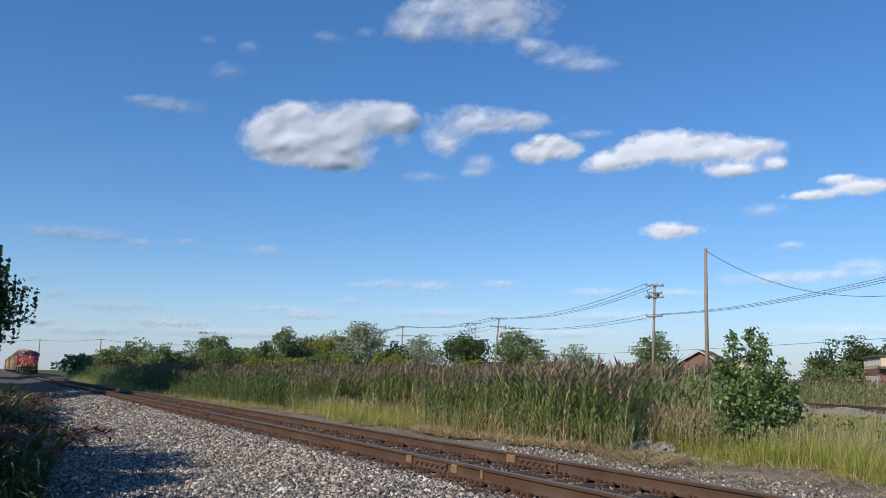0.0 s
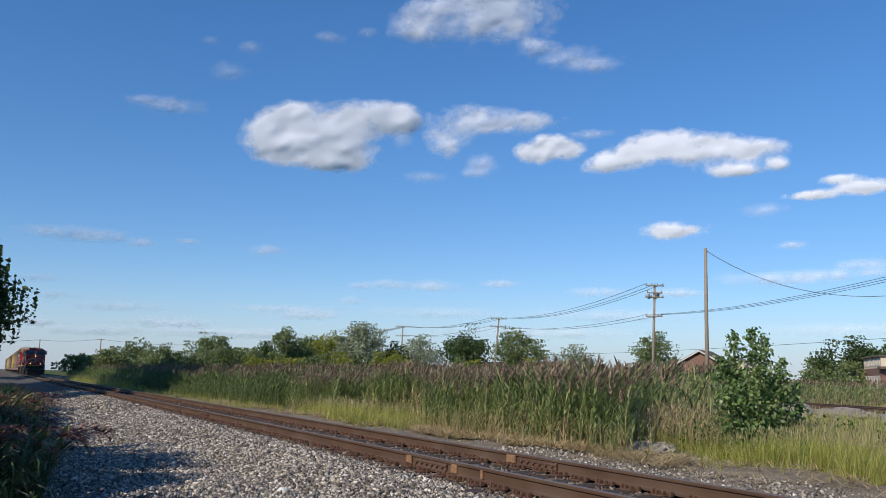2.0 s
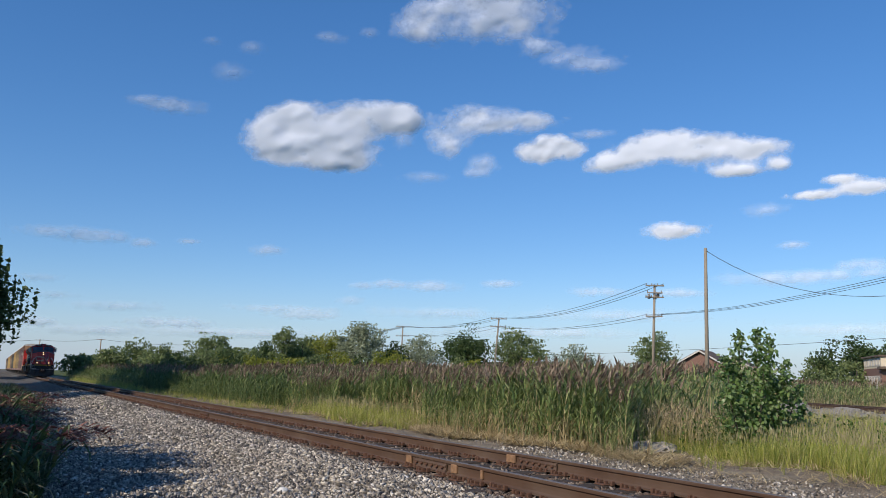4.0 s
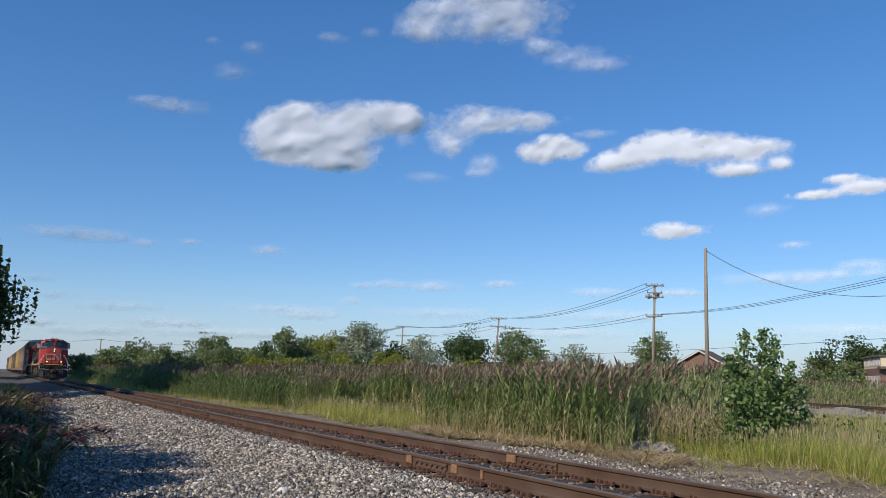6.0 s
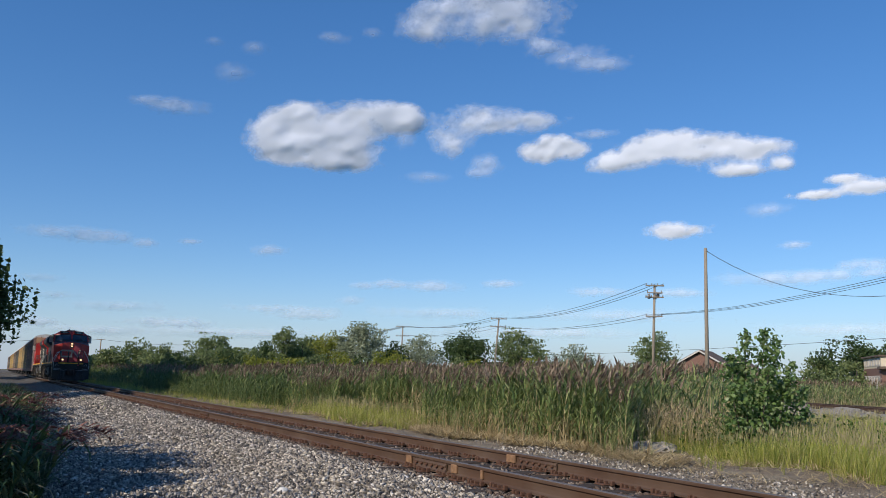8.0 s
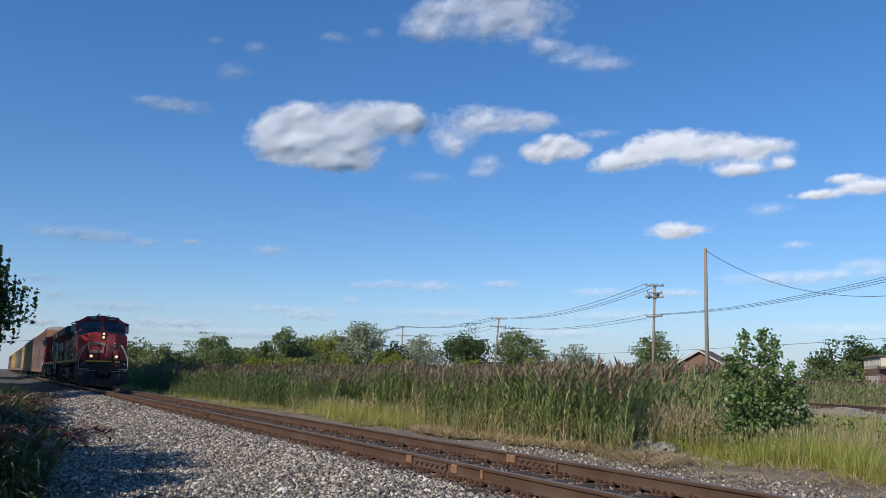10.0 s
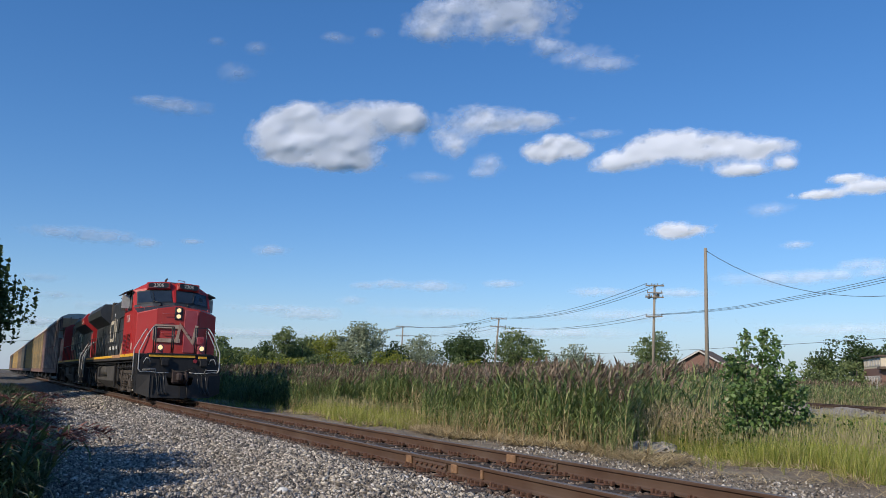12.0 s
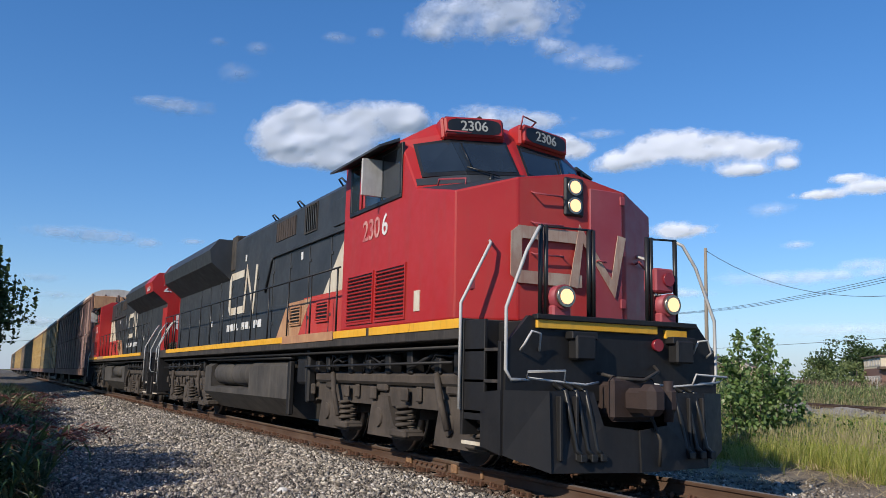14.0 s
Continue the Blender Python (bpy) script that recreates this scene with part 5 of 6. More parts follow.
def plants():
    rng = np.random.RandomState(11)
    reeds = [reed(k, k % 4 != 3) for k in range(10)]
    thin = [reed(40 + k, k % 2 == 0, 6) for k in range(6)]
    slope = lambda x, y: (y + 6.1) / np.maximum(-x, 0.1)
    edge = lambda x, y: (slope(x, y) < 0.90 + 0.04 * np.sin(x * 3.1)) & (y > np.where(x < -33, 4.75, 5.3) + 0.25 * np.sin(x * 1.7) + 0.2 * np.sin(x * 0.53)) & ~((slope(x, y) > 0.83) & (y < 8.0))
    # patches of lower grass cut into the front of the bed
    gap = lambda x, y: ~((x < -23.0) & (x > -31.5) & (y < 6.7 + 0.3 * np.sin(x * 1.1)))
    both = lambda x, y: edge(x, y) & gap(x, y)
    mats = [reed_green, reed_plume, reed_dry]
    pile = Pile()
    low = [reed(140 + k, False, 9) for k in range(5)]
    sow(pile, rng, low, -36, -11, 4.7, 5.9, 22, 0.5, 1.25, lambda x, y: gap(x, y) & (slope(x, y) < 0.88) & (y > 4.95 + 0.2 * np.sin(x * 1.9)), 0.12)
    sow(pile, rng, reeds, -36, -11, 4.9, 8.0, 31, 1.15, 2.1, both, 0.07)
    sow(pile, rng, reeds, -36, -11, 8.0, 13.0, 10, 1.6, 2.3, edge, 0.06)
    sow(pile, rng, thin, -45, -12, 13.0, 30.0, 3.0, 2.0, 2.6, edge)
    sow(pile, rng, thin, -130, -40, 16.0, 45.0, 1.0, 2.2, 2.9, lambda x, y: slope(x, y) < 0.95)
    tagged(pile.make("reed_bed", mats), "dense bed of green reeds with brown feathery plumes", "reeds", kind="stuff")
    # greener reeds further along the line
    pile = Pile()
    sow(pile, rng, low, -62, -36, 4.0, 6.0, 12, 0.5, 1.4, lambda x, y: y > 4.3 + 0.25 * np.sin(x * 0.8), 0.1)
    sow(pile, rng, thin, -75, -36, 4.6, 9.0, 15, 1.3, 2.15, edge, 0.05)
    sow(pile, rng, thin, -75, -36, 9.0, 16.0, 6, 1.9, 2.5, edge)
    sow(pile, rng, low, -150, -62, 4.2, 7.0, 5, 0.7, 1.8)
    sow(pile, rng, thin, -150, -75, 5.6, 13.0, 5.0, 1.7, 2.6)
    tagged(pile.make("reed_bed_along_line", [green_reed, reed_plume, green_reed]), "dark green reeds growing close beside the railway line", "reeds", kind="stuff")
    # reeds beyond the second line
    pile = Pile()
    sow(pile, rng, thin, -40, -16, 11, 36, 3.2, 2.0, 2.5, lambda x, y: (slope(x, y) > 0.88) & (slope(x, y) < 1.12) & (x < -17))
    sow(pile, rng, thin, -75, -36, 40, 62, 2.6, 1.9, 2.6, lambda x, y: (slope(x, y) > 0.9) & (y > 88.0 + 1.04 * x))
    tagged(pile.make("reed_bed_beyond", mats), "pale reeds and weeds behind the second track", "reeds", kind="stuff")
    # dry litter at the foot of the reeds
    pile = Pile()
    dry = []
    for k in range(5):
        r = random.Random(70 + k)
        s = Sprig()
        for j in range(8):
            s.add(*blade(r, (r.uniform(-0.25, 0.25), r.uniform(-0.25, 0.25), 0.06), r.uniform(0, 6.28), r.uniform(0.3, 0.8), 0.022, r.uniform(0.0, 0.45), r.uniform(0, 0.5), 2), 0)
        dry.append(s.done())
    sow(pile, rng, dry, -25, -11.5, 4.2, 6.0, 58, 0.6, 1.1, lambda x, y: (slope(x, y) < 0.95) & (y > 4.45 + 0.3 * np.sin(x * 1.3)))
    sow(pile, rng, dry, -45, -26, 4.0, 5.2, 8, 0.6, 1.0)
    sow(pile, rng, dry, -14, -7, 4.2, 6.8, 9, 0.4, 0.9)
    sow(pile, rng, [reed(90 + k, False, 4) for k in range(3)], -24, -12.5, 4.9, 5.9, 12, 0.4, 1.0, lambda x, y: slope(x, y) < 0.88)
    tagged(pile.make("dry_reed_litter", [reed_dry, reed_plume, reed_dry]), "flattened straw-coloured dead reed stalks on the soil", "dead reeds", kind="stuff")
    # grass
    tufts = [tuft(k) for k in range(8)]
    herbs = [herb(k) for k in range(5)]
    pile = Pile()
    right = lambda x, y: (slope(x, y) > 0.84 + 0.03 * np.sin(y * 4)) & (y > 6.7 - 0.15 * (x + 12.5) + 0.25 * np.sin(x * 2.3))
    sow(pile, rng, tufts, -16, -5, 5.4, 9.5, 62, 0.35, 0.95, right, 0.1)
    sow(pile, rng, herbs, -13, -6, 5.9, 7.4, 5, 0.2, 0.5, right, 0.1)
    sow(pile, rng, tufts, -16, -5, 9.5, 13.5, 24, 0.5, 0.95, right)
    sow(pile, rng, tufts, -13, -6, 5.0, 6.8, 3, 0.25, 0.7, None, 0.15)
    sow(pile, rng, tufts, -28, -8, 12.5, 30, 4.5, 0.5, 0.95, lambda x, y: slope(x, y) > 0.88)
    sow(pile, rng, tufts, -32, -22.5, 4.2, 7.2, 34, 0.3, 0.85)
    sow(pile, rng, tufts, -75, -32, 3.9, 5.2, 7, 0.25, 0.6)
    sow(pile, rng, tufts, -75, -36, 2.7, 4.2, 7, 0.12, 0.4)
    sow(pile, rng, tufts, -140, -75, 3.6, 6.0, 4.0, 0.5, 1.0)
    sow(pile, rng, tufts, -40, -14, 4.4, 5.6, 1.2, 0.15, 0.35)
    sow(pile, rng, tufts, -60, -24, -2.6, -1.9, 0.25, 0.15, 0.4)
    tagged(pile.make("tall_grass", [grass_mat, grass_seed]), "tall yellow-green grass with pale seed heads", "grass", kind="stuff")
    pile = Pile()
    sow(pile, rng, herbs, -17.5, -11, 7.0, 11.0, 7, 0.4, 1.2, lambda x, y: (slope(x, y) > 0.82) & (slope(x, y) < 1.12))
    sow(pile, rng, herbs, -24, -9, 7.2, 16, 2.2, 0.4, 1.0, lambda x, y: slope(x, y) > 0.9)
    sow(pile, rng, herbs, -50, -15, 5.6, 6.6, 2.0, 0.4, 0.9, lambda x, y: slope(x, y) < 0.9)
    tagged(pile.make("weeds", [weed_green]), "low dark green leafy weeds among the grass", "weeds", kind="stuff")
    pile = Pile()
    sow(pile, rng, [stalky(30 + k) for k in range(4)], -17, -12.2, 7.2, 10.5, 11, 0.6, 1.4, lambda x, y: (slope(x, y) > 0.86) & (slope(x, y) < 1.02))
    sow(pile, rng, [reed(60 + k, False, 5) for k in range(3)], -17, -13, 7.2, 9.5, 5, 0.8, 1.5, lambda x, y: (slope(x, y) > 0.82) & (slope(x, y) < 1.0))
    sow(pile, rng, [reed(160 + k, False, 5) for k in range(3)], -29, -23.5, 6.8, 7.7, 14, 1.1, 1.6)
    tagged(pile.make("dry_weeds", [reed_dry, reed_plume, reed_dry]), "brown dried-out weed stalks at the end of the reeds", "dry weeds", kind="stuff")
    # reeds on the near side, in shade beside the gravel, with shade in the leaf colour too
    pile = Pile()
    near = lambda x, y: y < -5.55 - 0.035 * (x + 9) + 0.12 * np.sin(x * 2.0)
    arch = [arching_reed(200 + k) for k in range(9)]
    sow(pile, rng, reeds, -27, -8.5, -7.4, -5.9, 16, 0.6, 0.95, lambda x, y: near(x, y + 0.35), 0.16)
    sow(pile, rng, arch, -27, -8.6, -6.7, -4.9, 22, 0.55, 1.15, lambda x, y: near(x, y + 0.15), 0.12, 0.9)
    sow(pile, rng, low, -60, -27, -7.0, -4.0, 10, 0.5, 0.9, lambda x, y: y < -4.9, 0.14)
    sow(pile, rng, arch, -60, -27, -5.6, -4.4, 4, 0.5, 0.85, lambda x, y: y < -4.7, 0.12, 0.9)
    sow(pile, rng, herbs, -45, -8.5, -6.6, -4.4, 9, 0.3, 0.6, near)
    tagged(pile.make("shaded_reeds", [near_reed_shaded, red_plume, reed_dry]), "leaning reeds with drooping red-brown plumes beside the gravel", "reeds", kind="stuff")


plants()

# ---- bushes and trees ----
bark = grainy("bark", (0.06, 0.045, 0.035), (0.16, 0.13, 0.10), 9, 0.9, 0.8, 0.03)
LEAF = {
    "dark": foliage("dark_tree_leaf", [(0.032, 0.06, 0.02), (0.06, 0.10, 0.033), (0.095, 0.145, 0.05)], 0.3),
    "mid": foliage("green_tree_leaf", [(0.09, 0.135, 0.048), (0.16, 0.21, 0.078), (0.25, 0.295, 0.125)], 0.35),
    "grey": foliage("silver_tree_leaf", [(0.15, 0.19, 0.12), (0.26, 0.305, 0.20), (0.38, 0.42, 0.29)], 0.3),
    "yellow": foliage("yellow_bush_leaf", [(0.16, 0.20, 0.03), (0.25, 0.28, 0.045), (0.33, 0.33, 0.07)], 0.4),
    "poplar": foliage("poplar_leaf", [(0.07, 0.14, 0.04), (0.125, 0.215, 0.065), (0.18, 0.27, 0.085), (0.26, 0.33, 0.16)], 0.35, 0.4),
}


def tree(x, y, height, width, tone, label, seed, leaf=0.3, n=2600, bare=0.22, clumps=34, name="tree", group="trees behind the reeds"):
    """A tapered trunk with limbs under a crown of leaves in uneven clumps."""
    rng = random.Random(seed)
    r = np.random.RandomState(seed)
    if y > 0:
        n, leaf, clumps, width = int(n * 1.8), leaf * 1.0, int(clumps * 1.8), width * 1.15
    if y > 60:
        height, width, n = height * 1.06, width * 1.18, int(n * 1.2)
    bare *= 0.6
    z0 = float(ground_z(x, y)) - 0.1
    e = tagged(empty(name, pose(x, y, z0)), label, "tree" if name == "tree" else "bush", group)
    ch = height * (1 - bare)
    cz = height - ch / 2
    cen = []
    while len(cen) < clumps:
        p = r.uniform(-1, 1, 3)
        d = np.linalg.norm(p)
        if 0.25 < d < 1:
            cen.append(p * np.array([width / 2, width / 2, ch / 2]) * rng.uniform(0.62, 0.95) * np.array([1, 1, 1]) + np.array([0, 0, cz]))
    cen = np.array(cen)
    cen[:, :2] *= (1.0 - 0.35 * np.clip((cen[:, 2:] - cz) / (ch / 2), -0.6, 1))
    bm = bmesh.new()
    tr = 0.035 * height ** 0.9 + 0.02
    bend = rng.uniform(-0.05, 0.05) * height
    top = Vector((bend, bend * 0.6, height * 0.8))
    rod(bm, [(0, 0, 0), (bend * 0.2, 0, height * 0.15), (bend * 0.6, bend * 0.3, height * 0.45), top], [tr, tr * 0.75, tr * 0.5, tr * 0.12], 8)
    trunk = part("trunk", bm, bark, e)
    for k in range(7):
        c = cen[r.randint(len(cen))]
        h0 = rng.uniform(0.2, 0.55) * height
        s = Vector((bend * h0 / height, 0, h0))
        bm = bmesh.new()
        rod(bm, [s, (s + Vector(c)) / 2 + Vector((0, 0, 0.04 * height)), Vector(c)], [tr * 0.4, tr * 0.25, tr * 0.07], 5)
        part("limb", bm, bark, trunk)
    w = r.randint(0, len(cen), n)
    size = r.uniform(0.10, 0.2, len(cen))[w] * min(width, ch) + 0.02
    p = cen[w] + np.clip(r.normal(0, 1, (n, 3)), -1.2, 1.2) * size[:, None] * np.array([0.6, 0.6, 0.5])
    p[:, 2] = np.maximum(p[:, 2], 0.05 * height)
    a, b = r.normal(0, 1, (n, 3)), r.normal(0, 1, (n, 3))
    a /= np.linalg.norm(a, axis=1)[:, None]
    b -= (a * b).sum(1)[:, None] * a
    b /= np.linalg.norm(b, axis=1)[:, None]
    s = leaf * r.uniform(0.6, 1.3, n)[:, None] / 2
    V = np.stack([p - a * s, p + b * s * 0.6, p + a * s, p - b * s * 0.6], 1).reshape(-1, 3)
    i = np.arange(n) * 4
    T = np.concatenate([np.stack([i, i + 1, i + 2], 1), np.stack([i, i + 2, i + 3], 1)])
    c = new("crown", arrays("crown", V, T, [LEAF[tone]]))
    c.parent = e
    return e


# wood line behind the reed bed
tree(-131.3, 67.3, 10.7, 7.6, "dark", "dark round-crowned tree beyond the reeds", 1, 0.42, 3200, 0.2)
tree(-127.0, 75.8, 10.2, 8.0, "mid", "broad green tree behind yellow bushes", 2, 0.42, 3000, 0.2)
tree(-122.9, 84.5, 7.9, 7.5, "grey", "low grey-green round tree", 3, 0.4, 2400, 0.12)
tree(-100.5, 83.2, 9.2, 6.6, "mid", "green tree beside a utility pole", 4, 0.4, 2400, 0.2)
tree(-80.0, 100.6, 9.2, 8.0, "dark", "spreading dark tree near the brick building", 5, 0.4, 3000, 0.25)
tree(-76.5, 104.5, 8.2, 6.5, "dark", "spreading dark tree near the brick building", 15, 0.4, 2200, 0.25)
tree(-82.4, 97.0, 6.3, 4.0, "mid", "small green tree beside a spreading one", 6, 0.35, 1300, 0.15)
tree(-102.3, 35.9, 9.6, 6.6, "grey", "tall silvery tree over the reeds", 7, 0.34, 3600, 0.1)
tree(-105.7, 34.2, 8.3, 5.2, "grey", "silvery tree in the wood line", 8, 0.34, 2600, 0.1)
tree(-105.7, 29.9, 7.9, 4.6, "mid", "green tree in the wood line", 9, 0.34, 2400, 0.08)
tree(-99.9, 30.1, 7.6, 4.6, "yellow", "yellowing half-dead tree with bare twigs", 10, 0.28, 1500, 0.08)
tree(-97.4, 23.9, 8.0, 3.4, "mid", "slender green tree over the reeds", 11, 0.3, 1900, 0.08)
tree(-99.0, 26.5, 7.0, 4.6, "mid", "green tree in the wood line", 12, 0.3, 2200, 0.06)
tree(-103.6, 44.9, 7.7, 6.0, "grey", "grey-green willow in the wood line", 13, 0.32, 2600, 0.08)
tree(-102.5, 40.6, 7.0, 5.0, "dark", "dark green tree in the wood line", 14, 0.34, 2000, 0.08)
tree(-132.0, 23.1, 8.0, 8.5, "mid", "broad green tree in the hedge", 16, 0.4, 3000, 0.05)
tree(-148.0, 14.6, 7.2, 5.2, "mid", "green tree in the hedge", 17, 0.4, 1700, 0.08)
tree(-146.3, 18.0, 6.6, 6.0, "mid", "green tree in the hedge", 18, 0.4, 1900, 0.06)
tree(-128.8, 8.9, 5.4, 6.0, "mid", "rounded green shrub beside the track", 19, 0.38, 1900, 0.03)
tree(-157.9, 38.8, 9.0, 5.0, "dark", "dark tree far behind the hedge", 20, 0.42, 1500, 0.15)
tree(-140.0, 30.0, 7.0, 6.5, "mid", "green tree in the hedge", 21, 0.4, 2000, 0.05)
tree(-118.0, 21.5, 5.6, 9.0, "mid", "wide green shrub in the hedge", 22, 0.36, 2400, 0.02)
tree(-108.0, 20.0, 5.0, 7.0, "yellow", "yellow-green shrub in the hedge", 23, 0.32, 1900, 0.02)
tree(-120.0, 14.5, 4.6, 8.0, "mid", "wide green shrub in the hedge", 24, 0.36, 2200, 0.02)
tree(-170.0, 8.0, 5.0, 9.0, "mid", "far green shrub beside the railway line", 25, 0.5, 1600, 0.02)
tree(-190.0, 13.0, 5.5, 10.0, "mid", "far green shrub beside the railway line", 26, 0.5, 1600, 0.02)
for k, (bx, by, bh, bw) in enumerate(((-82.8, 30.9, 4.9, 4.2), (-83.1, 41.5, 4.6, 3.4), (-80.6, 46.3, 4.3, 5.2), (-79.0, 48.5, 3.9, 3.6), (-86.0, 27.0, 4.2, 4.0))):
    tree(bx, by, bh, bw, "yellow", "bright yellow-green bush above the reed tops", 30 + k, 0.26, 1700, 0.03, 20, "bush", "bushes in the reeds")
for k in range(9):
    tree(-110 + 5.5 * k, 44 + 5.2 * k + 3 * math.sin(k * 2.1), 4.2 + 0.8 * math.sin(k * 1.7), 7.5, "mid" if k % 3 else "grey", "low green shrub at the back of the reed field", 50 + k, 0.32, 1500, 0.02, 22, "bush", "bushes in the reeds")

for k, (bx, by, bh, bw) in enumerate(((-92, 13.5, 4.3, 5.5), (-95, 16.5, 4.6, 5.5), (-98, 19.5, 4.6, 6), (-90, 18.5, 4.0, 5), (-94, 10.6, 3.8, 5), (-104, 12.6, 4.3, 6), (-113, 11.6, 4.4, 6), (-90, 22.2, 4.3, 5), (-89, 25.2, 4.4, 5), (-90, 29.0, 4.5, 5), (-92, 33.5, 4.7, 5), (-92, 38.0, 4.4, 5))):
    tree(bx, by, bh, bw, ("mid", "dark", "mid", "yellow")[k % 4], "dense green shrub in the hedge behind the reeds", 110 + k, 0.28, 1500, 0.02, 24, "bush", "bushes in the reeds")

# trees on the near side whose shade falls over the gravel and the line
tree(-48.5, -8.2, 8.8, 7.0, "dark", "tall dark leafy tree overhanging the trackside", 60, 0.27, 24000, 0.34, 110, "tree", "trackside trees")
tree(-13.4, -8.9, 4.2, 4.8, "dark", "dark leafy tree behind the near reeds", 61, 0.2, 8000, 0.03, 44, "tree", "trackside trees")
tree(-34.0, -9.6, 4.6, 6.0, "dark", "dark leafy tree behind the near reeds", 62, 0.22, 7000, 0.05, 40, "tree", "trackside trees")
tree(-58.5, -10.5, 7.5, 6.5, "dark", "tall dark leafy tree on the verge", 63, 0.25, 4000, 0.08, 34, "tree", "trackside trees")
for k, tx in enumerate((-56.0, -64.0, -72.5, -81.0, -89.0, -132.0, -141.0, -150.0, -160.0)):
    tree(tx, -15.0 - (k % 2), 25.0 + 1.5 * math.sin(k * 2.3), 12.0, "dark", "tall dark leafy tree on the verge", 64 + k, 0.75, 5000, 0.05, 80, "tree", "trackside trees")


# row of unseen shrubs, added to throw shade on the near reeds and gravel
for k in range(15):
    tree(-8.6 - 2.6 * k, -7.95 - 0.15 * (k % 2), 2.95 - 0.35 * (3 < k < 6) + 0.5 * (k > 7) + 0.8 * (0 < k < 4), 2.7, "dark", "unseen dark shrub added to shade the near reeds and gravel", 80 + k, 0.18, 3300, 0.02, 30, "bush", "trackside hedge")


# lower unseen row, added close behind the near reeds to keep them shaded
for k in range(9):
    tree(-3.4 - 1.8 * k, -7.35 - 0.1 * (k % 2), 1.8 + 0.2 * math.sin(k * 2.0), 1.9, "dark", "low unseen shrub added to shade the near reeds", 130 + k, 0.2, 2400, 0.01, 26, "bush", "trackside hedge")


def sapling(x, y):
    """A young poplar: several upright shoots with large flat leaves."""
    rng = random.Random(8)
    z0 = float(ground_z(x, y)) - 0.05
    e = tagged(empty("poplar_sapling", pose(x, y, z0)), "bushy young poplar with large pale-backed green leaves", "bush")
    shoots = [(0.0, 0.0, 2.85), (-0.12, -0.38, 2.75), (0.1, 0.22, 2.7), (0.25, 0.52, 2.2), (-0.2, -0.62, 2.2), (0.3, 0.85, 1.7), (-0.25, -0.3, 2.1), (0.1, -0.85, 1.55), (0.35, 0.35, 1.9), (-0.1, 0.6, 1.8), (0.3, -0.15, 2.0), (0.2, 1.05, 1.2), (0.1, -0.5, 1.6)]
    V, T, n = [], [], 0
    lv = np.array([(0, 0, 0), (0.32, 0.42, 0.03), (0.72, 0.36, 0.0), (1.05, 0, -0.09), (0.72, -0.36, 0.0), (0.32, -0.42, 0.03)]) * 1.0
    lt = np.array([(0, 1, 2), (0, 2, 3), (0, 3, 4), (0, 4, 5)])
    for sx, sy, h in shoots:
        b = bmesh.new()
        ex, ey = sx * 1.12, sy * 1.12
        pts = [Vector((sx * 0.15, sy * 0.15, 0)), Vector((sx * 0.7, sy * 0.7, h * 0.4)), Vector((ex * 0.9, ey * 0.9, h * 0.75)), Vector((ex, ey, h))]
        rod(b, pts, [0.022, 0.016, 0.01, 0.004], 5)
        part("shoot", b, bark, e)
        k = int(175 * h)
        for j in range(k):
            f = rng.uniform(0.12, 1.0) ** 0.8
            i = min(int(f * 3), 2)
            p = pts[i].lerp(pts[i + 1], f * 3 - i)
            spread = 0.32 * (1.05 - f) + 0.07
            p = p + Vector((rng.gauss(0, spread * 0.6), rng.gauss(0, spread * 0.6), rng.uniform(-0.08, 0.05)))
            q = Euler((rng.uniform(-0.9, 0.9), rng.uniform(0.1, 1.3), rng.uniform(0, 6.28))).to_matrix()
            s = rng.uniform(0.055, 0.10)
            V.append(np.array([(p + q @ Vector(v * s))[:] for v in lv]))
            T.append(lt + n)
            n += len(lv)
    c = new("leaves", arrays("leaves", np.concatenate(V), np.concatenate(T), [LEAF["poplar"]]))
    c.parent = e
    return e


young_poplar = sapling(-13.3, 8.45)
# ---- poles and wires ----
pole_wood = grainy("weathered_pole_wood", (0.20, 0.17, 0.13), (0.36, 0.31, 0.25), 5, 0.9, 0.5, 0.02)
wire_mat = Mat("wire_black", 0.6).base((0.05, 0.05, 0.055)).m
insulator = Mat("insulator_grey", 0.4).base((0.16, 0.15, 0.14)).m
along = Vector((-0.95, 0.32, 0)).normalized()


def utility_pole(x, y, top, lean, arms, label, r=0.15):
    z0 = float(ground_z(x, y)) - 0.2
    e = tagged(empty("utility_pole", pose(x, y, 0)), label, "utility pole", "utility poles")
    bm = bmesh.new()
    rod(bm, [(0, 0, z0), (lean[0] * 0.5, lean[1] * 0.5, top * 0.5), (lean[0], lean[1], top)], [r, r * 0.88, r * 0.7], 10)
    part("pole", bm, pole_wood, e)
    side = Vector((0.46, 0.89, 0))
    for z, w, pins in arms:
        f = z / top
        o = Vector((lean[0] * f, lean[1] * f, z))
        bm = bmesh.new()
        m = facing(o, side, (0, 0, 1))
        panel(bm, m, -w / 2, w / 2, -0.06, 0.06, 0.22, 0.01)
        arm = part("crossarm", bm, pole_wood, e)
        for k in range(pins):
            bm = bmesh.new()
            p = o + side * (w * 0.92 * (k / max(pins - 1, 1) - 0.5))
            drum(bm, p + Vector((0, 0, 0.05)), p + Vector((0, 0, 0.26)), 0.06, 8, 0.035)
            part("insulator", bm, insulator, arm)
    return e


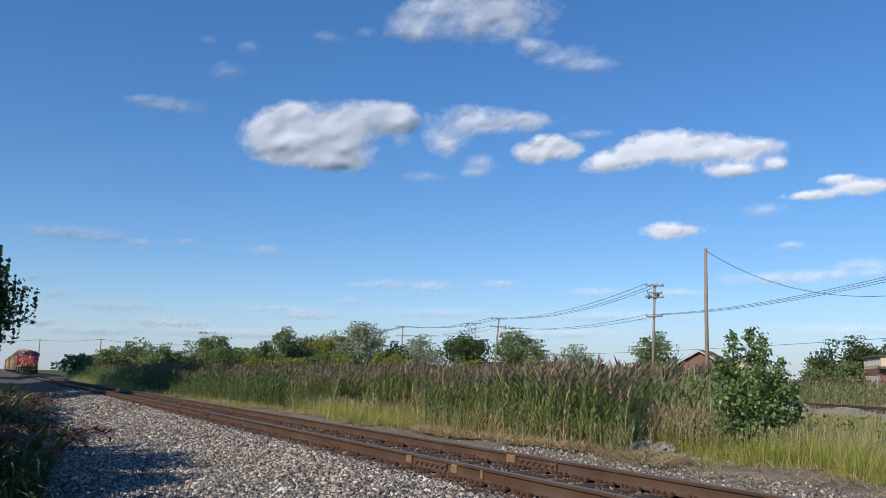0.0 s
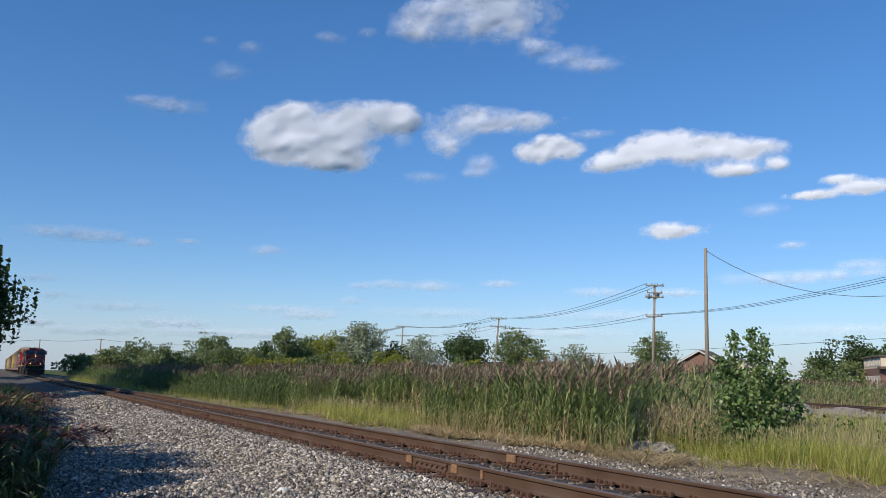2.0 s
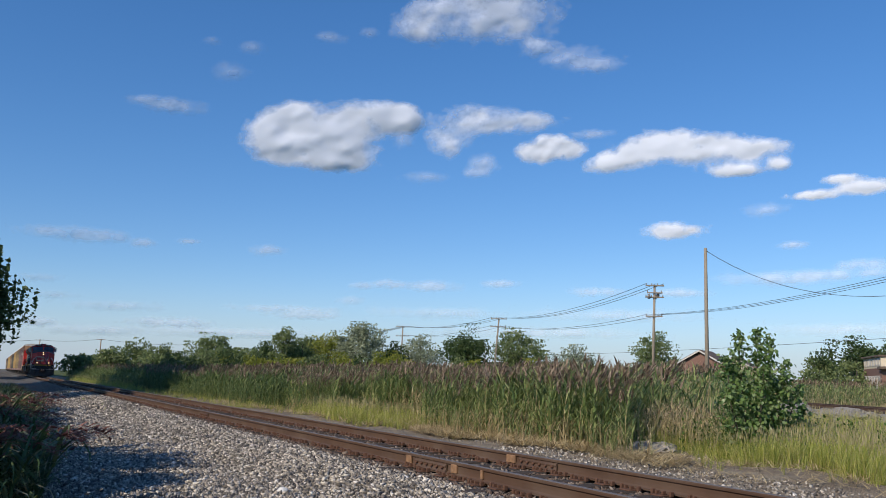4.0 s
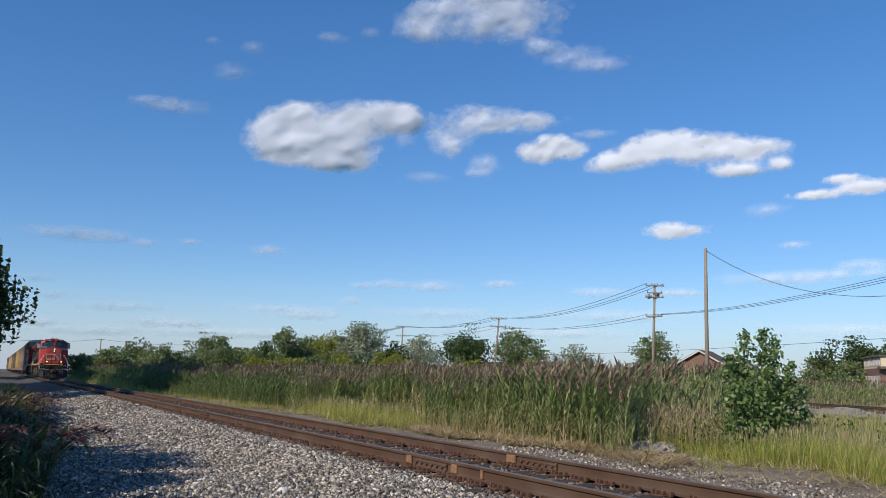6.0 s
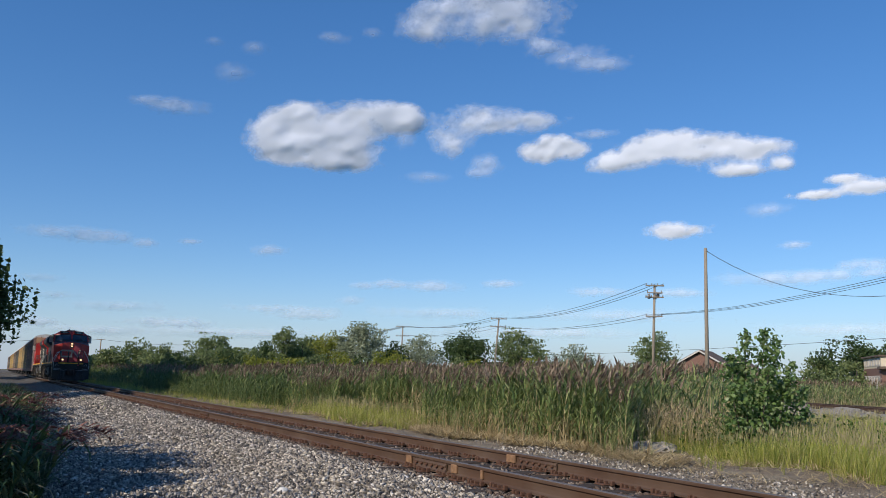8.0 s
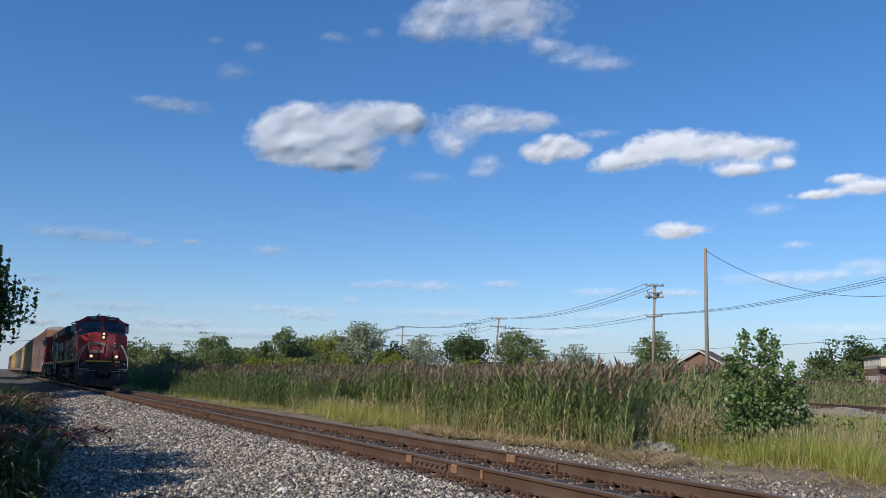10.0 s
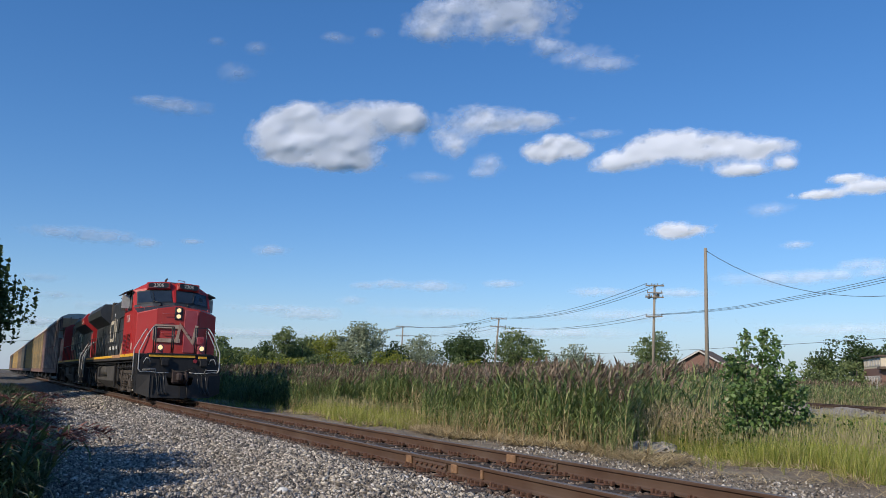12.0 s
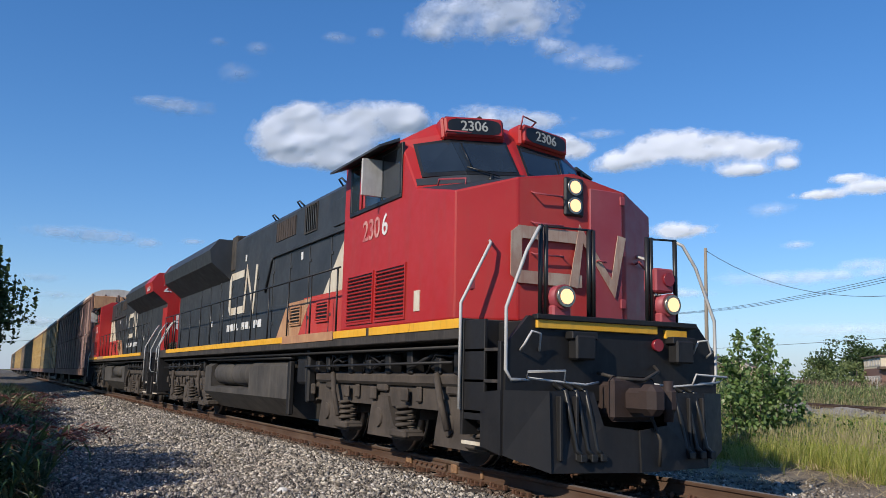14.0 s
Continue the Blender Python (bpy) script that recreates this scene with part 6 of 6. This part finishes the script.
utility_pole(-44.6, 38.3, 10.7, (0.25, -0.1), [], "tall plain wooden pole with one cable", 0.15)
p1 = utility_pole(-67.9, 53.9, 11.2, (0.3, 0.25), [(11.1, 1.9, 4), (10.35, 1.6, 2), (9.9, 1.9, 4), (7.9, 1.7, 2)], "wooden utility pole with several crossarms", 0.16)
bm = bmesh.new()
for dz, dy in ((10.0, -0.5), (10.0, 0.35), (10.15, 0.75)):
    drum(bm, (0.25, dy, dz - 0.3), (0.25, dy, dz + 0.2), 0.14, 10)
part("transformer", bm, insulator, p1)
utility_pole(-119.7, 66.0, 11.0, (0.9, 0.5), [(10.9, 2.6, 4), (9.6, 2.6, 4)], "leaning wooden utility pole with two crossarms", 0.17)
utility_pole(-153.6, 65.0, 11.2, (0.4, 0.2), [(11.0, 2.6, 4), (9.2, 2.6, 4)], "wooden utility pole with two crossarms", 0.17)
utility_pole(-289.0, 5.6, 10.1, (0.2, 0.1), [(9.9, 2.2, 2)], "distant thin utility pole", 0.2)
utility_pole(-247.9, 18.9, 9.6, (0.2, 0.1), [(9.4, 2.2, 2)], "distant thin utility pole", 0.2)


def wire(a, b, sag, r=0.022, label="thin black overhead wire between poles"):
    a, b = Vector(a), Vector(b)
    bm = bmesh.new()
    rod(bm, [a.lerp(b, k / 16) - Vector((0, 0, sag * 4 * (k / 16) * (1 - k / 16))) for k in range(17)], r, 4)
    return tagged(part("overhead_wire", bm, wire_mat), label, "wire", "overhead wires")


A3, A2, A1 = Vector((-153.3, 65.2, 0)), Vector((-118.9, 66.4, 0)), Vector((-67.6, 54.1, 0))
SD = Vector((0.46, 0.89, 0))
for o in (-1.1, 0.2, 1.1):
    wire(A3 + SD * o + Vector((0, 0, 11.2)), A2 + SD * o + Vector((0, 0, 11.1)), 0.9, 0.03)
    wire(A2 + SD * o + Vector((0, 0, 11.1)), A1 + SD * o * 0.8 + Vector((0, 0, 11.3)), 1.2, 0.026)
for o in (-1.1, 1.1):
    wire(A3 + SD * o + Vector((0, 0, 9.4)), A2 + SD * o + Vector((0, 0, 9.8)), 0.8, 0.03)
    wire(A2 + SD * o + Vector((0, 0, 9.8)), A1 + SD * o * 0.7 + Vector((0, 0, 8.1)), 1.0, 0.026)
for o in (-0.6, 0.0, 0.6):
    wire(A1 + SD * o + Vector((0, 0, 8.1)), Vector((-24.0, 38.0, 8.0)) + SD * o, 0.7, 0.018)
    wire(A3 + SD * o + Vector((0, 0, 11.0)), Vector((-230.0, 60.0, 10.0)) + SD * o, 1.2, 0.04)
wire((-44.3, 38.2, 10.5), (-20.0, 33.0, 6.4), 2.2, 0.02, "slack black cable from the top of the pole")
wire((-230.0, 140.0, 9.0), (-50.0, 92.0, 7.8), 0.8, 0.04)
wire((-289.0, 5.6, 10.0), (-247.9, 18.9, 9.5), 0.5, 0.05)
wire((-247.9, 18.9, 9.5), (-205.0, 36.0, 7.6), 0.5, 0.045)
wire((-289.0, 5.6, 10.0), (-330.0, -20.0, 10.0), 0.5, 0.055)

# ---- second track at the edge of the grass ----
def second_track():
    d = (Vector((-30.2, 37.0, 0)) - Vector((-39.3, 41.4, 0))).normalized()
    yaw = math.degrees(math.atan2(d.y, d.x))
    e = tagged(empty("second_track", pose(-34.8, 39.2, 0, 0, 0, yaw)), "rusty second railway track on a low stone bank", "railway track", kind="structure")
    for y in (-0.755, 0.755):
        rail(y, e, -8.0, 26.0)
    bm = bmesh.new()
    box(bm, -0.115, 0.115, -1.3, 1.3, -0.36, -0.19, 0.012)
    s = part("sleeper", bm, tie_wood, e, m=pose(-7.8, 0, 0))
    for k in range(1, 64):
        again("sleeper", s, e, pose(-7.8 + 0.52 * k, 0, 0))
    bm = bmesh.new()
    prism(bm, [(-3.4, -0.95), (-1.7, -0.26), (1.7, -0.26), (3.4, -0.95)], -9.0, 26.0, "x")
    part("stone_bank", bm, bank_mat, e, "bank of pale crushed stone")
    return e


_m = Mat("pale_stone_bank", 0.95, 0, 0.2)
_m.base(_m.mix(_m.noise(3, 6), (0.14, 0.13, 0.115), (0.40, 0.38, 0.34))).bump(_m.voronoi(9, "Distance"), 1.0, 0.1)
bank_mat = _m.m
second_track()


def rubble(name, x, y, s, seed, label, material):
    """A low heap of broken stone."""
    bm = bmesh.new()
    bmesh.ops.create_icosphere(bm, subdivisions=4, radius=1.0)
    for v in bm.verts:
        n = noise.noise(v.co * 2.2 + Vector((seed, 0, 0))) * 0.35 + noise.noise(v.co * 7) * 0.14
        v.co = v.co * (1 + n)
        v.co.x *= s[0]
        v.co.y *= s[1]
        v.co.z = max(v.co.z, -0.25) * s[2]
    ob = part(name, bm, material, label="", m=pose(x, y, float(ground_z(x, y)) + 0.1 * s[2]))
    return tagged(ob, label, "rubble")


rubble("concrete_lump", -31.0, 30.5, (1.5, 1.4, 0.75), 4, "low heap of pale broken concrete in the grass", bank_mat)
rubble("concrete_lump", -28.6, 31.5, (1.9, 1.2, 0.6), 5, "low heap of pale broken concrete in the grass", bank_mat)
rubble("gravel_mound", -14.6, 6.7, (0.8, 0.6, 0.24), 6, "small mound of pale gravel beside the reeds", bank_mat)

# ---- houses ----
brick_wall = grainy("red_brick_wall", (0.15, 0.085, 0.068), (0.25, 0.15, 0.12), 4, 0.9, 0.3, 0.02)
roof_brown = grainy("brown_shingle_roof", (0.09, 0.065, 0.05), (0.17, 0.13, 0.10), 3, 0.95, 0.4, 0.03)
siding = grainy("cream_siding", (0.55, 0.48, 0.36), (0.68, 0.61, 0.48), 2, 0.8, 0.1, 0.01)
trim_white = grainy("white_trim", (0.45, 0.44, 0.42), (0.55, 0.54, 0.52), 5, 0.6, 0.1, 0.005)
pane_mat = Mat("window_pane", 0.08, 0, 0.8).base((0.03, 0.04, 0.05)).m


def window(bm_parent, m, w, h):
    bm = bmesh.new()
    for a, b, c, d in ((-w / 2, w / 2, h / 2, h / 2 + 0.1), (-w / 2, w / 2, -h / 2 - 0.12, -h / 2), (-w / 2 - 0.1, -w / 2, -h / 2 - 0.12, h / 2 + 0.1), (w / 2, w / 2 + 0.1, -h / 2 - 0.12, h / 2 + 0.1), (-0.03, 0.03, -h / 2, h / 2)):
        panel(bm, m, a, b, c, d, 0.05)
    win = part("window", bm, trim_white, bm_parent)
    bm = bmesh.new()
    panel(bm, m, -w / 2, w / 2, -h / 2, h / 2, 0.02)
    part("pane", bm, pane_mat, win)


def gable_house(x, y, yaw, w, length, eaves, ridge, wall, label, base=-0.6):
    """Gable end faces local -x."""
    e = tagged(empty("house", pose(x, y, base, 0, 0, yaw)), label, "house", "houses beyond the reeds")
    eh, rh = eaves - base, ridge - base
    bm = bmesh.new()
    prism(bm, [(-w / 2, 0), (-w / 2, eh), (0, rh - 0.15), (w / 2, eh), (w / 2, 0)], 0, length, "x")
    wl = part("wall", bm, wall, e)
    bm = bmesh.new()
    for s in (-1, 1):
        k = (rh - eh) / (w / 2)
        p = [(s * (w / 2 + 0.5), eh - 0.5 * k), (0, rh), (0, rh + 0.2), (s * (w / 2 + 0.5), eh - 0.5 * k + 0.2)]
        prism(bm, p, -0.4, length + 0.4, "x")
    part("roof", bm, roof_brown, e, "brown shingle roof")
    bm = bmesh.new()
    for s in (-1, 1):
        k = (rh - eh) / (w / 2)
        prism(bm, [(s * (w / 2 + 0.5), eh - 0.5 * k - 0.05), (0, rh - 0.05), (0, rh + 0.16), (s * (w / 2 + 0.5), eh - 0.5 * k + 0.16)], -0.46, -0.4, "x")
    part("bargeboard", bm, trim_white, e)
    for s in (-1, 1):
        window(wl, facing((-0.01, s * w * 0.22, eh * 0.55), (0, -1, 0), (0, 0, 1)), 1.1, 1.3)
    return e


gable_house(-82.0, 74.4, 120, 5.6, 5.5, 3.7, 5.25, brick_wall, "red brick house with a brown gabled roof")
gable_house(-102.5, 102.0, 125, 6.5, 9.0, 3.6, 5.6, siding, "cream house with a brown gabled roof")
gable_house(-150.0, 83.0, 20, 9.0, 16.0, 2.2, 4.4, siding, "low far house with a brown roof")


def depot():
    e = tagged(empty("brick_building", pose(-58.8, 77.5, -0.7, 0, 0, 46)), "two-tone building, cream storey over a red brick one", "building")
    bm = bmesh.new()
    box(bm, 0, 14, 0, 10, 0, 3.9, 0.02)
    lower = part("wall", bm, brick_wall, e)
    bm = bmesh.new()
    box(bm, 0.05, 14, 0.4, 10, 3.9, 5.1, 0.02)
    upper = part("upper_wall", bm, siding, e, "cream upper storey")
    bm = bmesh.new()
    box(bm, -0.3, 14.3, -0.9, 0.6, 3.75, 4.05, 0.03)
    part("canopy", bm, roof_brown, e)
    bm = bmesh.new()
    box(bm, -0.2, 14.2, 0.2, 10.2, 5.1, 5.3, 0.03)
    part("roof", bm, roof_brown, e)
    for k in range(8):
        window(upper, facing((1.0 + k * 1.6, 0.4, 4.6), (1, 0, 0), (0, 0, 1)), 0.6, 0.6)
        window(lower, facing((1.2 + k * 1.6, 0.0, 2.2), (1, 0, 0), (0, 0, 1)), 0.9, 1.2)
    for k in range(6):
        window(upper, facing((0.04, 1.4 + k * 1.5, 4.6), (0, -1, 0), (0, 0, 1)), 0.6, 0.6)
        window(lower, facing((-0.01, 1.4 + k * 1.5, 2.4), (0, -1, 0), (0, 0, 1)), 0.9, 1.2)
    return e


depot()

# ---- clouds ----
DRIFT = []
FAR = 3000.0


def fbm(x, z, seed, octaves=5, fall=0.55):
    """Smooth value noise in octaves, about -1 to 1, on arrays."""
    rng = np.random.RandomState(seed)
    out, amp, tot = np.zeros_like(x), 1.0, 0.0
    for _ in range(octaves):
        g = rng.uniform(-1, 1, (64, 64))
        i, j = np.floor(x).astype(int), np.floor(z).astype(int)
        u, v = x - i, z - j
        u, v = u * u * (3 - 2 * u), v * v * (3 - 2 * v)
        c = lambda p, q: g[(i + p) % 64, (j + q) % 64]
        out += amp * ((c(0, 0) * (1 - u) + c(1, 0) * u) * (1 - v) + (c(0, 1) * (1 - u) + c(1, 1) * u) * v)
        tot += amp
        amp *= fall
        x, z = x * 2.03 + 7.3, z * 2.03 + 3.1
    return out / tot


def cloud_mat(name, cut, soft, ragged, most):
    m = Mat(name, 1.0, 0, 0.0)
    at = m.t.nodes.new("ShaderNodeAttribute")
    at.attribute_name = "thickness"
    d = at.outputs["Fac"]
    n = m.math("ADD", m.math("MULTIPLY", m.noise(0.012, 8, (1, 1, 1.4), 0.62), 0.78), m.math("MULTIPLY", m.noise(0.04, 4, (1, 1, 1.2), 0.55), 0.22))
    v = m.math("ADD", d, m.math("MULTIPLY", m.math("SUBTRACT", n, 0.5), ragged))
    v = m.math("MULTIPLY", m.math("SUBTRACT", v, cut), 1.0 / soft, True)
    v = m.math("MULTIPLY", v, most)
    edge = m.math("GREATER_THAN", d, 0.012)
    v = m.math("MULTIPLY", v, edge, True)
    tr = m.t.nodes.new("ShaderNodeBsdfTransparent")
    df = m.t.nodes.new("ShaderNodeBsdfDiffuse")
    df.inputs[0].default_value = (0.80, 0.85, 0.95, 1)
    # vapour also passes light on
    ts = m.t.nodes.new("ShaderNodeBsdfTranslucent")
    ts.inputs[0].default_value = (0.80, 0.85, 0.95, 1)
    body = m.t.nodes.new("ShaderNodeMixShader")
    body.inputs[0].default_value = 0.2
    m.t.links.new(df.outputs[0], body.inputs[1])
    m.t.links.new(ts.outputs[0], body.inputs[2])
    mx = m.t.nodes.new("ShaderNodeMixShader")
    m.t.links.new(v, mx.inputs[0])
    m.t.links.new(tr.outputs[0], mx.inputs[1])
    m.t.links.new(body.outputs[0], mx.inputs[2])
    m.t.links.new(mx.outputs[0], m.t.nodes["Material Output"].inputs[0])
    return m.m


CLOUD = {"thick": cloud_mat("thick_cloud", 0.24, 0.4, 0.9, 0.97), "thin": cloud_mat("thin_cloud", 0.22, 0.75, 1.3, 0.5),  "torn": cloud_mat("torn_cloud", 0.28, 0.7, 1.5, 0.8), "wisp": cloud_mat("wispy_cloud", 0.18, 0.85, 1.3, 0.36)}


def cloud(az, el, lobes, kind, drift, label):
    """A bank of vapour in relief at the given bearing and height in degrees; lobes: (across, up, half width, half height) in metres; drift: metres in the clip."""
    a, h = radians(az), radians(el)
    way = Vector((math.cos(a) * math.cos(h), math.sin(a) * math.cos(h), math.sin(h)))
    cen = EYE + way * FAR
    right = way.cross(Vector((0, 0, 1))).normalized()
    up = right.cross(way)
    L = np.array(lobes, float)
    pad = 1.9
    x0, x1 = (L[:, 0] - L[:, 2] * pad).min(), (L[:, 0] + L[:, 2] * pad).max()
    z0, z1 = (L[:, 1] - L[:, 3] * pad).min(), (L[:, 1] + L[:, 3] * pad).max()
    nx, nz = max(12, int((x1 - x0) / 7)), max(10, int((z1 - z0) / 7))
    X, Z = np.meshgrid(np.linspace(x0, x1, nx), np.linspace(z0, z1, nz), indexing="ij")
    keep = np.ones_like(X)
    for cx, cz, rx, rz in L:
        dz = Z - cz
        q = ((X - cx) / rx) ** 2 + (np.where(dz < 0, dz * 1.15, dz) / rz) ** 2
        keep *= 1 - 0.85 * np.exp(-1.0 * q)
    dens = 1 - keep
    smooth = dens.copy()
    # billows: finer lumps on a bellied form, with a flatter underside
    seed = len(DRIFT) + 3
    size = float(np.sqrt(L[:, 2] * L[:, 3]).max())
    lump = fbm(X / size * 1.7 + seed, Z / size * 2.2, seed)
    swell = fbm(X / size * 1.5 + seed, Z / size * 2.2, seed + 20, 2, 0.35)
    fine = 1 - np.abs(fbm(X / size * 2.6, Z / size * 3.2 + seed, seed + 50, 4)) * 2
    dens = np.clip(dens * (1 + 0.5 * lump) + 0.06 * fine * dens, 0, 1.2)
    rim = np.minimum.reduce([X - x0, x1 - X, Z - z0, z1 - Z]) / (0.12 * min(x1 - x0, z1 - z0) + 1e-6)
    dens *= np.clip(rim, 0, 1)
    belly = np.sqrt(np.clip(smooth, 0, 1)) * (0.24 * size) + size * dens * 0.085 * swell
    V = np.stack([X, -belly, Z], -1).reshape(-1, 3)
    i, j = np.meshgrid(np.arange(nx - 1), np.arange(nz - 1), indexing="ij")
    q = (i * nz + j).ravel()
    T = np.concatenate([np.stack([q, q + nz, q + nz + 1], 1), np.stack([q, q + nz + 1, q + 1], 1)])
    me = arrays("cloud", V, T, [CLOUD[kind]], smooth=True)
    me.attributes.new("thickness", "FLOAT", "POINT").data.foreach_set("value", dens.ravel().astype(np.float32))
    ob = tagged(new("cloud", me), label, "cloud", "clouds")
    m = Matrix((right, way, up)).transposed().to_4x4()
    m.translation = cen
    ob.matrix_basis = m
    DRIFT.append((ob, [(t, Matrix.Translation(right * drift * t / 14.0) @ m) for t in (0.0, 4.7, 9.3, 14.0)]))
    return ob


cloud(150.40, 23.50, [(-105, 14, 165, 75), (98, 16, 135, 78), (10, 71, 231, 48), (-211, -24, 74, 38), (207, -77, 74, 38)], "torn", 65, "ragged white cloud high in the sky")
cloud(142.99, 21.03, [(-48, 14, 105, 42), (48, -14, 57, 26)], "thin", 65, "torn tail of a high white cloud")
cloud(160.55, 16.17, [(-121, -6, 139, 89), (-200, -50, 80, 74), (15, -32, 130, 86), (160, 60, 142, 58), (9, -96, 137, 39), (252, 62, 48, 51), (-120, 69, 46, 27)], "thick", 32, "large puffy white cloud with a grey flat base")
cloud(149.42, 16.95, [(-154, -55, 80, 63), (-71, 19, 119, 51), (67, 16, 138, 43), (156, 20, 55, 27)], "torn", 34, "bent puffy white cloud")
cloud(150.23, 14.15, [(12, 14, 52, 36), (-12, -14, 44, 20)], "thin", 34, "small torn white cloud")
cloud(145.28, 15.50, [(-51, -16, 87, 39), (53, -6, 62, 33), (-2, 22, 59, 27)], "thick", 36, "small puffy white cloud")
cloud(142.62, 16.39, [(0, 0, 73, 17)], "thin", 36, "thin pale wisp of cloud")
cloud(135.45, 14.56, [(-317, -6, 74, 35), (-191, 34, 104, 54), (-32, 37, 147, 57), (157, 19, 120, 37), (111, -48, 86, 28), (248, -35, 42, 22)], "thick", 36, "long puffy white cloud with a ragged base")
cloud(127.14, 12.18, [(-85, -20, 78, 18), (76, -6, 80, 27), (7, 26, 59, 16)], "thick", 30, "flat white cloud in blue sky")
cloud(137.27, 9.91, [(0, 0, 97, 31)], "thick", 28, "small flat white cloud in blue sky")
cloud(171.82, 17.08, [(32, -5, 103, 28), (-31, 5, 70, 15)], "thin", 30, "thin white cloud streak")
cloud(167.63, 19.56, [(0, 0, 55, 30)], "wisp", 30, "faint wisp of cloud")
cloud(159.60, 22.59, [(-65, -12, 46, 19), (65, 12, 31, 17)], "wisp", 34, "faint wisp of cloud")
cloud(167.60, 21.29, [(-62, 4, 29, 15), (63, -4, 37, 22)], "wisp", 30, "faint wisp of cloud")
cloud(153.98, 13.50, [(0, 0, 72, 20)], "wisp", 23, "faint wisp of cloud")
cloud(155.47, 16.06, [(0, 0, 32, 35)], "wisp", 23, "faint wisp of cloud")
cloud(176.17, 8.38, [(-59, 1, 119, 25), (60, -1, 94, 22)], "thin", 34, "long thin pale cloud")
cloud(172.36, 8.14, [(0, 0, 46, 17)], "thin", 23, "small pale cloud in blue sky")
cloud(169.52, 8.45, [(0, 0, 40, 11)], "thin", 19, "small pale cloud in blue sky")
cloud(164.42, 8.16, [(0, 0, 61, 20)], "thin", 19, "small flat white cloud in blue sky")
cloud(131.44, 11.05, [(0, 0, 70, 22)], "wisp", 23, "faint wisp of cloud")
cloud(129.84, 8.78, [(0, 0, 48, 15)], "thin", 19, "small pale cloud in blue sky")
cloud(155.77, 6.13, [(-116, -4, 48, 14), (-21, 5, 60, 16), (137, -1, 110, 20)], "thin", 10, "low flat white clouds in a row")
cloud(148.60, 6.39, [(0, 0, 68, 16)], "thin", 10, "low flat pale cloud")
cloud(129.58, 6.75, [(-69, -4, 182, 26), (68, 4, 84, 18)], "thin", 10, "long low flat white cloud")
cloud(125.59, 7.13, [(-15, 14, 93, 20), (15, -14, 48, 14)], "thin", 10, "low flat white cloud near the horizon")
cloud(178.07, 5.56, [(0, 0, 65, 14)], "wisp", 10, "low pale cloud streak")
cloud(177.13, 4.55, [(0, 0, 63, 14)], "wisp", 10, "low pale cloud streak")
cloud(173.68, 4.04, [(0, 0, 139, 17)], "wisp", 8, "low pale cloud streak")
cloud(174.09, 2.99, [(203, 7, 154, 19), (-193, -7, 74, 16)], "thin", 8, "low pale cloud bank")
cloud(162.35, 4.09, [(-39, 10, 164, 16), (39, -10, 117, 14)], "thin", 8, "low pale cloud bank")
cloud(152.89, 4.33, [(0, 0, 220, 20)], "wisp", 8, "low pale cloud bank")
cloud(139.33, 5.86, [(-134, 2, 101, 18), (132, -2, 112, 15)], "thin", 8, "low pale cloud bank")
cloud(166.65, 2.60, [(0, 0, 337, 19)], "wisp", 6, "low pale cloud bank")
cloud(141.18, 4.32, [(0, 0, 269, 23)], "wisp", 6, "low pale cloud bank")
cloud(127.47, 3.45, [(0, 0, 213, 22)], "wisp", 6, "low pale cloud bank")
cloud(146.03, 3.14, [(0, 0, 335, 20)], "wisp", 6, "low pale cloud bank")
cloud(158.64, 5.04, [(0, 0, 47, 16)], "wisp", 6, "low pale cloud bank")
cloud(174.87, 2.46, [(0, 0, 204, 18)], "wisp", 6, "low pale cloud bank")


# ---- movement ----
FRONT, SPEED = -7.361, 12.605


def motions():
    for thing, m in TRAIN:
        walk(thing, [(t, pose(FRONT - SPEED * (14.0 - t), 0, 0) @ m) for t in (0.0, 3.5, 7.0, 10.5, 14.0)])
    # wheels turn as the train rolls; under 50 degrees from row to row
    for w, (x, y, z), r in WHEELS:
        back = -1 if w.parent.parent is trail else 1
        walk(w, [(k / 30, pose(x, y, z) @ Matrix.Rotation(back * SPEED * k / 30 / r, 4, "Y")) for k in range(421)])
    # the young poplar sways in the wind
    base = young_poplar.matrix_basis.copy()
    sway = ((0.0, 0.0), (1.5, 0.3), (3.0, 1.8), (4.3, 3.5), (5.5, 5.2), (6.5, 6.0), (7.5, 6.4), (9.0, 5.4), (10.5, 5.6), (11.5, 6.2), (12.5, 5.6), (13.3, 4.2), (14.0, 2.6))
    walk(young_poplar, [(t, base @ Matrix.Rotation(radians(d), 4, (-0.71, 0.70, 0.0))) for t, d in sway])
    for thing, rows in DRIFT:
        walk(thing, rows)


motions()
